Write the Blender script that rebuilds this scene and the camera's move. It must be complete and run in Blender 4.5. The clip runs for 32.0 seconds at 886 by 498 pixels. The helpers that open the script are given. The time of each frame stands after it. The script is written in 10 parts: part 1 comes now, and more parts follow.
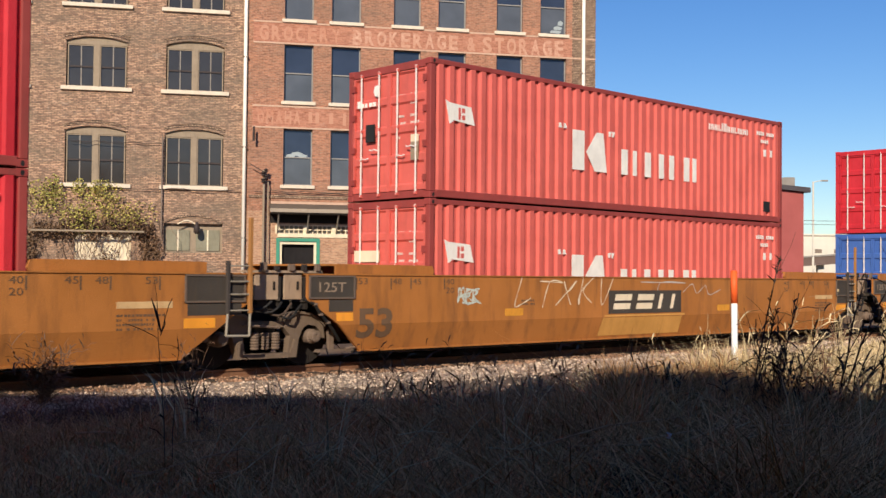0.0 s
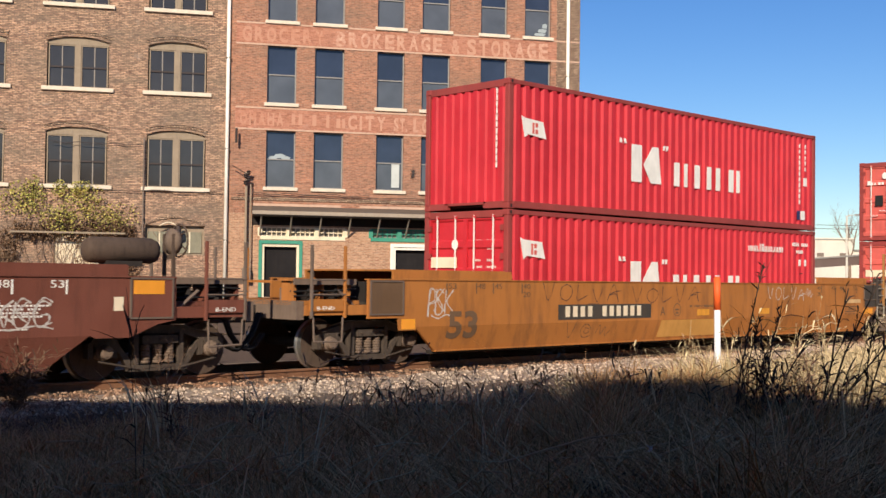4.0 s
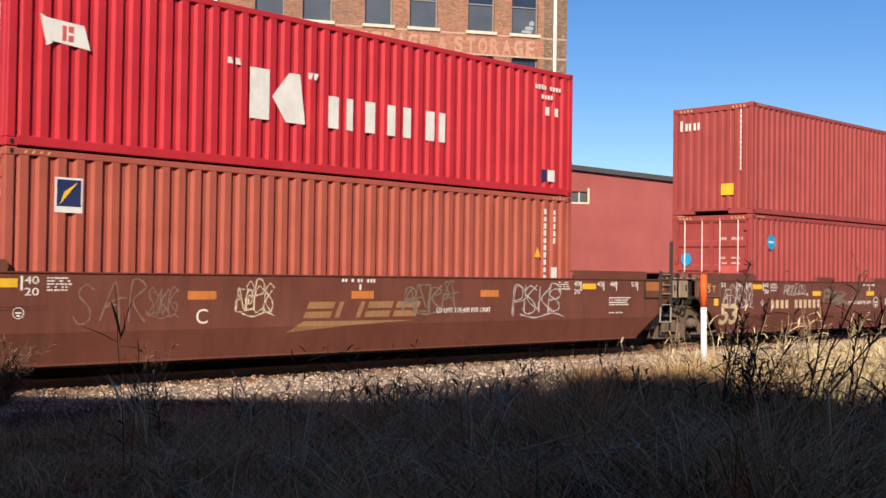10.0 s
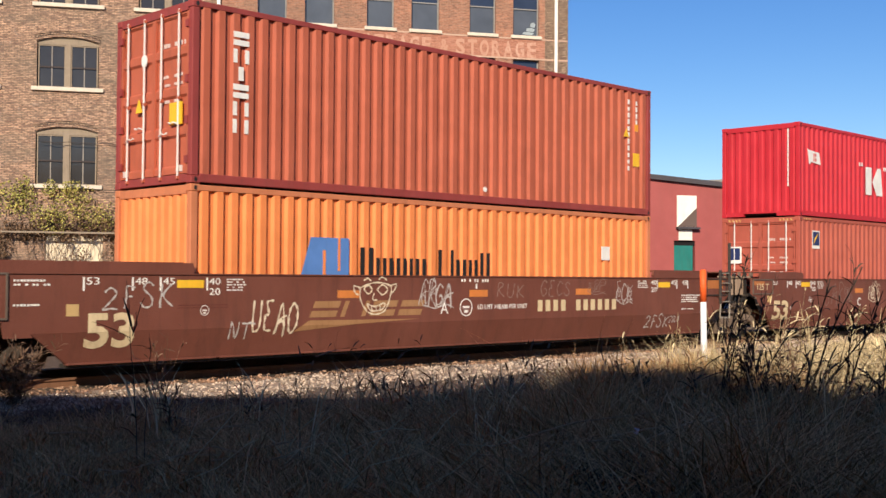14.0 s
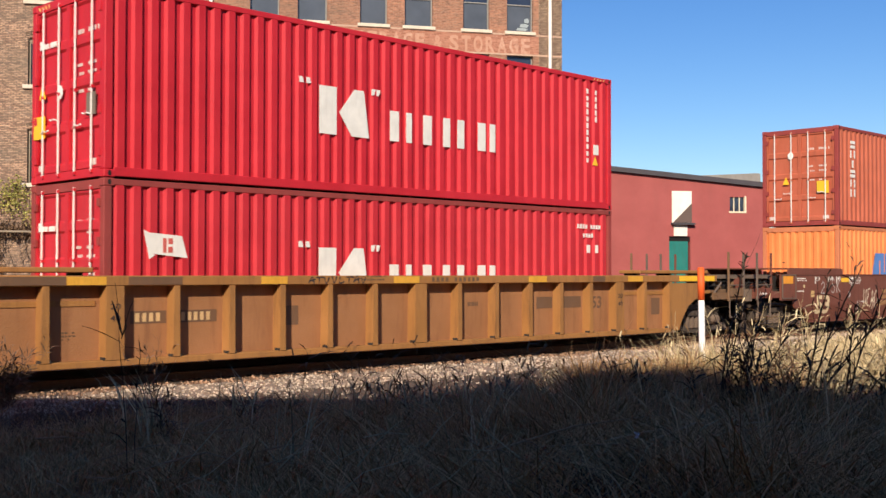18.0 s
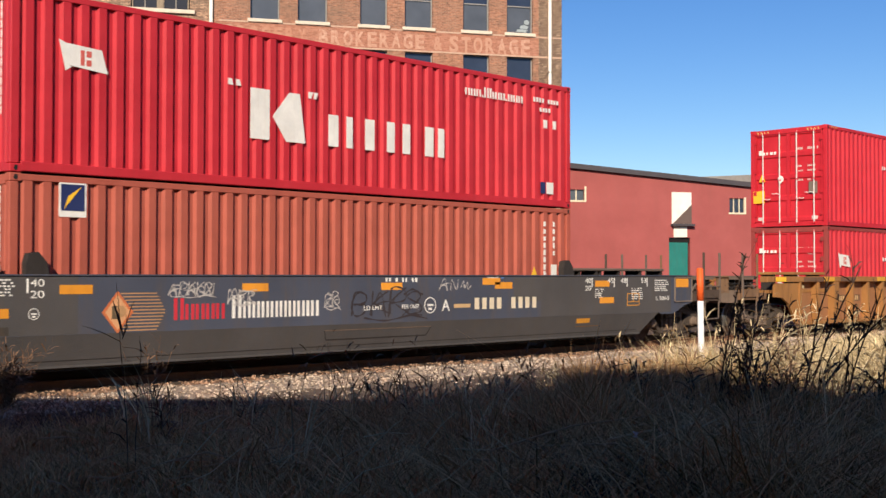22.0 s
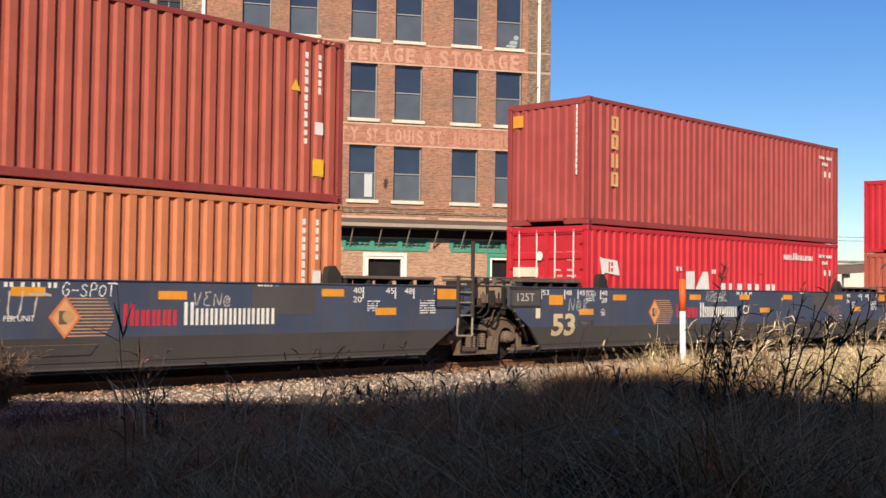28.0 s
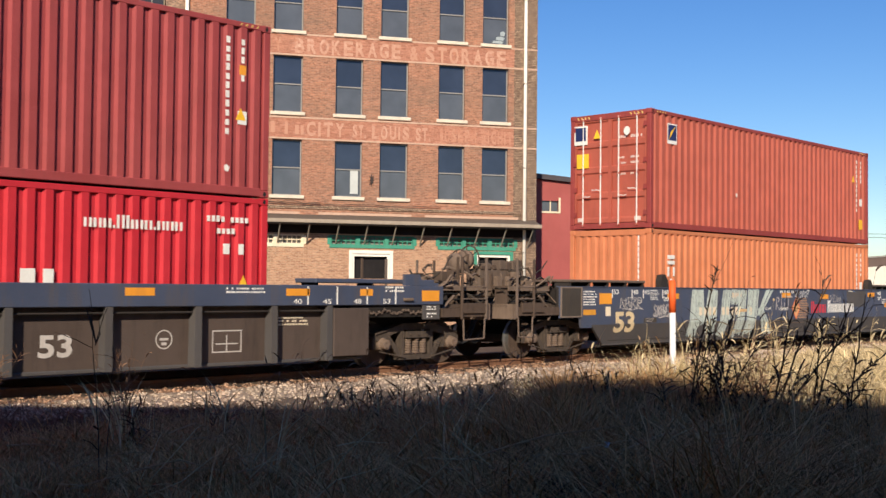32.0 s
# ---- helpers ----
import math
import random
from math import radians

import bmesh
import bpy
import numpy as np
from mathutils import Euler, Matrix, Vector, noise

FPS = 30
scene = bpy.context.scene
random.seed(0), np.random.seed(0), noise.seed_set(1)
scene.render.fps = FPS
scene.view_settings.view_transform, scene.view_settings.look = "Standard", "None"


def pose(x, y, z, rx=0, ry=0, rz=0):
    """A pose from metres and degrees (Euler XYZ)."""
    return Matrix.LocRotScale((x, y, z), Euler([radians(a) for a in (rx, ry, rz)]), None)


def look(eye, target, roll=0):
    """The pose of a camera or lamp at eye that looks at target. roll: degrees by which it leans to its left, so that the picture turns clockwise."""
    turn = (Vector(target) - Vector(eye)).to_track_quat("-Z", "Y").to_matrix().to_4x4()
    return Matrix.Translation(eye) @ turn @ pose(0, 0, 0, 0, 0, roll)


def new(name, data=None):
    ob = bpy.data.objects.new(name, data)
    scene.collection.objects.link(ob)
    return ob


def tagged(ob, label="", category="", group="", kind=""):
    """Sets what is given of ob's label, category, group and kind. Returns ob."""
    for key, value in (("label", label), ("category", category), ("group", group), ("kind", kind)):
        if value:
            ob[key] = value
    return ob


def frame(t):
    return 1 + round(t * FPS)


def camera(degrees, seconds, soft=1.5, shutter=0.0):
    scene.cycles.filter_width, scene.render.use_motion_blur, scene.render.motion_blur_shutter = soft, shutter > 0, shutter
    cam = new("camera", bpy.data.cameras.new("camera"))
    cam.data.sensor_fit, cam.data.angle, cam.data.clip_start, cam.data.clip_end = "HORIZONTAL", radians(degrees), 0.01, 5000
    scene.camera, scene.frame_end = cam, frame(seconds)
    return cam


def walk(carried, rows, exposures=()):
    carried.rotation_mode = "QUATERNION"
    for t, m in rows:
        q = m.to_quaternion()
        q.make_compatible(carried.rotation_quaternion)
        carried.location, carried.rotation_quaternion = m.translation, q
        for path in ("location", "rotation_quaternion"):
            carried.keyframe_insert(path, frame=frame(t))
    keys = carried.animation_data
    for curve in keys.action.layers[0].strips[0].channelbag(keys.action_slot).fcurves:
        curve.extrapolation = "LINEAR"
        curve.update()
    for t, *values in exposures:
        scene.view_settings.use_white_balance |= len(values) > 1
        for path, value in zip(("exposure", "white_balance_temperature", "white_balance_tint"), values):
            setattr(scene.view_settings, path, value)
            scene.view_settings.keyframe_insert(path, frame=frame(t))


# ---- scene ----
EXPOSURES = [(0, 0.11), (3, 0.14), (6, 0.20), (13, 0.21), (18, 0.20), (20, 0.17), (24, 0.18), (28, 0.20), (32, 0.20)]
# ---- the camera, held by hand, with a slow turn to the right ----
cam = camera(42.86, 32.0, soft=1.5, shutter=0.12)


def held(t, x, y, z, yaw, pitch, roll):
    """A camera pose from place, heading, tilt and lean in degrees."""
    a, b = radians(yaw), radians(pitch)
    ahead = Vector((math.sin(a) * math.cos(b), math.cos(a) * math.cos(b), math.sin(b)))
    eye = Vector((x, y, z))
    return t, look(eye, eye + ahead * 20, roll)


walk(cam, [
    held(0, 0.002, 0.026, 1.542, 42.787, 1.345, 0.547),
    held(0.5, -0.057, -0.037, 1.518, 42.742, 1.482, 0.854),
    held(1, -0.106, -0.081, 1.514, 42.841, 1.556, 1.052),
    held(1.5, -0.036, -0.016, 1.556, 43.150, 1.443, 1.021),
    held(2, 0.107, 0.095, 1.577, 43.431, 1.434, 0.795),
    held(2.5, 0.100, 0.099, 1.605, 43.555, 1.396, 0.987),
    held(3, 0.170, 0.140, 1.585, 43.487, 1.475, 0.893),
    held(3.5, 0.175, 0.130, 1.585, 43.520, 1.463, 0.707),
    held(5.5, 0.072, 0.066, 1.568, 43.706, 1.435, 0.823),
    held(6, 0.051, 0.031, 1.553, 43.669, 1.476, 0.772),
    held(6.5, 0.012, 0.039, 1.559, 43.866, 1.410, 1.054),
    held(7, 0.030, 0.039, 1.564, 43.933, 1.335, 0.897),
    held(7.5, 0.069, 0.078, 1.566, 44.018, 1.266, 0.865),
    held(8, 0.050, 0.062, 1.563, 44.020, 1.264, 0.843),
    held(8.5, 0.042, 0.054, 1.561, 43.985, 1.268, 0.936),
    held(9, 0.038, 0.045, 1.568, 43.993, 1.277, 0.942),
    held(9.5, 0.078, 0.084, 1.575, 44.134, 1.298, 0.906),
    held(10, 0.131, 0.119, 1.585, 44.270, 1.301, 0.821),
    held(10.5, 0.160, 0.123, 1.584, 44.324, 1.373, 0.775),
    held(11, 0.166, 0.109, 1.561, 44.215, 1.426, 0.736),
    held(11.5, 0.049, 0.054, 1.565, 44.252, 1.359, 0.905),
    held(12, -0.019, -0.011, 1.546, 44.101, 1.378, 0.887),
    held(12.5, -0.071, -0.061, 1.524, 43.974, 1.424, 0.769),
    held(13, -0.064, -0.063, 1.517, 43.971, 1.446, 0.654),
    held(13.5, -0.057, -0.059, 1.527, 44.054, 1.409, 0.552),
    held(14, -0.032, -0.042, 1.522, 44.111, 1.426, 0.400),
    held(14.5, -0.106, -0.114, 1.501, 43.974, 1.530, 0.477),
    held(16.5, -0.311, -0.292, 1.431, 43.499, 1.760, 0.403),
    held(17, -0.302, -0.254, 1.433, 43.531, 1.725, 0.597),
    held(17.5, -0.114, -0.112, 1.503, 43.850, 1.439, 0.318),
    held(18, 0.087, 0.079, 1.555, 44.377, 1.250, 0.074),
    held(18.5, 0.102, 0.090, 1.575, 44.423, 1.227, 0.277),
    held(19, 0.016, 0.040, 1.560, 44.309, 1.273, 0.451),
    held(19.5, 0.026, 0.029, 1.547, 44.095, 1.310, 0.386),
    held(20, 0.024, 0.019, 1.544, 44.083, 1.342, 0.306),
    held(20.5, 0.034, 0.028, 1.536, 44.112, 1.375, 0.335),
    held(21, 0.031, 0.020, 1.539, 44.150, 1.373, 0.291),
    held(21.5, 0.036, 0.041, 1.547, 44.311, 1.326, 0.273),
    held(22, 0.063, 0.051, 1.548, 44.377, 1.317, 0.083),
    held(22.5, 0.065, 0.049, 1.550, 44.404, 1.342, 0.180),
    held(23, 0.023, 0.033, 1.540, 44.490, 1.368, 0.255),
    held(23.5, -0.009, -0.010, 1.530, 44.379, 1.444, 0.335),
    held(24, -0.057, -0.055, 1.512, 44.348, 1.588, 0.517),
    held(24.5, -0.105, -0.100, 1.499, 44.358, 1.714, 0.628),
    held(25, -0.122, -0.121, 1.489, 44.426, 1.820, 0.753),
    held(25.5, -0.130, -0.130, 1.484, 44.555, 1.860, 0.785),
    held(27.5, -0.168, -0.195, 1.460, 44.763, 2.058, 0.415),
    held(28, -0.199, -0.171, 1.481, 45.031, 2.016, 0.759),
    held(28.5, -0.171, -0.162, 1.470, 45.101, 2.165, 0.731),
    held(29, -0.077, -0.073, 1.509, 45.463, 2.098, 0.722),
    held(29.5, 0.019, 0.028, 1.551, 45.860, 1.978, 0.669),
    held(30, 0.100, 0.094, 1.584, 46.065, 1.837, 0.538),
    held(30.5, 0.061, 0.063, 1.579, 45.970, 1.831, 0.631),
    held(31, 0.043, 0.040, 1.569, 45.849, 1.813, 0.648),
    held(31.5, 0.049, 0.038, 1.554, 45.749, 1.812, 0.547),
    held(32, 0.031, 0.026, 1.547, 45.690, 1.827, 0.610),
], exposures=EXPOSURES)

# travel of the train along the track: seconds, metres
TRAVEL = [
    (0, 0.00), (0.5, 2.76), (1, 5.55), (1.5, 8.42), (2, 11.25), (2.5, 14.10), (3, 16.81), (3.5, 19.48),
    (5.5, 30.72), (6, 33.53), (6.5, 36.28), (7, 39.04), (7.5, 41.74), (8, 44.36), (8.5, 47.09), (9, 49.88),
    (9.5, 52.66), (10, 55.42), (10.5, 58.17), (11, 60.92), (11.5, 63.69), (12, 66.43), (12.5, 69.15), (13, 71.88),
    (13.5, 74.60), (14, 77.32), (14.5, 80.01), (16.5, 90.76), (17, 93.48), (17.5, 96.22), (18, 98.92), (18.5, 101.70),
    (19, 104.49), (19.5, 107.25), (20, 109.99), (20.5, 112.75), (21, 115.54), (21.5, 118.36), (22, 121.18), (22.5, 123.97),
    (23, 126.61), (23.5, 129.32), (24, 132.04), (24.5, 134.75), (25, 137.44), (25.5, 140.13), (27.5, 151.04), (28, 153.71),
    (28.5, 156.41), (29, 159.18), (29.5, 162.04), (30, 164.91), (30.5, 167.74), (31, 170.51), (31.5, 173.24), (32, 175.96),
]

# ---- daylight: low autumn sun from behind the camera, clear sky ----
SUN_AZ, SUN_EL = 53.0, 28.0
world = bpy.data.worlds.new("sky")
scene.world = world
world.use_nodes = True
wn = world.node_tree.nodes
sky = wn.new("ShaderNodeTexSky")
sky.sky_type, sky.sun_disc = "NISHITA", False
sky.sun_elevation = radians(SUN_EL)
sky.sun_rotation = radians(180 + SUN_AZ)
sky.air_density, sky.dust_density, sky.ozone_density = 1.0, 0.1, 4.0
wn["Background"].inputs["Strength"].default_value = 0.1
deep = wn.new("ShaderNodeHueSaturation")
deep.inputs["Hue"].default_value = 0.512
deep.inputs["Saturation"].default_value = 1.25
world.node_tree.links.new(sky.outputs[0], deep.inputs["Color"])
world.node_tree.links.new(deep.outputs[0], wn["Background"].inputs["Color"])

sun = new("sun", bpy.data.lights.new("sun", "SUN"))
sun.data.energy, sun.data.angle, sun.data.color = 5.0, radians(0.5), (1.0, 0.89, 0.74)
az, el = radians(SUN_AZ), radians(SUN_EL)
SUNWARD = Vector((-math.sin(az) * math.cos(el), -math.cos(az) * math.cos(el), math.sin(el)))
sun.matrix_world = look(SUNWARD * 100, (0, 0, 0))


# ---- materials ----
def nodes_of(name):
    m = bpy.data.materials.new(name)
    m.use_nodes = True
    return m, m.node_tree.nodes, m.node_tree.links, m.node_tree.nodes["Principled BSDF"]


def add_node(ns, kind, **values):
    n = ns.new(kind)
    for key, value in values.items():
        n.inputs[key].default_value = value
    return n


def mix_of(ns, ls, fac, a, b, blend="MIX"):
    n = ns.new("ShaderNodeMix")
    n.data_type, n.blend_type = "RGBA", blend
    for slot, v in ((0, fac), (6, a), (7, b)):
        if hasattr(v, "links"):
            ls.new(v, n.inputs[slot])
        else:
            n.inputs[slot].default_value = v if slot == 0 else (*v, 1)
    return n.outputs[2]


def ramp_of(ns, ls, src, lo, hi):
    n = ns.new("ShaderNodeMapRange")
    n.inputs[1].default_value, n.inputs[2].default_value = lo, hi
    ls.new(src, n.inputs[0])
    return n.outputs[0]


def paint(name, color, rough=0.55, dirt=(0.08, 0.055, 0.04), amount=0.35, scale=1.2, metal=0.0, bump=0.02, streak=True, fine=40.0, vary=0.0):
    """Worn paint: large faded patches, streaks that run down, fine grain."""
    m, ns, ls, bsdf = nodes_of(name)
    tc = ns.new("ShaderNodeTexCoord")
    mp = ns.new("ShaderNodeMapping")
    mp.inputs["Scale"].default_value = (1.0, 1.0, 0.16 if streak else 1.0)
    ls.new(tc.outputs["Object"], mp.inputs[0])
    big = add_node(ns, "ShaderNodeTexNoise", Scale=scale, Detail=6.0, Roughness=0.65)
    ls.new(tc.outputs["Object"], big.inputs["Vector"])
    run = add_node(ns, "ShaderNodeTexNoise", Scale=scale * 5, Detail=5.0, Roughness=0.7)
    ls.new(mp.outputs[0], run.inputs["Vector"])
    grain = add_node(ns, "ShaderNodeTexNoise", Scale=fine, Detail=3.0)
    ls.new(tc.outputs["Object"], grain.inputs["Vector"])
    faded = tuple(min(1, c * 1.2 + 0.006) for c in color)
    c = mix_of(ns, ls, ramp_of(ns, ls, big.outputs[0], 0.35, 0.7), color, faded)
    k = ns.new("ShaderNodeMath")
    k.operation = "MULTIPLY"
    k.inputs[1].default_value = amount
    ls.new(ramp_of(ns, ls, run.outputs[0], 0.5, 0.78), k.inputs[0])
    c = mix_of(ns, ls, k.outputs[0], c, dirt)
    if vary:
        oi = ns.new("ShaderNodeObjectInfo")
        hs = ns.new("ShaderNodeHueSaturation")
        ls.new(ramp_of_to(ns, ls, oi.outputs["Random"], 1 - vary, 1 + vary), hs.inputs["Value"])
        ls.new(c, hs.inputs["Color"])
        c = hs.outputs[0]
    ls.new(c, bsdf.inputs["Base Color"])
    r = ns.new("ShaderNodeMapRange")
    r.inputs[3].default_value, r.inputs[4].default_value = rough - 0.1, min(1, rough + 0.15)
    ls.new(big.outputs[0], r.inputs[0])
    ls.new(r.outputs[0], bsdf.inputs["Roughness"])
    bsdf.inputs["Metallic"].default_value = metal
    bsdf.inputs["Specular IOR Level"].default_value = 0.5 if rough < 0.45 else 0.22
    b = add_node(ns, "ShaderNodeBump", Strength=0.35, Distance=bump)
    ls.new(grain.outputs[0], b.inputs["Height"])
    ls.new(b.outputs[0], bsdf.inputs["Normal"])
    return m


def ramp_of_to(ns, ls, src, lo, hi):
    n = ns.new("ShaderNodeMapRange")
    n.inputs[3].default_value, n.inputs[4].default_value = lo, hi
    ls.new(src, n.inputs[0])
    return n.outputs[0]


def brickwork(name, a, b, mortar, stain, stain_amount=0.5, lime=0.0, speck=0.5, soot=0.0, size=(0.213, 0.068), joint=0.012):
    """Brick of true size (203 x 57 mm with 10 mm joints) with weathered patches."""
    m, ns, ls, bsdf = nodes_of(name)
    tc = ns.new("ShaderNodeTexCoord")
    sw = ns.new("ShaderNodeSeparateXYZ")
    ls.new(tc.outputs["Object"], sw.inputs[0])
    along = ns.new("ShaderNodeMath")
    along.operation = "ADD"
    ls.new(sw.outputs[0], along.inputs[0])
    ls.new(sw.outputs[1], along.inputs[1])
    cb = ns.new("ShaderNodeCombineXYZ")
    ls.new(along.outputs[0], cb.inputs[0])
    ls.new(sw.outputs[2], cb.inputs[1])
    br = ns.new("ShaderNodeTexBrick")
    br.inputs["Scale"].default_value = 1.0
    br.inputs["Brick Width"].default_value, br.inputs["Row Height"].default_value = size
    br.inputs["Mortar Size"].default_value, br.inputs["Mortar Smooth"].default_value = joint, 0.3
    br.inputs["Bias"].default_value = 0.0
    br.inputs["Color1"].default_value, br.inputs["Color2"].default_value = (*a, 1), (*b, 1)
    br.inputs["Mortar"].default_value = (*mortar, 1)
    ls.new(cb.outputs[0], br.inputs["Vector"])
    big = add_node(ns, "ShaderNodeTexNoise", Scale=0.35, Detail=7.0, Roughness=0.7)
    ls.new(tc.outputs["Object"], big.inputs["Vector"])
    mid = add_node(ns, "ShaderNodeTexNoise", Scale=4.5, Detail=6.0, Roughness=0.75)
    ls.new(tc.outputs["Object"], mid.inputs["Vector"])
    k = ns.new("ShaderNodeMath")
    k.operation = "MULTIPLY"
    k.inputs[1].default_value = stain_amount
    ls.new(ramp_of(ns, ls, big.outputs[0], 0.42, 0.68), k.inputs[0])
    c = mix_of(ns, ls, k.outputs[0], br.outputs["Color"], stain)
    k2 = ns.new("ShaderNodeMath")
    k2.operation = "MULTIPLY"
    k2.inputs[1].default_value = 0.33
    ls.new(ramp_of(ns, ls, mid.outputs[0], 0.52, 0.72), k2.inputs[0])
    c = mix_of(ns, ls, k2.outputs[0], c, tuple(x * 0.45 for x in stain))
    if lime:
        spot = add_node(ns, "ShaderNodeTexNoise", Scale=2.6, Detail=8.0, Roughness=0.8)
        ls.new(tc.outputs["Object"], spot.inputs["Vector"])
        k3 = ns.new("ShaderNodeMath")
        k3.operation = "MULTIPLY"
        k3.inputs[1].default_value = lime
        ls.new(ramp_of(ns, ls, spot.outputs[0], 0.56, 0.7), k3.inputs[0])
        c = mix_of(ns, ls, k3.outputs[0], c, (0.5, 0.42, 0.34))
    # burnt and pale bricks in small clusters along the courses
    lie = ns.new("ShaderNodeMapping")
    lie.inputs["Scale"].default_value = (5.5, 5.5, 13.0)
    ls.new(tc.outputs["Object"], lie.inputs[0])
    burnt = add_node(ns, "ShaderNodeTexNoise", Scale=1.0, Detail=2.0, Roughness=0.8)
    ls.new(lie.outputs[0], burnt.inputs["Vector"])
    for lo, hi, tone, most in ((0.54, 0.66, tuple(x * 0.32 for x in b), speck), (0.47, 0.34, tuple(min(1, x * 1.3 + 0.03) for x in a), speck * 0.7)):
        k4 = ns.new("ShaderNodeMath")
        k4.operation = "MULTIPLY"
        k4.inputs[1].default_value = most
        ls.new(ramp_of(ns, ls, burnt.outputs[0], lo, hi), k4.inputs[0])
        c = mix_of(ns, ls, k4.outputs[0], c, tone)
    if soot:
        # grey-green weathering in broad level patches
        flat = ns.new("ShaderNodeMapping")
        flat.inputs["Scale"].default_value = (0.22, 0.22, 0.75)
        ls.new(tc.outputs["Object"], flat.inputs[0])
        murk = add_node(ns, "ShaderNodeTexNoise", Scale=1.0, Detail=9.0, Roughness=0.72)
        ls.new(flat.outputs[0], murk.inputs["Vector"])
        k5 = ns.new("ShaderNodeMath")
        k5.operation = "MULTIPLY"
        k5.inputs[1].default_value = soot
        ls.new(ramp_of(ns, ls, murk.outputs[0], 0.44, 0.62), k5.inputs[0])
        c = mix_of(ns, ls, k5.outputs[0], c, (0.155, 0.125, 0.088))
    ls.new(c, bsdf.inputs["Base Color"])
    bsdf.inputs["Roughness"].default_value = 0.9
    bp = add_node(ns, "ShaderNodeBump", Strength=0.8, Distance=0.012)
    inv = ns.new("ShaderNodeMath")
    inv.operation = "SUBTRACT"
    inv.inputs[0].default_value = 1.0
    ls.new(br.outputs["Fac"], inv.inputs[1])
    ls.new(inv.outputs[0], bp.inputs["Height"])
    ls.new(bp.outputs[0], bsdf.inputs["Normal"])
    return m


def earth(name, a, b, c3, scale=6.0, bump=0.03, island=0.0):
    m, ns, ls, bsdf = nodes_of(name)
    tc = ns.new("ShaderNodeTexCoord")
    n1 = add_node(ns, "ShaderNodeTexNoise", Scale=scale, Detail=8.0, Roughness=0.7)
    n2 = add_node(ns, "ShaderNodeTexNoise", Scale=scale * 0.07, Detail=4.0)
    ls.new(tc.outputs["Object"], n1.inputs["Vector"])
    ls.new(tc.outputs["Object"], n2.inputs["Vector"])
    c = mix_of(ns, ls, ramp_of(ns, ls, n1.outputs[0], 0.35, 0.65), a, b)
    c = mix_of(ns, ls, ramp_of(ns, ls, n2.outputs[0], 0.4, 0.65), c, c3)
    if island:
        g = ns.new("ShaderNodeNewGeometry")
        hs = ns.new("ShaderNodeHueSaturation")
        ls.new(ramp_of_to(ns, ls, g.outputs["Random Per Island"], 1 - island, 1 + island), hs.inputs["Value"])
        ls.new(c, hs.inputs["Color"])
        c = hs.outputs[0]
    ls.new(c, bsdf.inputs["Base Color"])
    bsdf.inputs["Roughness"].default_value = 0.95
    bsdf.inputs["Specular IOR Level"].default_value = 0.12
    bp = add_node(ns, "ShaderNodeBump", Strength=0.6, Distance=bump)
    ls.new(n1.outputs[0], bp.inputs["Height"])
    ls.new(bp.outputs[0], bsdf.inputs["Normal"])
    return m


def glassy(name, color, rough=0.04):
    """Window glass before a dark room: a dark pane with a clear mirror gloss."""
    m, ns, ls, bsdf = nodes_of(name)
    tc = ns.new("ShaderNodeTexCoord")
    n1 = add_node(ns, "ShaderNodeTexNoise", Scale=0.9, Detail=3.0)
    ls.new(tc.outputs["Object"], n1.inputs["Vector"])
    ls.new(mix_of(ns, ls, n1.outputs[0], tuple(c * 0.6 for c in color), tuple(c * 1.3 for c in color)), bsdf.inputs["Base Color"])
    bsdf.inputs["Roughness"].default_value = rough
    bsdf.inputs["IOR"].default_value = 1.52
    bp = add_node(ns, "ShaderNodeBump", Strength=0.08, Distance=0.05)
    ls.new(n1.outputs[0], bp.inputs["Height"])
    ls.new(bp.outputs[0], bsdf.inputs["Normal"])
    return m


RED = paint("bright_red", (0.50, 0.024, 0.034), 0.5, amount=0.16)
RED_DEEP = paint("carmine_red", (0.52, 0.019, 0.030), 0.5, amount=0.1)
RED_FADED = paint("faded_red", (0.58, 0.112, 0.088), 0.62, amount=0.22)
POST_MAROON = paint("dull_maroon", (0.28, 0.048, 0.041), 0.65, amount=0.4)
WINE = paint("wine_red", (0.32, 0.056, 0.054), 0.6, amount=0.25)
MAROON = paint("maroon", (0.348, 0.062, 0.053), 0.6, amount=0.25)
BROWN = paint("oxide_brown", (0.395, 0.092, 0.058), 0.6, amount=0.25)
RUST = paint("rust_orange", (0.44, 0.108, 0.056), 0.6, amount=0.28)
ORANGE = paint("bright_orange", (0.78, 0.235, 0.07), 0.5, amount=0.15)
TAN = paint("faded_orange", (0.55, 0.185, 0.082), 0.62, amount=0.25)
BLUE = paint("container_blue", (0.05, 0.12, 0.36), 0.55, amount=0.2)
CAR_YELLOW = paint("car_yellow", (0.38, 0.142, 0.032), 0.6, dirt=(0.15, 0.066, 0.028), amount=0.85, scale=0.7)
CAR_BROWN = paint("car_brown", (0.165, 0.054, 0.034), 0.6, dirt=(0.07, 0.03, 0.02), amount=0.5, scale=0.7)
CAR_BLUE = paint("car_slate", (0.058, 0.070, 0.108), 0.6, dirt=(0.11, 0.085, 0.065), amount=0.75, scale=0.7)
CAR_GREY = paint("car_slate_grey", (0.066, 0.071, 0.094), 0.65, dirt=(0.11, 0.085, 0.065), amount=0.85, scale=0.6)
CAR_BLUE_LOW = paint("car_slate_dusty", (0.078, 0.070, 0.066), 0.75, dirt=(0.105, 0.082, 0.062), amount=0.5, scale=0.8)
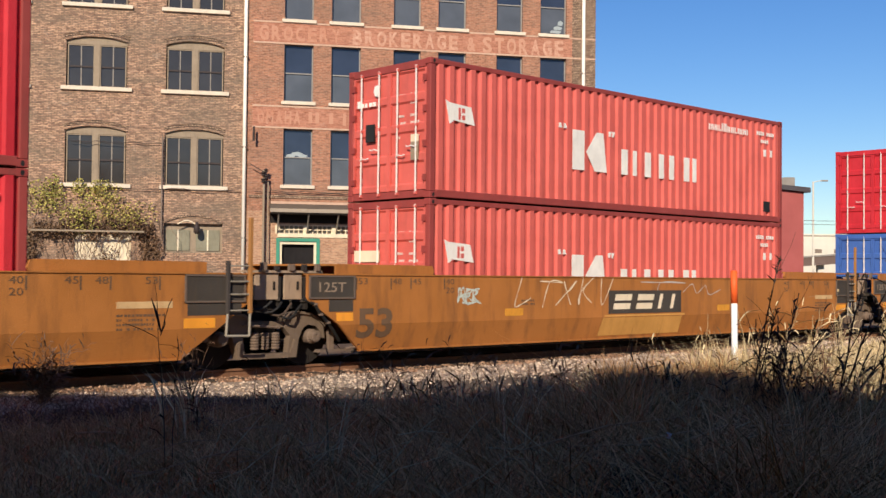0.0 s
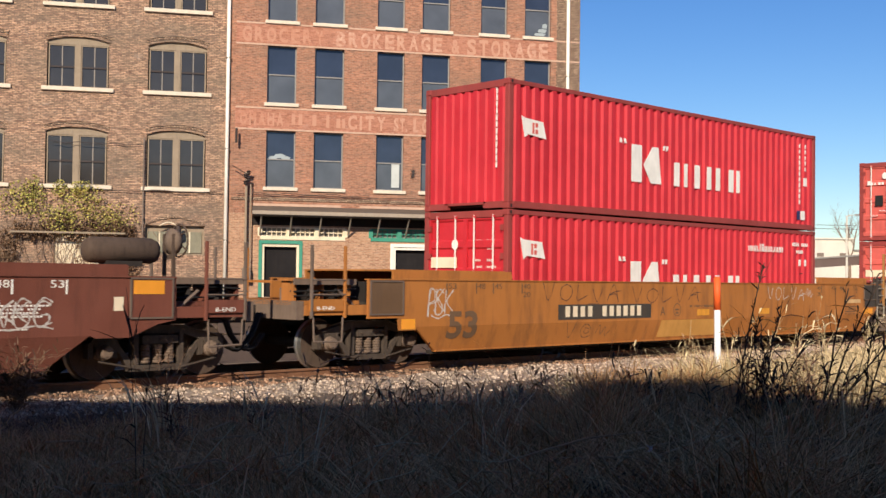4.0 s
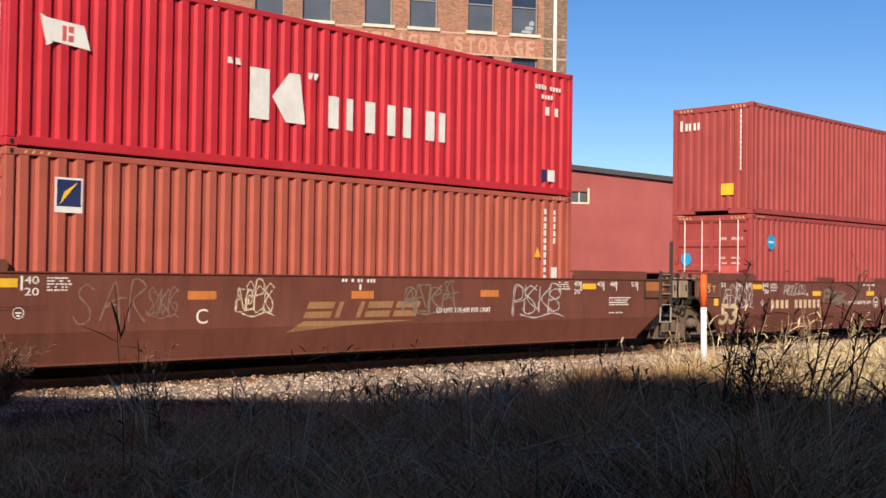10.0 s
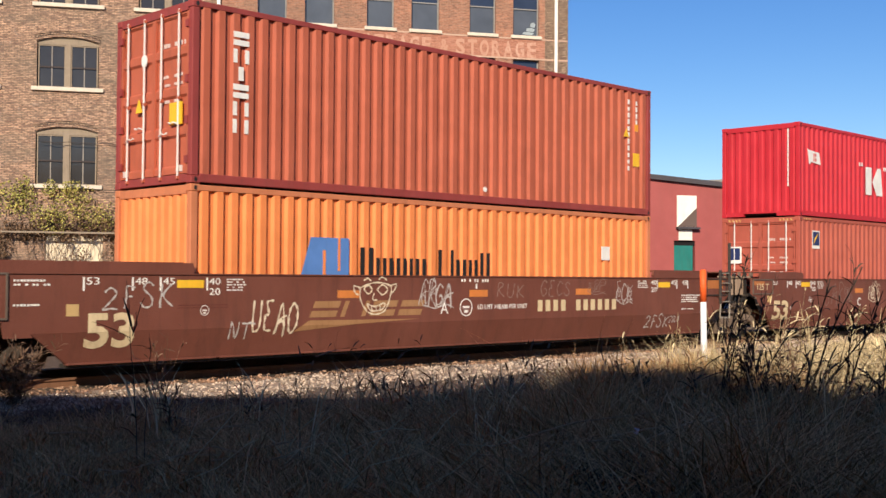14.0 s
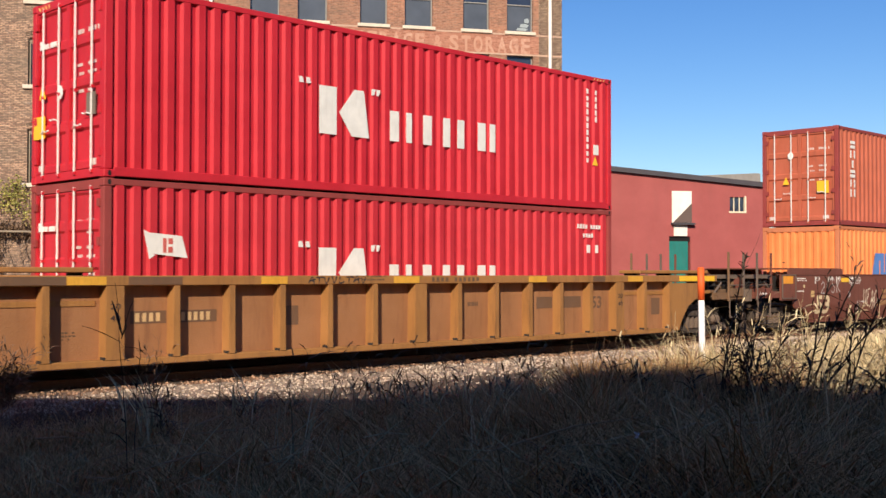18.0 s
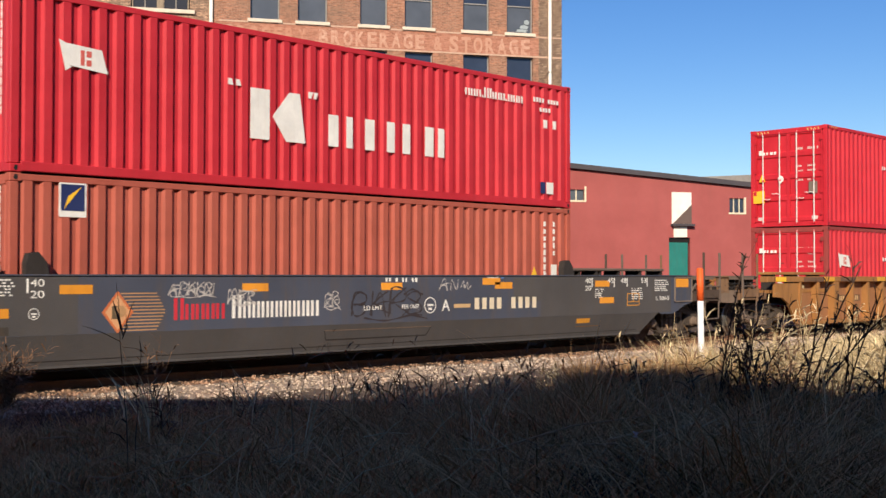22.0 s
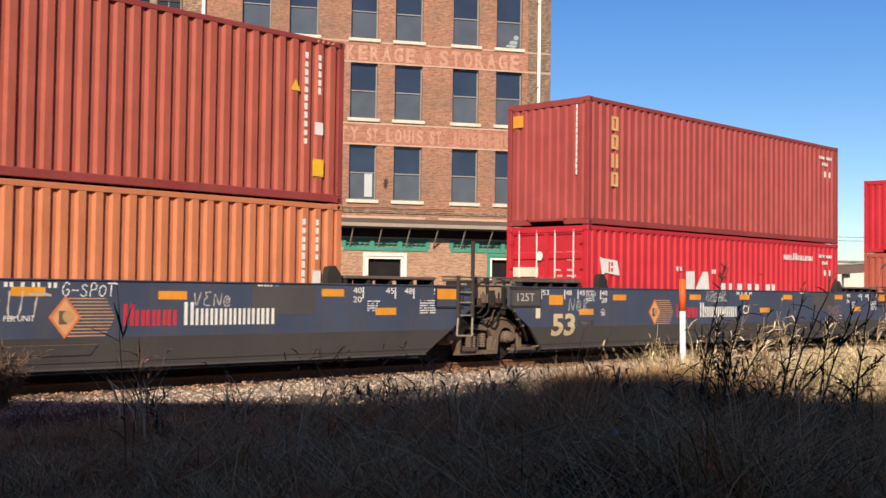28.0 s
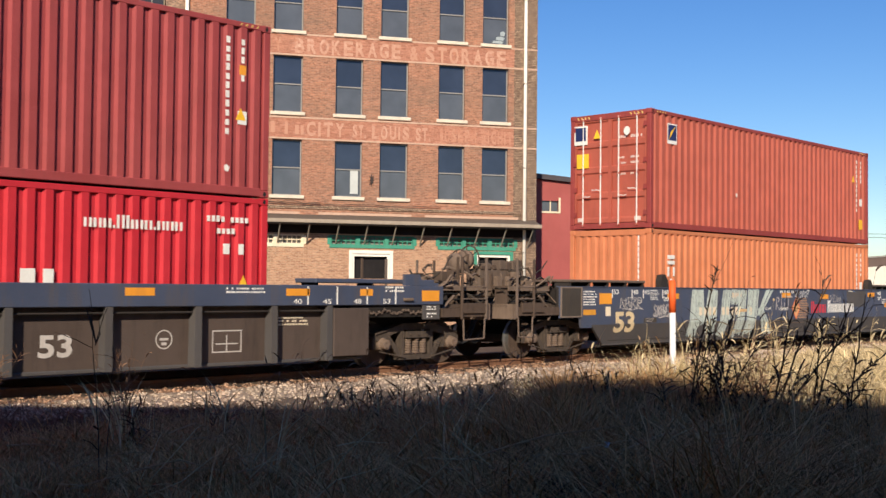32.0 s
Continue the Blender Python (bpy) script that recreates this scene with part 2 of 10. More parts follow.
OCHRE_RUST = paint("rusty_ochre_sheet", (0.315, 0.142, 0.060), 0.75, dirt=(0.19, 0.08, 0.04), amount=0.7, scale=0.9)
DIRTY_STONE = earth("dirt_mixed_stone", (0.20, 0.15, 0.11), (0.10, 0.075, 0.056), (0.15, 0.11, 0.08), 12, 0.03)
CAR_OCHRE = paint("car_ochre", (0.33, 0.15, 0.045), 0.7, dirt=(0.12, 0.06, 0.035), amount=0.7, scale=0.8)
PANEL_DUST = paint("dusty_brown_panel", (0.082, 0.058, 0.046), 0.8, dirt=(0.04, 0.03, 0.025), amount=0.6, scale=0.9)
GRIME = paint("grimy_steel", (0.084, 0.056, 0.040), 0.8, dirt=(0.034, 0.025, 0.019), amount=0.6, scale=2.5)
DARK = paint("dark_steel", (0.035, 0.028, 0.024), 0.75, dirt=(0.02, 0.017, 0.014), amount=0.5, scale=2.5)
CAST = paint("cast_frame", (0.05, 0.038, 0.029), 0.8, dirt=(0.09, 0.07, 0.05), amount=0.5, scale=3)
BROWN_CAST = paint("dusty_brown_frame", (0.125, 0.088, 0.064), 0.85, dirt=(0.04, 0.03, 0.022), amount=0.7, scale=5)
# greasy frame, darkened further for the shade under the car body
GREASY_SHADE_CAST = paint("greasy_side_frame", (0.062, 0.046, 0.035), 0.8, dirt=(0.16, 0.115, 0.082), amount=0.75, scale=6)
DUSTY = paint("dusty_casting", (0.165, 0.115, 0.083), 0.85, dirt=(0.06, 0.045, 0.033), amount=0.5, scale=4)
DUSTY_GREY = paint("dusty_brown_casting", (0.155, 0.108, 0.074), 0.85, dirt=(0.06, 0.045, 0.033), amount=0.6, scale=4)
LADDER_DARK = paint("sooty_ladder", (0.050, 0.040, 0.034), 0.7, amount=0.4)
BAR_GREY = paint("worn_grab_iron", (0.14, 0.10, 0.075), 0.6, amount=0.4)
TREAD = paint("bright_tread", (0.42, 0.40, 0.37), 0.3, metal=0.9, amount=0.1)
RAIL_RUST = paint("rail_rust", (0.20, 0.095, 0.05), 0.85, dirt=(0.08, 0.045, 0.03), amount=0.5, scale=3)
WHITE = paint("white_marking", (0.78, 0.74, 0.66), 0.6, amount=0.22, dirt=(0.35, 0.25, 0.2), scale=2.5)
BAR_WHITE = paint("galvanised_rod", (0.72, 0.66, 0.60), 0.5, amount=0.2, dirt=(0.35, 0.2, 0.14), scale=3)
DOOR_INK = paint("worn_door_stencil", (0.62, 0.50, 0.44), 0.6, amount=0.6, dirt=(0.4, 0.12, 0.08), scale=6)
YELLOW = paint("yellow_marking", (0.86, 0.48, 0.03), 0.5, amount=0.15)
STRIPE = paint("worn_yellow_stripe", (0.66, 0.42, 0.13), 0.6, amount=0.5, dirt=(0.3, 0.12, 0.06), scale=6)
AMBER = paint("amber_marking", (0.76, 0.30, 0.03), 0.5, amount=0.3, dirt=(0.4, 0.15, 0.05))
BLACK = paint("black_marking", (0.018, 0.017, 0.016), 0.6, amount=0.2)
CREAM = paint("cream_paint", (0.72, 0.60, 0.42), 0.7, amount=0.25)
SKYBLUE = paint("sticker_blue", (0.02, 0.30, 0.55), 0.5, amount=0.05)
NAVY = paint("sticker_navy", (0.02, 0.03, 0.10), 0.5, amount=0.05)
MARK_BLUE = paint("mark_blue", (0.10, 0.22, 0.50), 0.5, amount=0.15)
MARK_RED = paint("mark_red", (0.58, 0.035, 0.05), 0.5, amount=0.15)
SCRAWL = paint("spray_paint", (0.50, 0.45, 0.40), 0.7, amount=0.35, dirt=(0.2, 0.12, 0.08), scale=4)
SCRAWL_DARK = paint("spray_black", (0.04, 0.03, 0.03), 0.7, amount=0.3)
SPRAY_MINT = paint("spray_mint", (0.50, 0.55, 0.48), 0.7, amount=0.8, dirt=(0.15, 0.15, 0.14), scale=4)
SIGN_WHITE, SIGN_WALL = (0.54, 0.29, 0.195), (0.46, 0.19, 0.115)
BRICK_RED = brickwork("red_brick", (0.53, 0.225, 0.125), (0.25, 0.10, 0.058), (0.42, 0.26, 0.175), (0.40, 0.165, 0.088), 0.45, lime=0.3, speck=0.5, soot=0.38)
BRICK_SIDE = brickwork("bare_brick", (0.54, 0.36, 0.225), (0.26, 0.145, 0.088), (0.085, 0.058, 0.042), (0.22, 0.14, 0.09), 0.25, lime=0.3, speck=0.45, size=(0.112, 0.075), joint=0.018)
BRICK_OLD = brickwork("weathered_brick", (0.70, 0.41, 0.245), (0.265, 0.135, 0.088), (0.17, 0.12, 0.085), (0.25, 0.165, 0.11), 0.4, lime=0.45, speck=0.5, soot=0.55, joint=0.015)
BRICK_PALE = brickwork("washed_brick", (0.56, 0.31, 0.18), (0.32, 0.15, 0.09), (0.52, 0.36, 0.23), (0.42, 0.23, 0.135), 0.4, lime=0.35, speck=0.4)
BAND = brickwork("painted_band", (0.54, 0.24, 0.15), (0.33, 0.12, 0.07), (0.46, 0.22, 0.14), (0.44, 0.17, 0.10), 0.5, lime=0.3, speck=0.3)
STONE = paint("limestone", (0.66, 0.55, 0.42), 0.85, amount=0.3, dirt=(0.3, 0.22, 0.15), scale=3, streak=False)
FRAME_GREY = paint("grey_frame", (0.20, 0.15, 0.115), 0.7, amount=0.3)
SASH_GREY = paint("weathered_grey_sash", (0.27, 0.25, 0.225), 0.7, amount=0.4, dirt=(0.12, 0.09, 0.07), scale=3)
FRAME_TAN = paint("tan_frame", (0.29, 0.22, 0.15), 0.8, amount=0.5, dirt=(0.14, 0.11, 0.08), scale=3)
SASH_DARK = paint("dark_sash", (0.045, 0.032, 0.028), 0.6, amount=0.3)
MUNTIN = paint("glazing_bar", (0.26, 0.22, 0.18), 0.7, amount=0.3)
GREEN = paint("teal_paint", (0.055, 0.25, 0.165), 0.6, amount=0.3, dirt=(0.04, 0.1, 0.08))
CANOPY = paint("canopy_tin", (0.13, 0.10, 0.075), 0.7, amount=0.5, dirt=(0.05, 0.035, 0.025))
CANOPY_EDGE = paint("canopy_fascia", (0.34, 0.27, 0.20), 0.7, amount=0.5, dirt=(0.14, 0.10, 0.07))
# near-black colour for parts that lie in deep shade
SHADE_BLACK = paint("sooty_boards", (0.022, 0.017, 0.014), 0.9, amount=0.4, dirt=(0.04, 0.03, 0.022))
STRUT = paint("worn_strut", (0.30, 0.26, 0.20), 0.7, amount=0.5, dirt=(0.1, 0.08, 0.06))
PIPE = paint("white_pipe", (0.80, 0.74, 0.63), 0.6, amount=0.15)
RED_WALL = paint("rose_siding", (0.34, 0.085, 0.075), 0.8, amount=0.25, dirt=(0.28, 0.10, 0.085), scale=0.5)
TRIM_DARK = paint("dark_fascia", (0.07, 0.06, 0.065), 0.7, amount=0.2)
ROOF = paint("roof_sheet", (0.26, 0.23, 0.20), 0.8, amount=0.4)
# sky reflection, and dust on lower panes, put into the base colours
PANE = glassy("window_glass", (0.034, 0.044, 0.07))
PANE_LOW = glassy("dusty_glass", (0.098, 0.106, 0.118), 0.1)
PANE_OLD = glassy("old_glass", (0.045, 0.04, 0.036), 0.1)
PANE_PALE = glassy("milky_glass", (0.26, 0.25, 0.21), 0.2)
# near-black sheets close the openings, in place of unlit rooms' shade
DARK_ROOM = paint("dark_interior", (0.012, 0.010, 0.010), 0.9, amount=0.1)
PALE_REFLECTION = paint("faded_cloth", (0.34, 0.38, 0.38), 0.85, amount=0.4)
BLIND = paint("blind", (0.50, 0.51, 0.47), 0.8, amount=0.15)
POST_RED = paint("orange_sleeve", (0.80, 0.12, 0.025), 0.45, amount=0.1)
POST_WHITE = paint("white_post", (0.82, 0.80, 0.75), 0.5, amount=0.12)
CONCRETE = paint("pale_concrete", (0.62, 0.56, 0.46), 0.9, amount=0.3, dirt=(0.4, 0.34, 0.27), scale=0.15)
CONCRETE_DIM = paint("grey_concrete", (0.13, 0.088, 0.072), 0.9, amount=0.3, dirt=(0.1, 0.07, 0.055), scale=0.2)
TIE_WOOD = earth("tie_timber", (0.10, 0.07, 0.05), (0.055, 0.04, 0.03), (0.08, 0.06, 0.045), 9, 0.01)
GHOST = earth("old_sign_paint", SIGN_WHITE, SIGN_WALL, (0.52, 0.27, 0.18), 4.5, 0.002)
GHOST_CLEAR = earth("clearer_sign_paint", (0.62, 0.39, 0.28), (0.46, 0.20, 0.125), (0.53, 0.285, 0.19), 5.0, 0.002)
BALLAST_RUST = earth("rusty_ballast", (0.45, 0.28, 0.18), (0.22, 0.13, 0.08), (0.36, 0.205, 0.125), 14, 0.02, island=0.5)
BALLAST = earth("ballast_stone", (0.61, 0.485, 0.365), (0.35, 0.26, 0.185), (0.51, 0.375, 0.27), 14, 0.02, island=0.6)
SOIL = earth("soil", (0.16, 0.11, 0.08), (0.09, 0.062, 0.046), (0.13, 0.09, 0.065), 5, 0.05)
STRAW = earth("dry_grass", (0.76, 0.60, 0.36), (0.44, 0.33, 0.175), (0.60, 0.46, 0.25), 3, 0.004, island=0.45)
# reddened to offset the blue skylight in the shaded verge
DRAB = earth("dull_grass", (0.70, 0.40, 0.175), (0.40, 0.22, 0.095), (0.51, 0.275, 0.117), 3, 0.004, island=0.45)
# stem colour darkened for the shade the weeds stand in
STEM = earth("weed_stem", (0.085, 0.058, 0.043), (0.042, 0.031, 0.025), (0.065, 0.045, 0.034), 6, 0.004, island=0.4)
LEAF = earth("yellow_leaf", (0.52, 0.43, 0.11), (0.28, 0.27, 0.075), (0.40, 0.29, 0.10), 3, 0.003, island=0.5)
VINE = earth("vine_leaf", (0.24, 0.14, 0.075), (0.11, 0.07, 0.045), (0.18, 0.10, 0.055), 3, 0.003, island=0.5)


# ---- mesh helpers ----
def box(bm, x0, x1, y0, y1, z0, z1):
    vs = [bm.verts.new((x, y, z)) for x in (x0, x1) for y in (y0, y1) for z in (z0, z1)]
    for f in ((0, 1, 3, 2), (4, 6, 7, 5), (0, 4, 5, 1), (2, 3, 7, 6), (0, 2, 6, 4), (1, 5, 7, 3)):
        bm.faces.new([vs[i] for i in f])
    return vs


def soft_box(bm, x0, x1, y0, y1, z0, z1, r=0.01):
    """A box whose edges are cut at 45 degrees."""
    b2 = bmesh.new()
    box(b2, x0, x1, y0, y1, z0, z1)
    bmesh.ops.bevel(b2, geom=b2.edges[:], offset=r, segments=1, affect="EDGES")
    join(bm, b2)


def join(bm, b2, m=None):
    made = {}
    for v in b2.verts:
        made[v] = bm.verts.new(m @ v.co if m else v.co)
    for f in b2.faces:
        bm.faces.new([made[v] for v in f.verts])
    b2.free()


def rod(bm, a, b, r, n=8, r2=None):
    """A round bar from a to b."""
    a, b = Vector(a), Vector(b)
    q = (b - a).to_track_quat("Z", "Y")
    rings = []
    for p, rad in ((a, r), (b, r if r2 is None else r2)):
        rings.append([bm.verts.new(p + q @ Vector((rad * math.cos(k * 2 * math.pi / n), rad * math.sin(k * 2 * math.pi / n), 0))) for k in range(n)])
    for k in range(n):
        bm.faces.new((rings[0][k], rings[0][(k + 1) % n], rings[1][(k + 1) % n], rings[1][k]))
    bm.faces.new(rings[0][::-1])
    bm.faces.new(rings[1])


def slab(bm, outline, y0, y1):
    """A plate in the x-z plane with the given outline, from y0 to y1."""
    a = [bm.verts.new((x, y0, z)) for x, z in outline]
    b = [bm.verts.new((x, y1, z)) for x, z in outline]
    n = len(a)
    bm.faces.new(a)
    bm.faces.new(b[::-1])
    for i in range(n):
        bm.faces.new((a[i], b[i], b[(i + 1) % n], a[(i + 1) % n]))


def lathe(bm, profile, n=28, axis="y"):
    """Turns (distance along axis, radius) pairs about the y axis."""
    rings = []
    for d, r in profile:
        rings.append([bm.verts.new((r * math.cos(k * 2 * math.pi / n), d, r * math.sin(k * 2 * math.pi / n))) for k in range(n)])
    for p, q in zip(rings, rings[1:]):
        for k in range(n):
            bm.faces.new((p[k], q[k], q[(k + 1) % n], p[(k + 1) % n]))
    bm.faces.new(rings[0])
    bm.faces.new(rings[-1][::-1])


def mesh_of(name, bm, material, smooth=False):
    bmesh.ops.recalc_face_normals(bm, faces=bm.faces[:])
    me = bpy.data.meshes.new(name)
    bm.to_mesh(me)
    bm.free()
    me.materials.append(material)
    if smooth:
        me.shade_smooth()
    return me


def part(name, bm, material, parent, label="", smooth=False):
    ob = new(name, bm if isinstance(bm, bpy.types.Mesh) else mesh_of(name, bm, material, smooth))
    ob.parent = parent
    if label:
        ob["label"] = label
    return ob


def boxed(name, parent, material, dims, label=""):
    bm = bmesh.new()
    box(bm, *dims)
    return part(name, bm, material, parent, label)


def empty(name, m, label, category, group="", kind=""):
    ob = new(name)
    ob.empty_display_size = 0.3
    ob.matrix_world = m
    return tagged(ob, label, category, group, kind)


FONT_CACHE = {}


def lettering(text, size, bold=0.0):
    """A flat mesh of the words, in the x-z plane facing -y, from the origin to the right; size is the height of a capital."""
    key = (text, size, bold)
    if key not in FONT_CACHE:
        cu = bpy.data.curves.new("words", "FONT")
        cu.body, cu.size, cu.extrude, cu.offset = text, size / 0.73, 0.002, bold
        cu.resolution_u = 3
        ob = new("words", cu)
        bpy.context.view_layer.update()
        me = bpy.data.meshes.new_from_object(ob.evaluated_get(bpy.context.evaluated_depsgraph_get()))
        bpy.data.objects.remove(ob)
        bpy.data.curves.remove(cu)
        me.transform(Matrix.Rotation(radians(90), 4, "X"))
        FONT_CACHE[key] = me
    return FONT_CACHE[key].copy()


def words(parent, text, x, z, y, size, material, name="lettering", wide=0.0, bold=0.0):
    me = lettering(text, size, bold)
    xs = [v.co.x for v in me.vertices]
    k = wide / (max(xs) - min(xs)) if wide else 1.0
    me.transform(Matrix.Translation((x - min(xs) * k, y, z)) @ Matrix.Diagonal((k, 1, 1, 1)))
    me.materials.clear()
    me.materials.append(material)
    return part(name, me, material, parent)


def bars(parent, spans, y, material, name="marking", thick=0.004, label=""):
    """Flat bars (x0, x1, z0, z1) that stand a little proud of a side; those too small to tell apart are one part."""
    fine = [q for q in spans if q[3] - q[2] < 0.09]
    made = None
    for q in spans:
        if q not in fine:
            bm = bmesh.new()
            box(bm, q[0], q[1], y - thick, y, q[2], q[3])
            made = part(name, bm, material, parent, label)
    if fine:
        bm = bmesh.new()
        for x0, x1, z0, z1 in fine:
            box(bm, x0, x1, y - thick, y, z0, z1)
        made = part(name, bm, material, parent, label)
        if len(fine) > 1:
            made["kind"] = "stuff"
    return made


def script_bars(x, z, wide, high, n, seed, slim=0.55):
    """Upright bars of uneven width that stand for a line of writing."""
    rng = random.Random(seed)
    step = wide / n
    return [(x + i * step, x + i * step + step * slim * rng.uniform(0.8, 1.2), z + high * rng.choice((0, 0, 0.1)), z + high) for i in range(n) if rng.random() > 0.08]


def ribbon(bm, pts, width):
    """A flat brushed line through points of an x-z plane."""
    prev = None
    for i, p in enumerate(pts):
        t = (pts[min(i + 1, len(pts) - 1)] - pts[max(i - 1, 0)]).normalized()
        s = Vector((-t.z, 0, t.x)) * width * (0.75 + 0.35 * math.sin(i * 1.7))
        cur = (bm.verts.new(p + s), bm.verts.new(p - s))
        if prev:
            bm.faces.new((prev[0], cur[0], cur[1], prev[1]))
        prev = cur


def drape(ob):
    """Let a marking follow the sloping lower plate of a car side."""
    bm = bmesh.new()
    bm.from_mesh(ob.data)
    bmesh.ops.bisect_plane(bm, geom=bm.verts[:] + bm.edges[:] + bm.faces[:], plane_co=(0, 0, 0.70), plane_no=(0, 0, 1))
    for v in bm.verts:
        if v.co.z < 0.70:
            v.co.y += 0.13 * (0.70 - v.co.z) / 0.46
    bm.to_mesh(ob.data)
    bm.free()
    return ob


def mark_shape(bm, x, z, w, h, kind, y, t=0.004, lean=0.0):
    """One plain sign of a name that is not spelled out: one upright bar, a pair of bars, two level bars, or a hollow frame."""
    k = min(w * 0.34, h * 0.34)
    flat = h * 0.18
    rects = {"frame": ((0, k, 0, h), (w - k, w, 0, h), (k, w - k, 0, flat), (k, w - k, h - flat, h)),
             "pair": ((0, k, 0, h), (w - k, w, 0, h)),
             "stem": ((0, w, 0, h),),
             "level": ((0, w, 0, h * 0.40), (0, w, h * 0.58, h))}[kind]
    for a, b, c, d in rects:
        slab(bm, [(x + a + lean * c, z + c), (x + b + lean * c, z + c), (x + b + lean * d, z + d), (x + a + lean * d, z + d)], y - t, y)


def mark_parts(parent, name, mat, x, z, w, h, kind, y, t=0.004, lean=0.0, label=""):
    """The same sign with each of its bars a part of its own; a hollow frame stays whole."""
    if kind == "pair":
        k = min(w * 0.34, h * 0.34)
        pieces = ((x, z, k, h), (x + w - k, z, k, h))
    elif kind == "level":
        pieces = ((x, z, w, h * 0.40), (x + lean * h * 0.58, z + h * 0.58, w, h * 0.42))
    else:
        pieces = ((x, z, w, h),)
    for px, pz, pw, ph in pieces:
        bm = bmesh.new()
        mark_shape(bm, px, pz, pw, ph, "frame" if kind == "frame" else "stem", y, t, lean)
        part(name, bm, mat, parent, label)


def mark_row(parent, x, z, cells, y, mat, name="name_block", gap=0.05, joined=False, lean=0.0, label=""):
    """A row of such signs; cells: (width, height, kind) or a bare width for a space."""
    bm = bmesh.new() if joined else None
    for q in cells:
        if isinstance(q, tuple):
            if joined:
                mark_shape(bm, x, z, q[0], q[1], q[2], y, 0.004, lean)
            else:
                mark_parts(parent, name, mat, x, z, q[0], q[1], q[2], y, 0.004, lean, label)
            x += q[0] + gap
        else:
            x += q
    if joined:
        ob = part(name, bm, mat, parent, label)
        ob["kind"] = "stuff"


STROKES = {
    "2": [(0, 0.8), (0.4, 1.0), (0.8, 0.75), (0.4, 0.35), (0.0, 0.02), (0.45, 0.08), (0.95, 0.05)], "F": [(0.75, 0.95), (0.2, 1.0), (0.25, 0.5), (0.2, 0.0), (0.24, 0.5), (0.65, 0.55)],
    "S": [(0.8, 0.85), (0.4, 1.0), (0.1, 0.75), (0.7, 0.4), (0.75, 0.1), (0.3, 0.0), (0.0, 0.2)], "K": [(0.1, 1.0), (0.15, 0.0), (0.12, 0.45), (0.8, 1.0), (0.25, 0.5), (1.0, 0.05)],
    "V": [(0.0, 1.0), (0.45, 0.0), (0.8, 1.05)], "O": [(0.5, 1.0), (0.08, 0.75), (0.1, 0.25), (0.5, 0.0), (0.9, 0.3), (0.9, 0.75), (0.5, 1.0)],
    "L": [(0.1, 1.0), (0.1, 0.05), (0.5, 0.1), (0.9, 0.3)], "A": [(0.0, 0.0), (0.5, 1.0), (0.95, -0.1), (0.7, 0.4), (0.2, 0.35), (0.6, 0.55), (1.1, 0.6)],
    "G": [(0.9, 0.85), (0.4, 1.0), (0.05, 0.5), (0.35, 0.0), (0.85, 0.15), (0.85, 0.45), (0.45, 0.45)], "P": [(0.1, 0.0), (0.15, 1.0), (0.75, 0.95), (0.8, 0.6), (0.15, 0.5)],
    "T": [(-0.1, 1.0), (1.3, 0.95), (0.5, 0.97), (0.45, 0.0)], "E": [(0.8, 1.0), (0.15, 0.95), (0.45, 0.55), (0.1, 0.5), (0.15, 0.05), (0.85, 0.0)],
    "X": [(0.0, 0.0), (0.9, 1.0), (0.5, 0.55), (0.1, 1.0), (0.9, 0.0)], "-": [(0.0, 0.5), (0.9, 0.5)], "C": [(0.85, 0.85), (0.4, 1.0), (0.05, 0.5), (0.35, 0.0), (0.9, 0.15)],
    "N": [(0.05, 0.0), (0.1, 1.0), (0.75, 0.05), (0.85, 1.0)], "U": [(0.05, 1.0), (0.1, 0.2), (0.45, 0.0), (0.8, 0.2), (0.85, 1.0)], "R": [(0.1, 0.0), (0.1, 1.0), (0.75, 0.85), (0.2, 0.5), (0.9, 0.0)],
    "@": [(0.6, 0.6), (0.35, 0.65), (0.3, 0.35), (0.65, 0.35), (0.7, 0.7), (0.3, 0.9), (0.0, 0.5), (0.3, 0.05), (0.9, 0.15)], "~": [(0.0, 0.3), (0.25, 0.9), (0.45, 0.2), (0.7, 0.8), (0.85, 0.1), (1.2, 0.5)]}


def smooth_line(anchors, steps=5):
    pts, m = [], len(anchors)
    for i in range(m - 1):
        p0, p1, p2, p3 = anchors[max(i - 1, 0)], anchors[i], anchors[i + 1], anchors[min(i + 2, m - 1)]
        for j in range(steps):
            t = j / steps
            pts.append(0.5 * (2 * p1 + (p2 - p0) * t + (2 * p0 - 5 * p1 + 4 * p2 - p3) * t * t + (3 * p1 - p0 - 3 * p2 + p3) * t ** 3))
    return pts + [anchors[-1]]


def tag(parent, text, x, z, wide, high, mat, seed=1, width=0.014, slant=0.12, label="sprayed graffiti tag"):
    """Hand-sprayed signs in one line, each a bent stroke."""
    rng = random.Random(seed)
    bm = bmesh.new()
    cell = wide / len(text)
    for k, ch in enumerate(text):
        if ch == " ":
            continue
        up = rng.uniform(0.85, 1.1)
        lift = rng.uniform(-0.06, 0.08) * high
        line = [Vector((x + cell * (k + 0.1 + 0.8 * a) + slant * high * b, 0, z + lift + high * up * b)) for a, b in STROKES[ch]]
        pts = smooth_line([Vector((p.x + rng.uniform(-0.02, 0.02) * cell, SY - 0.005, p.z)) for p in line])
        ribbon(bm, pts, width)
    ob = drape(part("graffiti", bm, mat, parent, label))
    ob["kind"] = "stuff"
    return ob


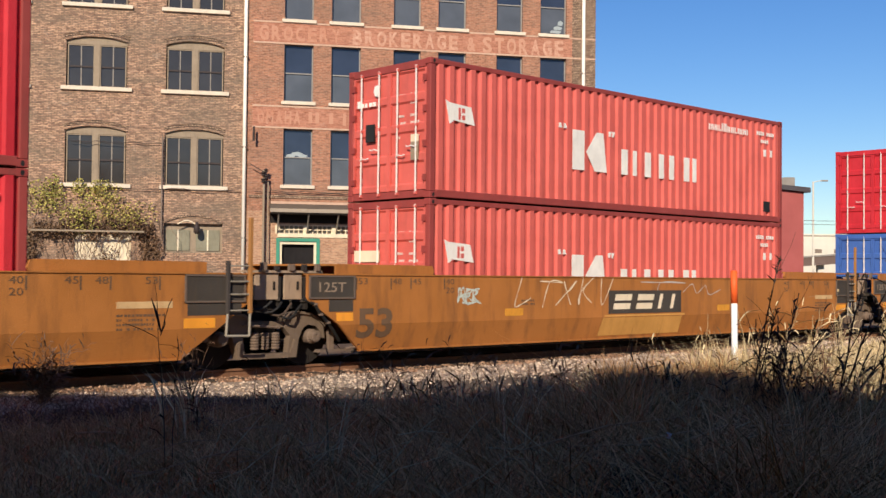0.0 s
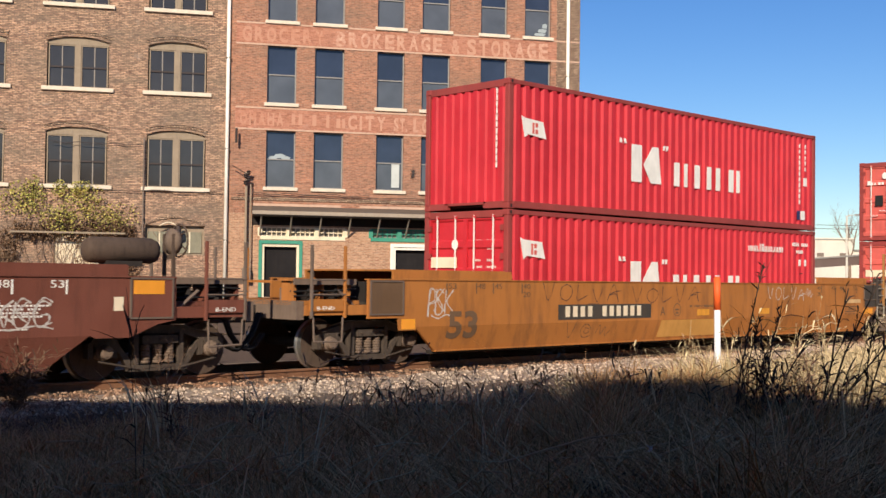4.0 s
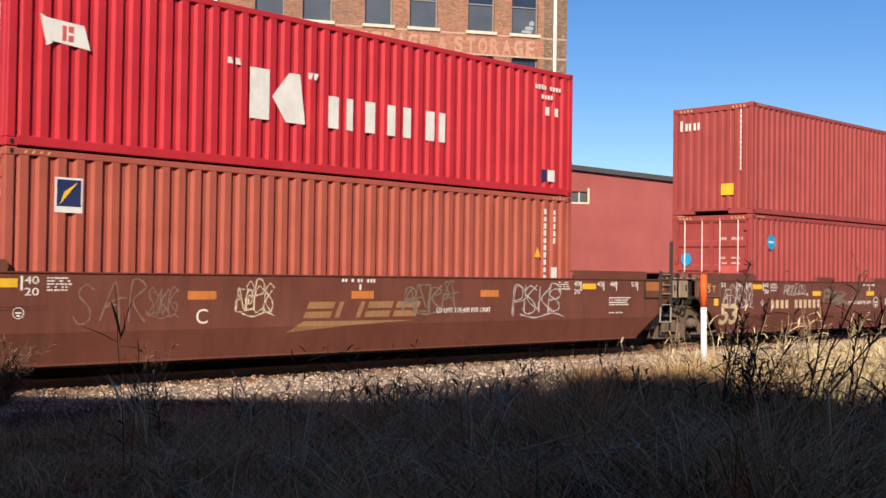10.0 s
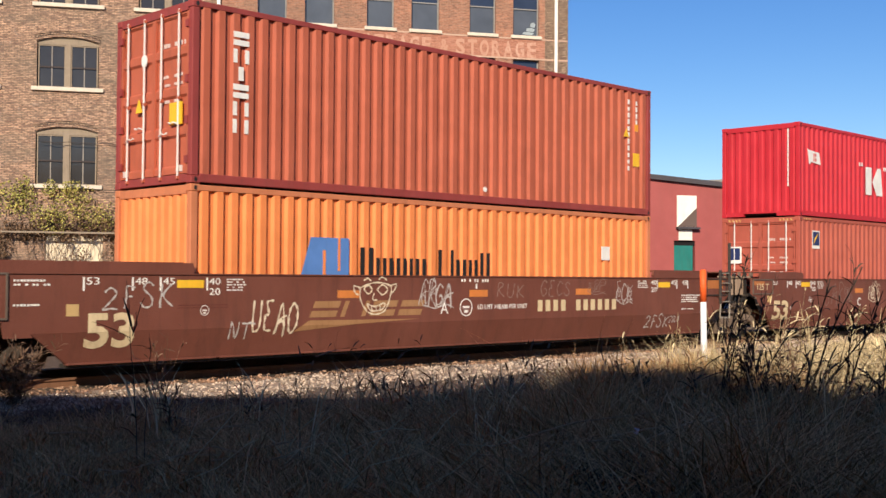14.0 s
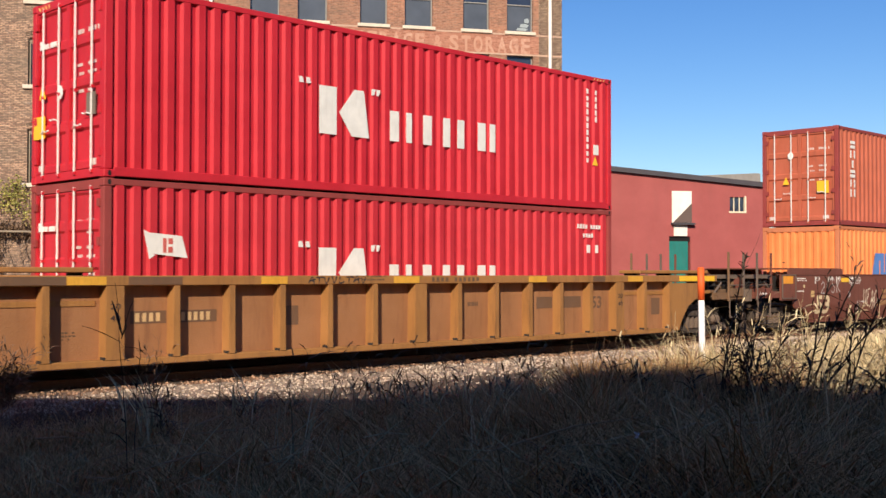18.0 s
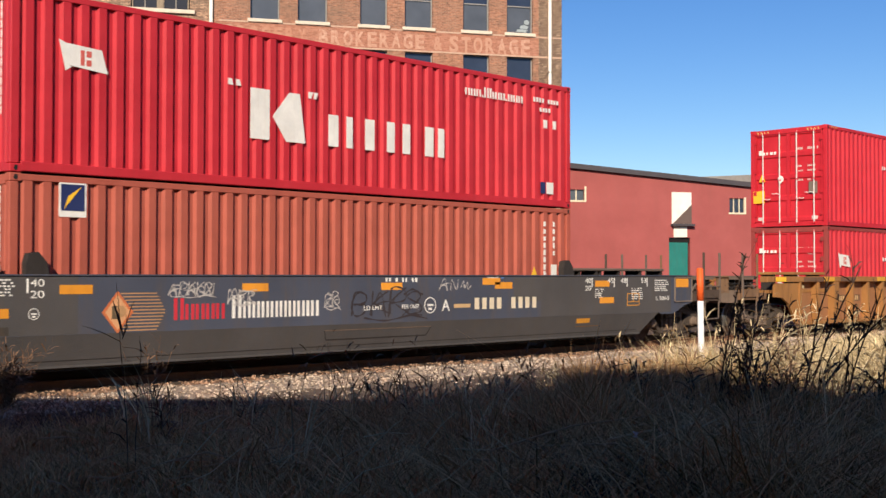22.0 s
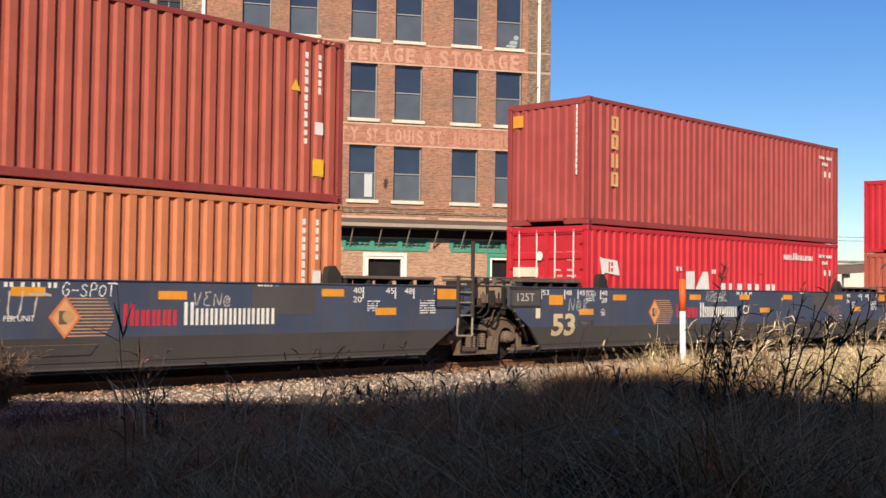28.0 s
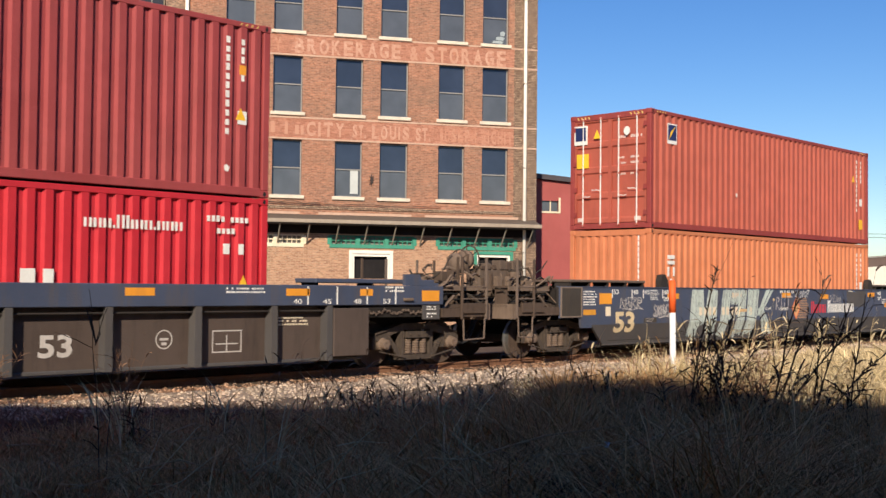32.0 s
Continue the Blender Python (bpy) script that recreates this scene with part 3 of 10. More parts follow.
def burst(parent, x, z, wide, high, mat, seed, signs=5, width=0.012, label="sprayed graffiti in round looping signs"):
    """Crowded bubble-like graffiti: doubled loops and strokes over one another."""
    rng = random.Random(seed)
    bm = bmesh.new()
    cell = wide / signs
    for k in range(signs):
        for _ in range(2):
            shape = STROKES[rng.choice("SRGE2CKPNA@")]
            ox, oz, kx, kz = rng.uniform(-0.1, 0.15), rng.uniform(-0.08, 0.1), rng.uniform(0.9, 1.35), rng.uniform(0.75, 1.05)
            line = [Vector((x + cell * (k + ox + kx * a) + 0.1 * high * b, SY - 0.005, z + high * (oz + kz * b))) for a, b in shape]
            ribbon(bm, smooth_line(line), width * rng.uniform(0.7, 1.2))
    tail = [Vector((x + wide * a, SY - 0.005, z + high * b)) for a, b in ((0.2, 0.0), (0.5, -0.12), (0.85, 0.02), (1.1, -0.1))]
    ribbon(bm, smooth_line(tail), width)
    ob = drape(part("graffiti", bm, mat, parent, label))
    ob["kind"] = "stuff"
    return ob


def tube(bm, pts, radii, n=5):
    """One unbroken round stem through the points."""
    rings = []
    for i, p in enumerate(pts):
        q = (pts[min(i + 1, len(pts) - 1)] - pts[max(i - 1, 0)]).to_track_quat("Z", "Y")
        rings.append([bm.verts.new(p + q @ Vector((radii[i] * math.cos(k * 2 * math.pi / n), radii[i] * math.sin(k * 2 * math.pi / n), 0))) for k in range(n)])
    for a, b in zip(rings, rings[1:]):
        for k in range(n):
            bm.faces.new((a[k], a[(k + 1) % n], b[(k + 1) % n], b[k]))
    bm.faces.new(rings[0][::-1])
    bm.faces.new(rings[-1])

# ---- ground ----
GROUND = -0.22
TRACK_Y = 16.54


def ground_height(x, y):
    """Low unevenness of the rough ground; level under the track."""
    near = max(0.0, min(1.0, (13.2 - y) / 3.0)) * max(0.0, min(1.0, (60 - abs(x)) / 30))
    return GROUND + near * (0.10 * noise.noise(Vector((x * 0.22, y * 0.22, 1.7))) + 0.05)


def build_ground():
    bm = bmesh.new()
    xs = [-3000, -400, -120, -60] + [-30 + i * 1.0 for i in range(80)] + [60, 80, 120, 250, 600, 3000]
    ys = [-3000, -400, -100, -40] + [-12 + i * 1.0 for i in range(34)] + [30, 60, 100, 250, 600, 3500]
    vs = [[bm.verts.new((x, y, ground_height(x, y))) for y in ys] for x in xs]
    for i in range(len(xs) - 1):
        for j in range(len(ys) - 1):
            bm.faces.new((vs[i][j], vs[i + 1][j], vs[i + 1][j + 1], vs[i][j + 1]))
    ob = new("ground", mesh_of("ground", bm, SOIL, True))
    tagged(ob, "bare brown soil under dry grass beside the railway", "ground", kind="structure")


build_ground()


def build_track():
    # ballast bed: a low bank with sloping shoulders
    bm = bmesh.new()
    prof = [(-4.3, -0.24), (-2.9, -0.17), (-1.9, -0.14), (-1.45, -0.14), (1.45, -0.14), (1.9, -0.14), (3.6, -0.24)]
    a = [bm.verts.new((-70, TRACK_Y + y, z)) for y, z in prof]
    b = [bm.verts.new((190, TRACK_Y + y, z)) for y, z in prof]
    for i in range(len(prof) - 1):
        bm.faces.new((a[i], b[i], b[i + 1], a[i + 1])).material_index = {0: 2, 3: 1}.get(i, 0)
    bed = new("ballast_bed", mesh_of("ballast_bed", bm, BALLAST))
    bed.data.materials.append(BALLAST_RUST)
    bed.data.materials.append(DIRTY_STONE)
    tagged(bed, "bed of pale crushed stone under the rails", "ballast", kind="structure")
    for side in (-1, 1):
        bm = bmesh.new()
        yc = TRACK_Y + side * 0.755
        prof = [(-0.07, -0.155), (0.07, -0.155), (0.07, -0.14), (0.012, -0.12), (0.012, -0.045), (0.036, -0.035), (0.036, -0.008), (0.026, 0.0), (-0.026, 0.0), (-0.036, -0.008), (-0.036, -0.035), (-0.012, -0.045), (-0.012, -0.12), (-0.07, -0.14)]
        a = [bm.verts.new((-70, yc + y, z)) for y, z in prof]
        b = [bm.verts.new((190, yc + y, z)) for y, z in prof]
        for i in range(len(prof)):
            j = (i + 1) % len(prof)
            bm.faces.new((a[i], b[i], b[j], a[j]))
        ob = new("rail", mesh_of("rail", bm, RAIL_RUST))
        tagged(ob, "rusty brown steel rail on timber ties", "rail", "pair of rails", "structure")


build_track()


# ---- red-brick warehouse, seen behind the train ----
FACADE = pose(38.87, 32.74, 0, 0, 0, -30.5)
Z0 = 1.54


def wall_with_openings(u0, u1, z0, z1, holes, thick, depth0=0.0):
    """A wall in the x-z plane, front at y = depth0, with rectangular openings (x0, x1, z0, z1) cut through."""
    xs = sorted({u0, u1, *[h[0] for h in holes], *[h[1] for h in holes]})
    zs = sorted({z0, z1, *[h[2] for h in holes], *[h[3] for h in holes]})
    bm = bmesh.new()
    grid = {}

    def vert(i, j, k):
        if (i, j, k) not in grid:
            grid[i, j, k] = bm.verts.new((xs[i], depth0 + (thick if k else 0), zs[j]))
        return grid[i, j, k]

    def solid(i, j):
        if i < 0 or j < 0 or i >= len(xs) - 1 or j >= len(zs) - 1:
            return False
        x, z = (xs[i] + xs[i + 1]) / 2, (zs[j] + zs[j + 1]) / 2
        return not any(h[0] < x < h[1] and h[2] < z < h[3] for h in holes)

    for i in range(len(xs) - 1):
        for j in range(len(zs) - 1):
            if not solid(i, j):
                continue
            bm.faces.new([vert(a, b, 0) for a, b in ((i, j), (i + 1, j), (i + 1, j + 1), (i, j + 1))])
            bm.faces.new([vert(a, b, 1) for a, b in ((i, j), (i, j + 1), (i + 1, j + 1), (i + 1, j))])
            for di, dj, e in ((-1, 0, ((i, j), (i, j + 1))), (1, 0, ((i + 1, j), (i + 1, j + 1))), (0, -1, ((i, j), (i + 1, j))), (0, 1, ((i, j + 1), (i + 1, j + 1)))):
                if not solid(i + di, j + dj):
                    (a, b), (c, d) = e
                    bm.faces.new((vert(a, b, 0), vert(c, d, 0), vert(c, d, 1), vert(a, b, 1)))
    return bm


def sash_window(house, u0, u1, z0, z1, style):
    """A window set in its opening: frame, sashes, panes, sill."""
    win = empty("window", Matrix(), "", "")
    del_tags(win)
    win.parent = house
    y = 0.16
    fr = 0.05
    frame_mat = SASH_GREY if style == "plain" else FRAME_TAN
    bm = bmesh.new()
    for d in ((u0, u0 + fr, y, y + 0.12, z0, z1), (u1 - fr, u1, y, y + 0.12, z0, z1), (u0 + fr, u1 - fr, y, y + 0.12, z1 - fr, z1), (u0 + fr, u1 - fr, y, y + 0.12, z0, z0 + fr)):
        box(bm, *d)
    part("window_frame", bm, frame_mat, win)
    zm = (z0 + z1) / 2 if style == "plain" else z0 + (z1 - z0) * 0.48
    half = 0.024 if style == "plain" else 0.035
    boxed("meeting_rail", win, frame_mat if style == "plain" else SASH_DARK, (u0 + fr, u1 - fr, y + 0.02, y + 0.10, zm - half, zm + half))
    for za, zb, dy in ((z0 + fr, zm - half, 0.07), (zm + half, z1 - fr, 0.04)):
        boxed("pane", win, (PANE if za > z0 + 0.5 else PANE_LOW) if style == "plain" else PANE_OLD, (u0 + fr, u1 - fr, y + dy, y + dy + 0.012, za, zb))
        if style == "divided":
            boxed("glazing_bar", win, MUNTIN, ((u0 + u1) / 2 - 0.022, (u0 + u1) / 2 + 0.022, y + dy - 0.025, y + dy, za, zb))
    return win


def del_tags(ob):
    for k in ("label", "category", "group", "kind"):
        if k in ob:
            del ob[k]


RIGHT_COLS = [(-13.4, -12.17), (-11.4, -10.14), (-8.72, -7.52), (-6.75, -5.5), (-4.12, -2.92), (-2.11, -0.89)]
RIGHT_ROWS = [(3.76 + Z0, 6.14 + Z0), (7.31 + Z0, 9.75 + Z0), (10.80 + Z0, 13.25 + Z0)]
RU0, RU1, RTOP = -14.9, 0.47, 16.4


def spaced(house, text, x, z, size, wide, mat=None):
    """Old wall lettering, each letter set by itself."""
    wides = [0.5 if ch in "I. " else 1.0 for ch in text]
    step = wide / sum(wides)
    for ch, w in zip(text, wides):
        if ch != " ":
            words(house, ch, x, z, -0.008, size, mat or GHOST, "sign_letter", wide=step * w * (0.76 if w == 1 else 0.4), bold=0.03)
        x += step * w


def build_right_house():
    house = empty("brick_warehouse", FACADE, "four-storey red-brick warehouse with faded painted sign bands", "building")
    holes = [(a, b, c, d) for a, b in RIGHT_COLS for c, d in RIGHT_ROWS]
    ground_holes = [(-13.5, -11.95, GROUND + 0.9, 1.38 + Z0), (-7.9, -6.25, 0.25 + Z0, 1.33 + Z0), (-2.3, -0.75, GROUND + 0.9, 1.38 + Z0)]
    transoms = [(-13.6, -10.0, 1.70 + Z0, 2.10 + Z0), (-8.9, -5.15, 1.70 + Z0, 2.10 + Z0), (-4.1, -0.5, 1.70 + Z0, 2.10 + Z0)]
    part("wall", wall_with_openings(RU0, RU1, 4.2, RTOP, holes, 0.4), BRICK_RED, house)
    part("lower_wall", wall_with_openings(RU0, RU1, GROUND - 0.3, 4.2, ground_holes + transoms, 0.4), BRICK_PALE, house, "paler washed brick under the canopy")
    boxed("blind", house, BLIND, (-8.0, -7.66, 0.2, 0.225, 5.45, 6.50), "half-drawn white blind")
    # pale plates on two panes imitate white reflections in the glass
    for k, (u, z, w, h) in enumerate(((-13.28, 6.50, 0.42, 0.14), (-13.05, 6.58, 0.5, 0.16), (-12.75, 6.52, 0.4, 0.12), (-1.62, 12.45, 0.55, 0.12), (-1.45, 12.60, 0.42, 0.16), (-1.25, 12.8, 0.25, 0.2))):
        bm = bmesh.new()
        slab(bm, [(u, z), (u + w * 0.8, z - 0.03), (u + w, z + h * 0.6), (u + w * 0.6, z + h), (u + w * 0.1, z + h * 0.8)], 0.195 - 0.002 * k, 0.205 - 0.002 * k)
        part("curtain_fold", bm, PALE_REFLECTION, house, "pale patch standing for a bright reflection in the glass")
    boxed("side_wall", house, BRICK_SIDE, (RU1 - 0.4, RU1, 0.4, 26, GROUND - 0.3, RTOP))
    boxed("side_wall", house, BRICK_SIDE, (RU0, RU0 + 0.4, 0.4, 26, GROUND - 0.3, RTOP))
    boxed("rear_wall", house, BRICK_SIDE, (RU0, RU1, 26, 26.4, GROUND - 0.3, RTOP))
    boxed("roof", house, ROOF, (RU0 - 0.1, RU1 + 0.1, -0.1, 26.5, RTOP, RTOP + 0.3))
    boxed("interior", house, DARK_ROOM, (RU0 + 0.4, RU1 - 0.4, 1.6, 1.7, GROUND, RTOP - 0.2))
    # corner pier of bare brick
    boxed("corner_pier", house, BRICK_SIDE, (-0.62, RU1 + 0.003, -0.012, 0.0, GROUND, RTOP))
    for a, b in RIGHT_COLS:
        for c, d in RIGHT_ROWS:
            sash_window(house, a, b, c, d, "plain")
            bm = bmesh.new()
            soft_box(bm, a - 0.11, b + 0.11, -0.09, 0.16, c - 0.145, c, 0.012)
            part("sill", bm, STONE, house)
    # painted sign bands
    for n, (zc, zb) in enumerate(((9.80 + Z0, 10.62 + Z0), (6.22 + Z0, 7.05 + Z0))):
        boxed("sign_band", house, BAND, (RU0 + 0.2, -0.62, -0.006, 0.0, zc, zb), "faded painted band for a sign")
        boxed("band_edge", house, CREAM_EDGE, (RU0 + 0.2, RU1, -0.02, 0.0, zb, zb + 0.07))
        boxed("band_edge", house, CREAM_EDGE, (RU0 + 0.2, RU1, -0.02, 0.0, zc - 0.07, zc))
    spaced(house, "GROCERY", -14.45, 9.90 + Z0, 0.60, 3.55)
    spaced(house, "BROKERAGE", -10.5, 9.88 + Z0, 0.62, 4.75, GHOST_CLEAR)
    spaced(house, "&", -5.45, 9.88 + Z0, 0.60, 0.5)
    spaced(house, "STORAGE", -4.75, 9.84 + Z0, 0.68, 3.85, GHOST_CLEAR)
    spaced(house, "OMAHA", -14.5, 6.36 + Z0, 0.54, 1.9)
    bars(house, script_bars(-12.35, 6.36 + Z0, 1.75, 0.52, 6, 5, 0.5), -0.006, GHOST, "sign_lettering")
    bars(house, script_bars(-10.45, 6.36 + Z0, 0.5, 0.4, 2, 6, 0.6), -0.006, GHOST, "sign_lettering")
    for text, u0, u1 in (("CITY", -9.95, -8.2), ("ST.", -7.95, -7.3), ("LOUIS", -7.1, -5.35), ("ST.", -5.15, -4.4), ("JOSEPH", -4.15, -2.3), ("WICHITA", -2.15, -0.3)):
        spaced(house, text, u0, 6.34 + Z0, 0.56 if text != "CITY" else 0.6, u1 - u0, GHOST_CLEAR if text in ("CITY", "LOUIS", "ST.") else GHOST)
    # loading canopy
    bm = bmesh.new()
    slab_pts = [(0.0, 2.95 + Z0), (-0.95, 2.70 + Z0), (-0.95, 2.56 + Z0), (0.0, 2.72 + Z0)]
    a = [bm.verts.new((-13.96, y, z)) for y, z in slab_pts]
    b = [bm.verts.new((0.37, y, z)) for y, z in slab_pts]
    bm.faces.new(a)
    bm.faces.new(b[::-1])
    for i in range(4):
        bm.faces.new((a[i], b[i], b[(i + 1) % 4], a[(i + 1) % 4]))
    canopy = part("canopy", bm, CANOPY, house, "rusty brown tin loading canopy")
    boxed("fascia", canopy, CANOPY_EDGE, (-13.98, 0.39, -1.00, -0.95, 2.56 + Z0, 2.71 + Z0))
    # near-black soffit and wall strip carry the canopy's shade in their colour
    boxed("soffit", canopy, SHADE_BLACK, (-13.9, 0.3, -0.94, -0.02, 2.50 + Z0, 2.545 + Z0), "boarded soffit coloured dark for the shade under the canopy")
    boxed("back_board", canopy, SHADE_BLACK, (-13.9, 0.3, -0.03, -0.004, 2.16 + Z0, 2.50 + Z0))
    for i in range(12):
        u = -13.6 + i * 1.24
        bm = bmesh.new()
        rod(bm, (u, -0.85, 2.50 + Z0), (u, -0.05, 1.74 + Z0), 0.035, 6)
        part("strut", bm, STRUT, canopy)
    for u0, u1, m in ((-13.6, -10.0, CREAM), (-8.9, -5.15, GREEN), (-4.1, -0.5, GREEN)):
        tr = boxed("transom_panel", house, PANE_PALE, (u0, u1, 0.2, 0.22, 1.70 + Z0, 2.10 + Z0))
        boxed("rail", tr, m, (u0, u1, 0.02, 0.12, 2.04 + Z0, 2.12 + Z0))
        boxed("rail", tr, m, (u0, u1, -0.04, 0.12, 1.56 + Z0, 1.72 + Z0))
        for i in range(4):
            u = u0 + i * (u1 - u0) / 3
            boxed("post", tr, m, (u - 0.09, u + 0.09, -0.02, 0.12, 1.70 + Z0, 2.06 + Z0))
        for i in range(18):
            u = u0 + (i + 0.5) * (u1 - u0) / 18
            boxed("glazing_bar", tr, m, (u - 0.02, u + 0.02, 0.06, 0.1, 1.70 + Z0, 2.06 + Z0))
        boxed("glazing_bar", tr, m, (u0, u1, 0.06, 0.1, 1.86 + Z0, 1.90 + Z0))
    for u0, u1, z0, m, inner in ((-13.5, -11.95, GROUND + 0.9, GREEN, CREAM), (-7.9, -6.25, 0.25 + Z0, PIPE, PIPE), (-2.3, -0.75, GROUND + 0.9, GREEN, PIPE)):
        z1 = 1.38 + Z0 if m is GREEN else 1.33 + Z0
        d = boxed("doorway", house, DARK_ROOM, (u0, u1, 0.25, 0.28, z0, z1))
        for q in ((u0 - 0.14, u0, z0, z1 + 0.14), (u1, u1 + 0.14, z0, z1 + 0.14), (u0, u1, z1, z1 + 0.14)):
            boxed("frame", d, m, (q[0], q[1], -0.04, 0.1, q[2], q[3]))
        for q in ((u0, u0 + 0.1, z0, z1), (u1 - 0.1, u1, z0, z1), (u0 + 0.1, u1 - 0.1, z1 - 0.12, z1)):
            boxed("jamb", d, inner, (q[0], q[1], 0.02, 0.2, q[2], q[3]))
    # ledge above the canopy
    boxed("ledge", house, BRICK_SIDE, (RU0 + 0.1, RU1, -0.05, 0.0, 3.2 + Z0, 3.32 + Z0))
    for u0, u1 in ((-13.9, -10.2), (-9.4, -5.3), (-4.7, -0.4)):
        boxed("lintel", house, CREAM_EDGE, (u0, u1, -0.03, 0.0, 2.96 + Z0, 3.06 + Z0))
    # rain pipes
    for u, z in ((-15.02, GROUND), (-0.13, GROUND)):
        bm = bmesh.new()
        rod(bm, (u, -0.13, z), (u, -0.13, RTOP), 0.075, 10)
        p = part("rain_pipe", bm, PIPE, house, "white rain pipe", True)
        for zz in (3.0, 6.8, 10.6, 14.4):
            boxed("bracket", p, FRAME_GREY, (u - 0.1, u + 0.1, -0.2, 0.0, zz, zz + 0.05))


CREAM_EDGE = paint("pale_band", (0.52, 0.34, 0.24), 0.9, amount=0.5, dirt=(0.32, 0.14, 0.09), scale=4, streak=False)
LEFT_COLS = [(-30.0, -27.6), (-26.1, -23.75), (-22.2, -19.8), (-18.25, -15.88)]
LEFT_ROWS = [(3.62 + Z0, 5.95 + Z0), (7.58 + Z0, 9.62 + Z0), (11.0 + Z0, 13.1 + Z0)]


def arch_of(u0, u1, z, rise, thick, n=12):
    """Points of a flat arch and of the arch above it."""
    w = (u1 - u0) / 2
    r = (w * w + rise * rise) / (2 * rise)
    cx, cz = (u0 + u1) / 2, z + rise - r
    lo, hi = [], []
    for i in range(n + 1):
        x = u0 + (u1 - u0) * i / n
        lo.append((x, cz + math.sqrt(r * r - (x - cx) ** 2)))
        hi.append((x, cz + math.sqrt((r + thick) ** 2 - (x - cx) ** 2)))
    return lo, hi


def build_left_house():
    house = empty("brick_mill", FACADE, "weathered old brick mill with arched paired windows", "building")
    holes = [(a, b, c, d) for a, b in LEFT_COLS for c, d in LEFT_ROWS]
    low = [(-18.25, -15.88, 0.85 + Z0, 2.05 + Z0), (-21.8, -19.55, GROUND + 0.1, 1.62 + Z0)]
    part("wall", wall_with_openings(-44, RU0 - 0.004, GROUND - 0.3, RTOP + 0.6, holes + low, 0.45, 0.05), BRICK_OLD, house)
    boxed("side_wall", house, BRICK_OLD, (-44, -43.6, 0.5, 26, GROUND - 0.3, RTOP + 0.6))
    boxed("roof", house, ROOF, (-44.1, RU0, -0.05, 26.5, RTOP + 0.6, RTOP + 0.9))
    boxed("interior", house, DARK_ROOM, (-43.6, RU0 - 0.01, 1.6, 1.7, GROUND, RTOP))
    for a, b in LEFT_COLS:
        for c, d in LEFT_ROWS:
            m = (a + b) / 2
            for q0, q1 in ((a + 0.04, m - 0.10), (m + 0.10, b - 0.04)):
                sash_window(house, q0, q1, c, d - 0.3, "divided")
            boxed("mullion", house, FRAME_TAN, (m - 0.10, m + 0.10, 0.12, 0.3, c, d - 0.3), "peeling tan timber mullion")
            # timber head under the arch, and brick arch rings over it
            lo, hi = arch_of(a, b, d - 0.18, 0.2, 0.07)
            bm = bmesh.new()
            slab(bm, [(a, d - 0.3), (b, d - 0.3)] + [(x, z) for x, z in reversed(lo)], 0.14, 0.30)
            part("window_head", bm, FRAME_TAN, house)
            bm = bmesh.new()
            slab(bm, lo + [(b, d + 0.03), (a, d + 0.03)], 0.045, 0.3)
            part("spandrel", bm, BRICK_OLD, house)
            for ring in range(3):
                lo2, hi2 = arch_of(a - 0.05 - 0.02 * ring, b + 0.05 + 0.02 * ring, d - 0.17 + 0.11 * ring, 0.2, 0.085)
                bm = bmesh.new()
                slab(bm, lo2 + hi2[::-1], 0.02 - 0.004 * ring, 0.06)
                part("arch_ring", bm, BRICK_SIDE if ring % 2 else BRICK_OLD, house)
            bm = bmesh.new()
            soft_box(bm, a - 0.2, b + 0.2, -0.06, 0.22, c - 0.16, c, 0.012)
            part("sill", bm, STONE, house)
    # boarded ground-floor window and white door
    a, b, c, d = low[0]
    bm = bmesh.new()
    box(bm, a, b, 0.25, 0.3, c, d)
    boards = part("boarded_window", bm, FRAME_TAN, house, "ground-floor window with clouded panes")
    for q0, q1 in ((a + 0.1, a + 1.05), (a + 1.3, b - 0.1)):
        boxed("pane", boards, CLOUDED, (q0, q1, 0.2, 0.24, c + 0.08, d - 0.25))
        boxed("glazing_bar", boards, CREAM, ((q0 + q1) / 2 - 0.03, (q0 + q1) / 2 + 0.03, 0.17, 0.2, c + 0.08, d - 0.25))
    lo, hi = arch_of(a, b, d, 0.3, 0.09)
    bm = bmesh.new()
    slab(bm, lo + hi[::-1], 0.0, 0.06)
    part("arch_ring", bm, BRICK_SIDE, house)
    a, b, c, d = low[1]
    door = boxed("door", house, CREAM, (a, b, 0.2, 0.28, c, d), "white painted double door behind vines")
    for i in range(5):
        u = a + (i + 0.5) * (b - a) / 5
        boxed("board", door, CREAM, (u - 0.19, u + 0.19, 0.18, 0.2, c + 0.05, d - 0.1))
    # lamp on a bracket, conduit
    bm = bmesh.new()
    rod(bm, (-18.35, -0.1, 1.5 + Z0), (-18.35, -0.1, 5.6 + Z0), 0.03, 6)
    part("conduit", bm, FRAME_GREY, house)


CLOUDED = paint("clouded_pane", (0.20, 0.18, 0.115), 0.4, amount=0.4, dirt=(0.08, 0.07, 0.05), scale=3)
build_right_house()
build_left_house()


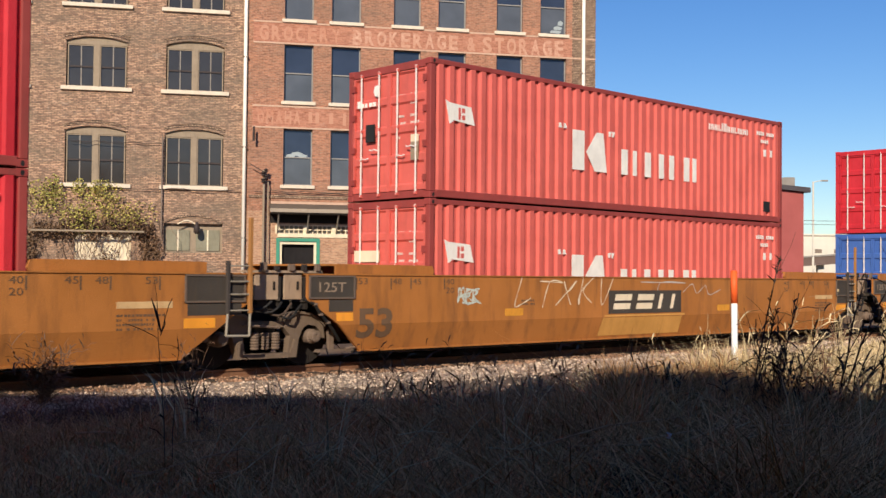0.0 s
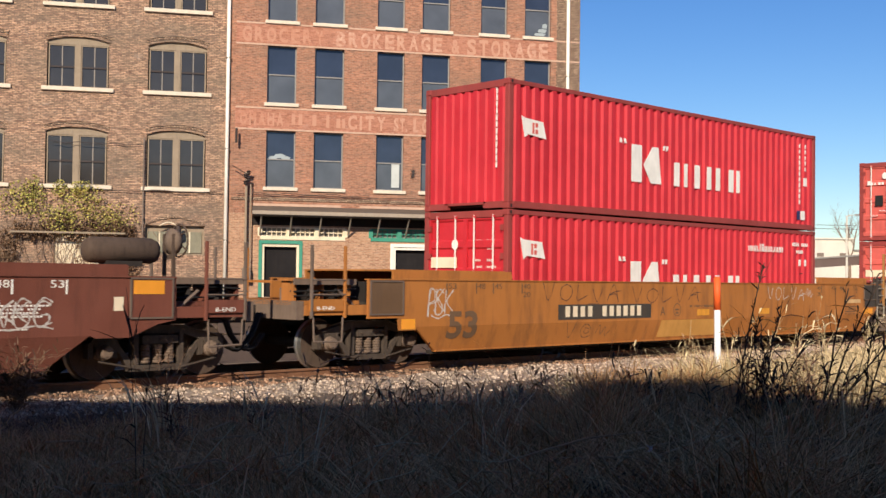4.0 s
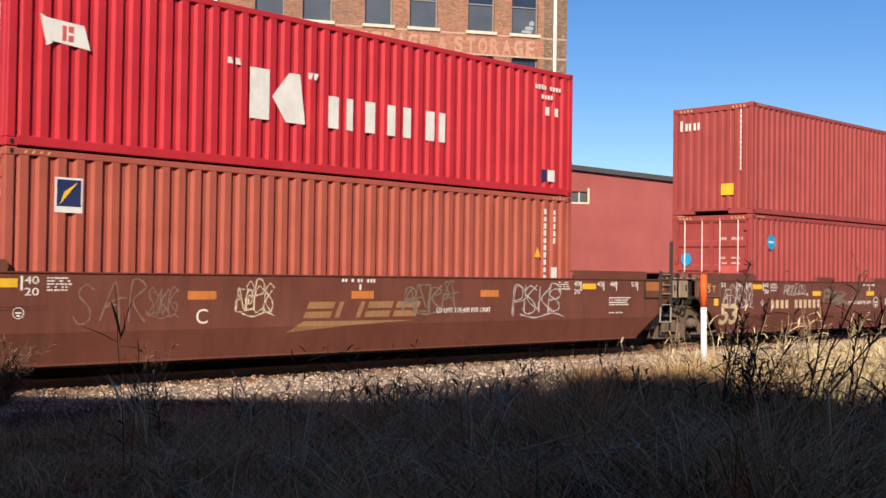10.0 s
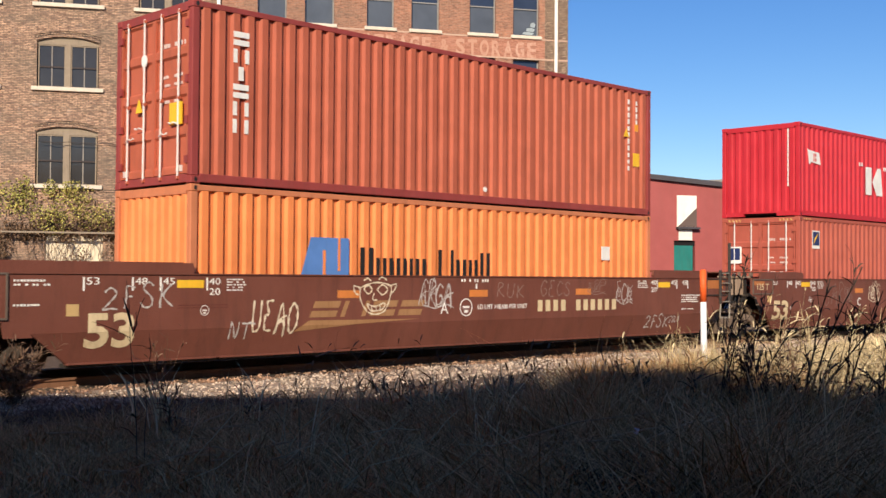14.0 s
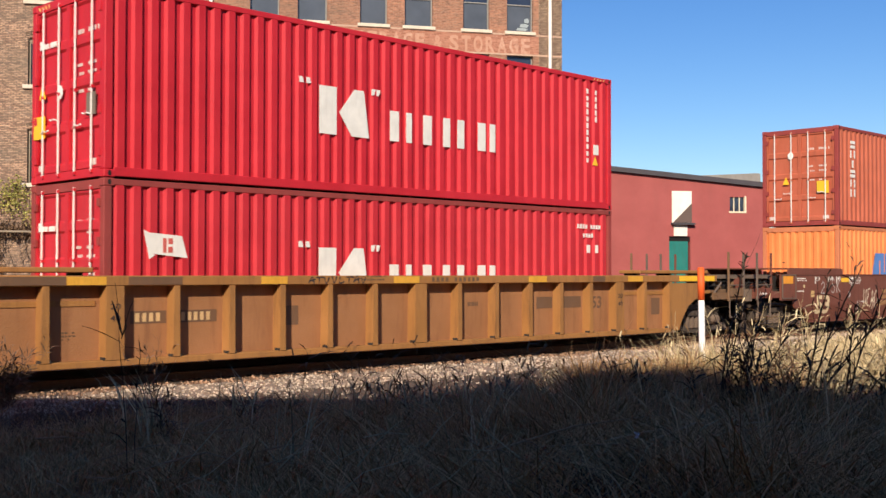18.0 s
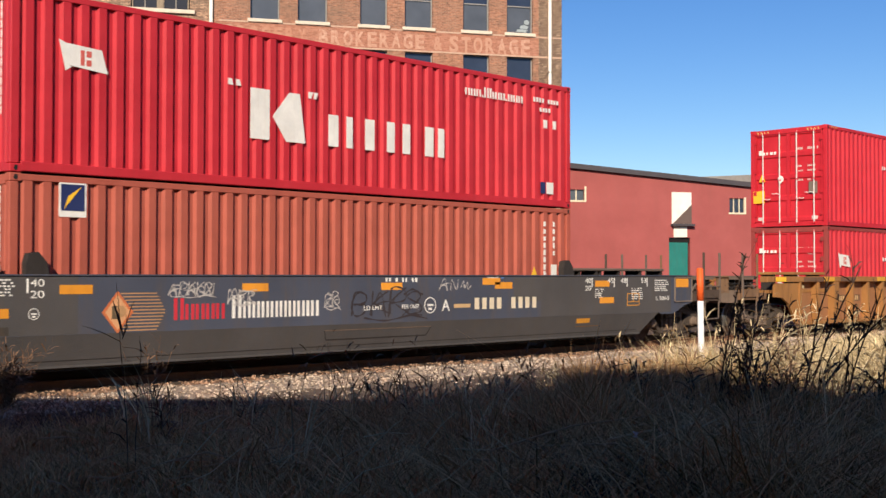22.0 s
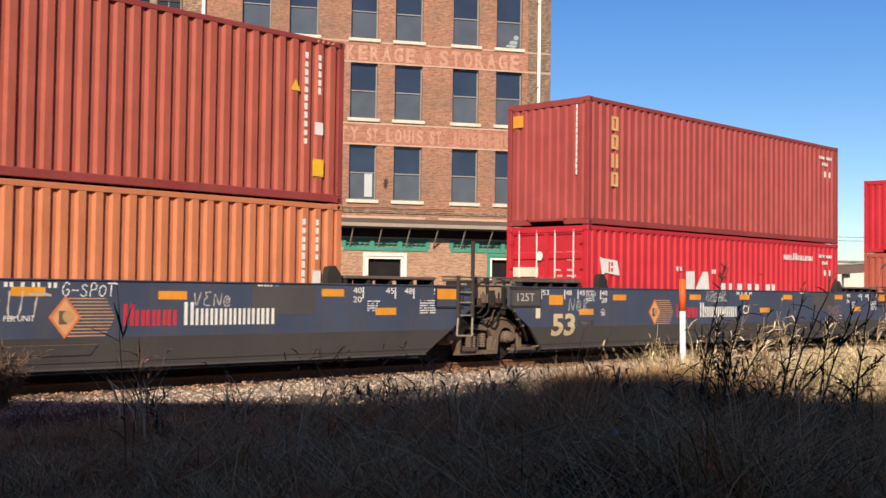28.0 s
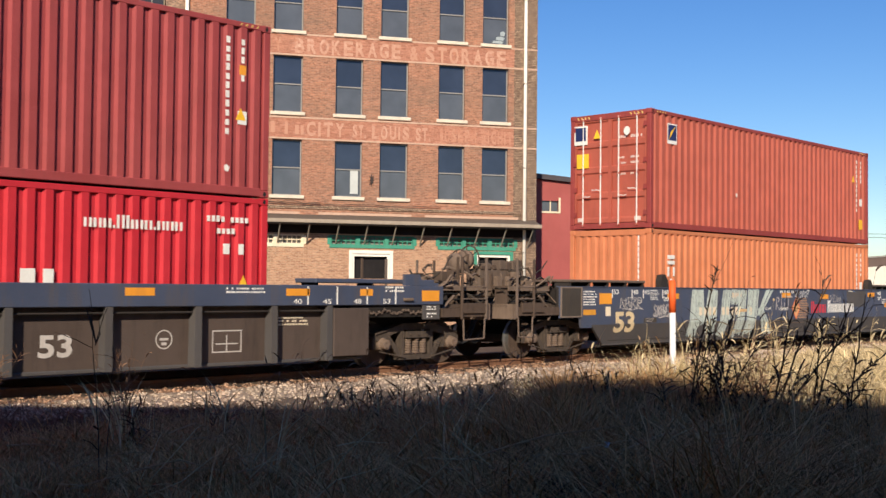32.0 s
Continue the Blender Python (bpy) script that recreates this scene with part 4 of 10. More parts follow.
def build_red_house():
    """Low rose-red shed, set back behind the warehouse."""
    house = empty("red_shed", FACADE @ pose(0, 6.0, 0), "low rose-red metal-clad shed with a white hatch", "building")
    u0, u1 = 0.5, 14.25
    holes = [(8.5, 9.7, GROUND, 3.5), (11.95, 12.85, 4.85, 5.6), (2.95, 3.85, 5.35, 5.89)]
    part("wall", wall_with_openings(u0, u1, GROUND - 0.2, 5.9, holes, 0.25), RED_WALL, house)
    bm = bmesh.new()
    slab(bm, [(u0, 5.9), (u1, 5.9), (u1, 6.1), (u0, 7.15)], 0.0, 0.25)
    part("gable", bm, RED_WALL, house)
    boxed("side_wall", house, RED_WALL, (u0, u0 + 0.25, 0.25, 20, GROUND - 0.2, 7.1))
    boxed("side_wall", house, RED_WALL, (u1 - 0.25, u1, 0.25, 20, GROUND - 0.2, 6.1))
    bm = bmesh.new()
    slab(bm, [(u0 - 0.02, 7.16), (u1 + 0.3, 6.09), (u1 + 0.3, 6.34), (u0 - 0.02, 7.41)], -0.2, 20)
    part("roof", bm, TRIM_DARK, house)
    hatch = boxed("hatch", house, PIPE, (8.65, 9.75, -0.05, 0.0, 4.2, 5.85), "white loading hatch")
    # dark triangle in the shape of the shadow cast across the hatch
    bm = bmesh.new()
    slab(bm, [(8.7, 4.22), (9.73, 4.22), (9.73, 5.2)], -0.12, -0.05)
    part("flap", bm, CONCRETE_DIM, hatch)
    boxed("ledge", house, TRIM_DARK, (8.6, 9.85, -0.3, 0.0, 4.1, 4.2))
    boxed("sign", house, PIPE, (8.75, 9.5, -0.06, 0.0, 3.52, 4.09), "small white board over the door")
    door = boxed("door", house, GREEN_DOOR, (8.5, 9.6, 0.1, 0.16, GROUND, 3.25), "teal green door")
    boxed("lintel", house, DARK_ROOM, (8.5, 9.7, 0.1, 0.2, 3.25, 3.5))
    side = boxed("window", house, PANE_LOW, (2.95, 3.85, 0.12, 0.14, 5.35, 6.0))
    boxed("frame", side, CREAM, (2.9, 3.95, -0.03, 0.1, 5.26, 5.35))
    boxed("frame", side, CREAM, (3.85, 3.95, -0.03, 0.1, 5.35, 6.06))
    boxed("bar", side, CREAM, (3.4, 3.46, 0.06, 0.1, 5.35, 6.0))
    win = boxed("window", house, PANE, (11.95, 12.85, 0.12, 0.14, 4.85, 5.6))
    boxed("frame", win, CREAM, (11.9, 12.9, -0.03, 0.1, 4.76, 4.85))
    boxed("frame", win, CREAM, (12.8, 12.9, -0.03, 0.1, 4.85, 5.65))
    boxed("bar", win, CREAM, (12.2, 12.25, 0.06, 0.1, 4.85, 5.6))
    boxed("bar", win, CREAM, (12.52, 12.57, 0.06, 0.1, 4.85, 5.6))
    # raised roof light behind
    bm = bmesh.new()
    slab(bm, [(9.6, 6.6), (14.2, 6.3), (14.2, 6.95), (13.8, 6.95), (10.4, 6.75)], 0.8, 4.0)
    part("roof_light", bm, ROOF, house)


GREEN_DOOR = paint("teal_door", (0.02, 0.17, 0.14), 0.6, amount=0.25)
build_red_house()


# ---- unseen tall building behind the camera, inferred from its shade on the verge ----
def build_shade_house():
    house = empty("grain_store", pose(-10.7, 3.1, GROUND, 0, 0, -37.7), "plain unseen building behind the camera that shades the verge", "building")
    boxed("wall", house, BRICK_OLD, (-10.0, 8.0, -12, 0, -0.3, 11.05))
    boxed("roof", house, ROOF, (-10.0, 8.0, -12, 0.0, 11.05, 11.07))
    # lower part added so that the shade edge steps nearer on the right
    boxed("lower_wall", house, BRICK_OLD, (8.0, 60, -12, -0.05, -0.3, 9.58))
    boxed("lower_roof", house, ROOF, (8.0, 60, -12, -0.05, 9.58, 9.60))


build_shade_house()

# ---- the container train ----
FACE_Y = 15.35          # near face of the containers
LONG, WIDE = 12.192, 2.438
LOW, HIGH = 2.591, 2.896
FLOOR = 0.37
ROLLING, WHEELS = [], []


def corrugated(x0, x1, z0, z1, y_out, y_in, pitch=0.278):
    """A sheet with upright trapezoid folds between x0 and x1."""
    bm = bmesh.new()
    n = max(1, round((x1 - x0) / pitch))
    p = (x1 - x0) / n
    pts = []
    for i in range(n):
        x = x0 + i * p
        pts += [(x, y_in), (x + 0.15 * p, y_in), (x + 0.30 * p, y_out), (x + 0.72 * p, y_out), (x + 0.87 * p, y_in)]
    pts.append((x1, y_in))
    lo = [bm.verts.new((x, y, z0)) for x, y in pts]
    hi = [bm.verts.new((x, y, z1)) for x, y in pts]
    for i in range(len(pts) - 1):
        bm.faces.new((lo[i], lo[i + 1], hi[i + 1], hi[i]))
    return bm


def container(label, s, z, high, mat, end, kind="", name="shipping_container", end_mat=None, post_mat=None):
    """A forty-foot steel box. end: 'doors' or 'blank', the end that faces back along the train."""
    box_ = empty(name, pose(s, FACE_Y, z), label, "container", "containers on the train")
    pm = post_mat or mat
    em = end_mat or mat
    L, W, H = LONG, WIDE, high
    part("side_panel", corrugated(0.13, L - 0.13, 0.15, H - 0.10, 0.006, 0.056), mat, box_)
    part("side_panel", corrugated(0.13, L - 0.13, 0.15, H - 0.10, W - 0.006, W - 0.056), mat, box_)
    boxed("roof_panel", box_, mat, (0.06, L - 0.06, 0.06, W - 0.06, H - 0.05, H - 0.02))
    boxed("floor_panel", box_, DARK, (0.1, L - 0.1, 0.06, W - 0.06, 0.06, 0.14))
    for y0, y1 in ((0.0, 0.06), (W - 0.06, W)):
        bm = bmesh.new()
        soft_box(bm, 0.16, L - 0.16, y0, y1, H - 0.105, H - 0.012, 0.008)
        part("top_rail", bm, pm, box_)
        bm = bmesh.new()
        soft_box(bm, 0.16, L - 0.16, y0, y1 + 0.0, 0.015, 0.155, 0.01)
        part("bottom_rail", bm, pm, box_)
    for x0, x1 in ((0.0, 0.14), (L - 0.14, L)):
        for y0, y1 in ((0.0, 0.13), (W - 0.13, W)):
            bm = bmesh.new()
            soft_box(bm, x0 + 0.004, x1 - 0.004, y0 + 0.004, y1 - 0.004, 0.118, H - 0.118, 0.012)
            part("corner_post", bm, pm, box_)
            for z0 in (0.0, H - 0.118):
                bm = bmesh.new()
                soft_box(bm, x0 if x0 == 0 else x1 - 0.178, 0.178 if x0 == 0 else x1, y0 if y0 == 0 else W - 0.162, 0.162 if y0 == 0 else W, z0, z0 + 0.118, 0.012)
                c = part("corner_casting", bm, pm, box_)
                yy = -0.001 if y0 == 0 else W + 0.001
                xx = 0.089 if x0 == 0 else L - 0.089
                bm = bmesh.new()
                slab(bm, [(xx + 0.03 * math.cos(a), z0 + 0.059 + 0.042 * math.sin(a)) for a in [k * math.pi / 4 for k in range(8)]], yy - 0.001, yy + 0.004)
                part("slot", bm, BLACK, c)
    # far end
    bm = corrugated(0.13, W - 0.13, 0.15, H - 0.1, -0.006, -0.046, 0.25)
    bmesh.ops.transform(bm, matrix=Matrix.Translation((L, 0, 0)) @ Matrix.Rotation(radians(90), 4, "Z"), verts=bm.verts)
    part("end_panel", bm, em, box_)
    boxed("end_rail", box_, pm, (L - 0.1, L - 0.01, 0.16, W - 0.16, H - 0.12, H - 0.012))
    boxed("end_rail", box_, pm, (L - 0.1, L - 0.01, 0.16, W - 0.16, 0.02, 0.16))
    # near end
    boxed("end_rail", box_, pm, (0.01, 0.1, 0.16, W - 0.16, H - 0.15, H - 0.012))
    if end == "doors":
        boxed("sill", box_, pm, (0.01, 0.1, 0.16, W - 0.16, 0.02, 0.15))
        for k in range(2):
            y0 = 0.14 + k * 1.082
            y1 = y0 + 1.076
            zs = [0.16, 0.30]
            bm = bmesh.new()
            zc = 0.165
            panels = 4
            step = (H - 0.33) / panels
            lo, hi = [], []
            prof = []
            for i in range(panels):
                z1 = zc + i * step
                prof += [(0.03, z1), (0.03, z1 + 0.10), (0.066, z1 + 0.14), (0.066, z1 + step - 0.06), (0.03, z1 + step - 0.02)]
            prof.append((0.03, H - 0.16))
            a = [bm.verts.new((x, y0 + 0.05, zz)) for x, zz in prof]
            b = [bm.verts.new((x, y1 - 0.05, zz)) for x, zz in prof]
            for i in range(len(prof) - 1):
                bm.faces.new((a[i], b[i], b[i + 1], a[i + 1]))
            box(bm, 0.02, 0.06, y0, y0 + 0.05, 0.16, H - 0.16)
            box(bm, 0.02, 0.06, y1 - 0.05, y1, 0.16, H - 0.16)
            door = part("door", bm, em, box_)
            for fr in (0.24, 0.74):
                y = y0 + fr * 1.076
                bm = bmesh.new()
                rod(bm, (-0.005, y, 0.10), (-0.005, y, H - 0.10), 0.017, 8)
                bar = part("locking_bar", bm, BAR_WHITE, door, "pale galvanised locking bar")
                for zz in (0.08, 1.35, H - 0.16):
                    boxed("bracket", door, em, (-0.02, 0.03, y - 0.035, y + 0.035, zz, zz + 0.05))
                out = -0.24 if fr > 0.5 else 0.24
                hz = 0.80 if fr > 0.5 else 0.96
                bm = bmesh.new()
                tube(bm, [Vector((-0.03, y, hz)), Vector((-0.04, y + out * 0.4, hz + 0.03)), Vector((-0.035, y + out * 0.7, hz + 0.01)), Vector((-0.03, y + out, hz + 0.03))], [0.013, 0.011, 0.011, 0.016], 6)
                part("handle", bm, BAR_WHITE, door)
            for zz in (0.32, 0.95, 1.6, H - 0.42):
                yy = y0 - 0.03 if k == 0 else y1 - 0.07
                boxed("hinge", door, pm, (-0.008, 0.03, yy, yy + 0.1, zz, zz + 0.12))
    else:
        bm = corrugated(-W + 0.13, -0.13, 0.15, H - 0.14, 0.02, 0.056, 0.25)
        bmesh.ops.transform(bm, matrix=Matrix.Rotation(radians(-90), 4, "Z"), verts=bm.verts)
        part("end_panel", bm, em, box_)
        boxed("sill", box_, pm, (0.01, 0.1, 0.16, 0.70, 0.02, 0.15))
        boxed("sill", box_, pm, (0.01, 0.1, W - 0.70, W - 0.16, 0.02, 0.15))
        bm = bmesh.new()
        slab(bm, [(0.7, 0.10), (W - 0.7, 0.10), (W - 0.6, 0.15), (0.6, 0.15)], 0, 0.09)
        bmesh.ops.transform(bm, matrix=Matrix.Rotation(radians(90), 4, "Z"), verts=bm.verts)
        bmesh.ops.translate(bm, vec=(0.1, 0, 0), verts=bm.verts)
        part("tunnel_lip", bm, pm, box_)
    ROLLING.append((box_, s, FACE_Y, z))
    return box_


def end_marks(c, high, seed, kind):
    """Stencilled codes and plates on the end that faces back."""
    rng = random.Random(seed)
    bm = bmesh.new()

    def line(y_hi, y_lo, zz, tall, n):
        step = (y_hi - y_lo) / n
        for i in range(n):
            if rng.random() > 0.12:
                box(bm, 0.052, 0.067, y_hi - (i + 0.62) * step, y_hi - i * step, zz, zz + tall * rng.uniform(0.8, 1))
    if kind == "doors":
        line(0.96, 0.76, high - 0.66, 0.075, 4)
        line(0.62, 0.28, high - 0.66, 0.075, 7)
        line(0.62, 0.42, high - 0.80, 0.07, 4)
        for i in range(4):
            zz = high * 0.60 - i * 0.135
            if zz < 1.0:
                break
            line(0.96, 0.80 - 0.05 * (i % 2), zz, 0.05, 4)
            line(0.62, 0.36, zz, 0.05, 5)
        if high > 2.7:
            for y in (2.02, 0.30):
                box(bm, 0.02, 0.032, y, y + 0.18, 0.20, 0.30)
    else:
        for i in range(12):
            box(bm, 0.012, 0.018, 0.33, 0.37, high - 0.28 - i * 0.135, high - 0.165 - i * 0.135)
    part("code_marking", bm, DOOR_INK if kind == "doors" else WHITE, c)["kind"] = "stuff"


def code_marks(c, high, seed, mat=WHITE, upright=True):
    """Registration marks and small plates at the leading end of the side, as plain bars."""
    rng = random.Random(seed)
    spans = []
    if upright:
        for i in range(11):
            z = high - 0.40 - i * 0.15
            spans.append((11.30, 11.37, z, z + rng.uniform(0.09, 0.125)))
        for i in range(5):
            z = high - 0.40 - i * 0.15
            spans.append((11.60, 11.66, z, z + rng.uniform(0.09, 0.12)))
        spans.append((11.54, 11.72, 1.18, 1.40))
    else:
        for j, n in enumerate((9, 4)):
            for i in range(n):
                if (j, i) != (0, 4):
                    x = 10.98 + i * 0.092 + 0.2 * j
                    spans.append((x, x + 0.062, high - 0.43 - j * 0.19, high - 0.33 - j * 0.19 - rng.uniform(0, 0.02)))
        spans += [(11.3, 11.42, high - 0.95, high - 0.78), (11.60, 11.70, high - 0.95, high - 0.78)]
    bars(c, spans, 0.006, mat, "code_marking")


def ship_mark(c, z, y=0.004):
    """The line's big white emblem on the side, as plain blocks: one tall, four low, two pairs of ticks."""
    def blocks(name, polys):
        bm = bmesh.new()
        for p in polys:
            slab(bm, p, y - 0.005, y)
        part(name, bm, WHITE, c, "white painted emblem block")
    tall = z + 0.83
    blocks("emblem", [[(3.98, z), (4.36, z), (4.36, tall), (3.98, tall)]])
    blocks("emblem", [[(4.42, z + 0.40), (4.70, z), (5.10, z), (4.98, tall), (4.76, tall)]])
    blocks("emblem_tick", [[(3.55, tall), (3.65, tall), (3.62, tall + 0.1), (3.55, tall + 0.1)], [(3.70, tall), (3.80, tall), (3.77, tall + 0.1), (3.70, tall + 0.1)]])
    blocks("emblem_tick", [[(5.16, tall - 0.05), (5.22, tall - 0.05), (5.26, tall + 0.06), (5.16, tall + 0.06)], [(5.28, tall - 0.05), (5.33, tall - 0.05), (5.37, tall + 0.06), (5.28, tall + 0.06)]])
    for x0, x1, kind in ((5.60, 5.82, "stem"), (6.00, 6.14, "stem"), (6.43, 6.65, "stem"), (6.95, 7.52, "pair"), (7.90, 8.12, "stem"), (8.24, 8.40, "stem")):
        mark_parts(c, "emblem", WHITE, x0, z, x1 - x0, 0.55, kind, y, 0.005, 0.0, "white painted emblem block")


def flag_mark(c, x, z, y=0.004):
    bm = bmesh.new()
    slab(bm, [(x, z + 0.44), (x + 0.10, z), (x + 0.2, z + 0.06), (x + 0.16, z + 0.08), (x + 0.76, z + 0.02), (x + 0.66, z + 0.36), (x + 0.1, z + 0.40)], y - 0.005, y)
    part("flag_marking", bm, WHITE, c, "small white flag painted on the side")
    for q in ((x + 0.33, x + 0.39, z + 0.10, z + 0.32), (x + 0.42, x + 0.50, z + 0.10, z + 0.19), (x + 0.42, x + 0.50, z + 0.23, z + 0.32)):
        boxed("flag_emblem", c, RED_FADED, (q[0], q[1], y - 0.008, y - 0.0052, q[2], q[3]))


def web_mark(c, x, z):
    kinds = ("pair", "pair", "pair", "stem", "pair", "stem", "stem", "pair", "pair", "stem", "pair", "pair", "pair")
    cells = [((0.035 if k == "stem" and i in (3, 9) else 0.05 if k == "stem" else 0.13), (0.045 if i in (3, 9) else 0.2 if i in (4, 5) else 0.14), k) for i, k in enumerate(kinds)]
    mark_row(c, x, z, cells, 0.003, WHITE, "line_of_writing", 0.028, True)


def plate(c, x, z, w, h, mat, y=0.003, name="plate", label=""):
    return bars(c, [(x, x + w, z, z + h)], y, mat, name, 0.004, label)


def triangle(c, x, z, w, y=0.003):
    bm = bmesh.new()
    slab(bm, [(x, z), (x + w, z), (x + w * 0.5, z + w)], y - 0.004, y)
    part("warning_triangle", bm, YELLOW, c)


def end_plate(c, y, z, w, h, mat, name="plate"):
    return boxed(name, c, mat, (-0.006, 0.02, y, y + w, z, z + h))


def disc(c, x, z, r, mat, y=0.003, name="sticker"):
    bm = bmesh.new()
    slab(bm, [(x + r * math.cos(k * math.pi / 10), z + r * math.sin(k * math.pi / 10)) for k in range(20)], y - 0.004, y)
    return part(name, bm, mat, c)


# ---- trucks ----
def wheelset_mesh(big):
    size = 1.0 if not big else 0.48 / 0.415
    bm = bmesh.new()
    for yc, sg in ((-0.755, 1), (0.755, -1)):
        b2 = bmesh.new()
        lathe(b2, [(yc - 0.065 * sg, 0.33), (yc - 0.065 * sg, 0.405), (yc + 0.03 * sg, 0.415), (yc + 0.045 * sg, 0.445), (yc + 0.07 * sg, 0.445), (yc + 0.07 * sg, 0.33)], 28)
        join(bm, b2)
        b2 = bmesh.new()
        lathe(b2, [(yc - 0.03 * sg, 0.12), (yc - 0.01 * sg, 0.33), (yc + 0.03 * sg, 0.33), (yc + 0.01 * sg, 0.12)], 28)
        join(bm, b2)
        for k in range(5):
            a = k * 2 * math.pi / 5
            rod(bm, (0.24 * math.cos(a), yc - 0.03 * sg, 0.24 * math.sin(a)), (0.24 * math.cos(a), yc - 0.045 * sg, 0.24 * math.sin(a)), 0.03, 6)
    rod(bm, (0, -1.05, 0), (0, 1.05, 0), 0.085, 12)
    for v in bm.verts:
        v.co.x, v.co.z = v.co.x * size, v.co.z * size
    me = mesh_of("wheelset", bm, GRIME)
    me.materials.append(TREAD)
    for f in me.polygons:
        rad = math.hypot(f.center.x, f.center.z) / size
        if rad > 0.395 and abs(f.normal.y) < 0.9:
            f.material_index = 1
    return me


def frame_mesh():
    """Cast side frame: bowed top member, slanting legs, spring window, pedestal jaws with flanges."""
    bm = bmesh.new()
    slab(bm, [(-1.10, 0.52), (-1.08, 0.62), (-0.78, 0.69), (-0.42, 0.79), (0.42, 0.79), (0.78, 0.69), (1.08, 0.62), (1.10, 0.52), (0.74, 0.58), (0.38, 0.69), (-0.38, 0.69), (-0.74, 0.58)], -0.08, 0.08)
    slab(bm, [(-1.08, 0.615), (-0.78, 0.685), (-0.42, 0.785), (0.42, 0.785), (0.78, 0.685), (1.08, 0.615), (1.08, 0.64), (0.78, 0.71), (0.42, 0.81), (-0.42, 0.81), (-0.78, 0.71), (-1.08, 0.64)], -0.11, 0.10)
    for sg in (-1, 1):
        slab(bm, [(sg * 0.78, 0.60), (sg * 0.70, 0.59), (sg * 0.40, 0.24), (sg * 0.47, 0.15)][::sg], -0.07, 0.07)
        slab(bm, [(sg * 0.34, 0.22), (sg * 0.42, 0.22), (sg * 0.42, 0.72), (sg * 0.34, 0.72)][::sg], -0.09, 0.07)
        slab(bm, [(sg * 1.06, 0.34), (sg * 1.14, 0.34), (sg * 1.14, 0.56), (sg * 1.06, 0.60)][::sg], -0.08, 0.08)
        slab(bm, [(sg * 0.68, 0.34), (sg * 0.76, 0.34), (sg * 0.78, 0.60), (sg * 0.70, 0.62)][::sg], -0.08, 0.08)
        slab(bm, [(sg * 0.78, 0.50), (sg * 1.05, 0.50), (sg * 1.05, 0.57), (sg * 0.78, 0.57)][::sg], -0.10, 0.08)
    slab(bm, [(-0.48, 0.13), (0.48, 0.13), (0.42, 0.22), (-0.42, 0.22)], -0.11, 0.10)
    slab(bm, [(-0.30, 0.54), (0.30, 0.54), (0.30, 0.66), (-0.30, 0.66)], -0.13, 0.06)
    for x in (-0.22, 0.0, 0.22):
        rod(bm, (x, -0.15, 0.60), (x, -0.12, 0.60), 0.022, 6)
    # brake lever and rod beside the frame
    rod(bm, (-1.0, -0.13, 0.30), (-0.35, -0.13, 0.17), 0.016, 5)
    rod(bm, (0.35, -0.13, 0.17), (1.0, -0.13, 0.30), 0.016, 5)
    return mesh_of("side_frame", bm, GREASY_SHADE_CAST)


def arched_frame_mesh():
    """Heavy cast side frame of a shared truck: a thick arch over each bearing, slanting legs and a spring seat."""
    bm = bmesh.new()
    arch = [(-0.50, -0.30), (-0.44, 0.02), (-0.56, 0.16), (-0.55, 0.29), (-0.42, 0.37), (-0.24, 0.40), (-0.05, 0.37), (0.12, 0.29), (0.24, 0.17), (0.27, -0.04), (0.20, -0.04), (0.17, 0.09), (0.08, 0.17), (-0.08, 0.20), (-0.18, 0.14), (-0.25, 0.0), (-0.36, -0.32)]
    rim = [(-0.56, 0.27), (-0.42, 0.355), (-0.24, 0.385), (-0.05, 0.355), (0.12, 0.275), (0.24, 0.16), (0.26, 0.19), (0.13, 0.31), (-0.04, 0.395), (-0.24, 0.425), (-0.44, 0.395), (-0.58, 0.31)]
    for sg in (-1, 1):
        slab(bm, [(sg * (0.90 + x), 0.435 + z) for x, z in arch][::sg], -0.08, 0.08)
        slab(bm, [(sg * (0.90 + x), 0.435 + z) for x, z in rim][::sg], -0.12, 0.10)
        slab(bm, [(sg * 0.42, 0.10), (sg * 0.56, 0.10), (sg * 0.60, 0.36), (sg * 0.53, 0.40), (sg * 0.46, 0.22)][::sg], -0.12, 0.06)
    slab(bm, [(-0.40, 0.60), (0.40, 0.60), (0.40, 0.70), (-0.40, 0.70)], -0.06, 0.06)
    slab(bm, [(-0.54, 0.10), (0.54, 0.10), (0.46, 0.18), (-0.46, 0.18)], -0.12, 0.10)
    for x in (-0.18, 0.02, 0.22):
        rod(bm, (x, -0.1, 0.62), (x, -0.07, 0.62), 0.022, 6)
    return mesh_of("side_frame", bm, DUSTY_GREY)


def spring_mesh():
    bm = bmesh.new()
    for i in range(6):
        b2 = bmesh.new()
        lathe(b2, [(-0.012, 0.052), (-0.020, 0.066), (0.0, 0.074), (0.020, 0.066), (0.012, 0.052)], 10)
        join(bm, b2, Matrix.Translation((0, 0, 0.265 + i * 0.046)) @ Matrix.Rotation(radians(90), 4, "X"))
    rod(bm, (0, 0, 0.24), (0, 0, 0.52), 0.05, 8)
    return mesh_of("spring", bm, DUSTY)


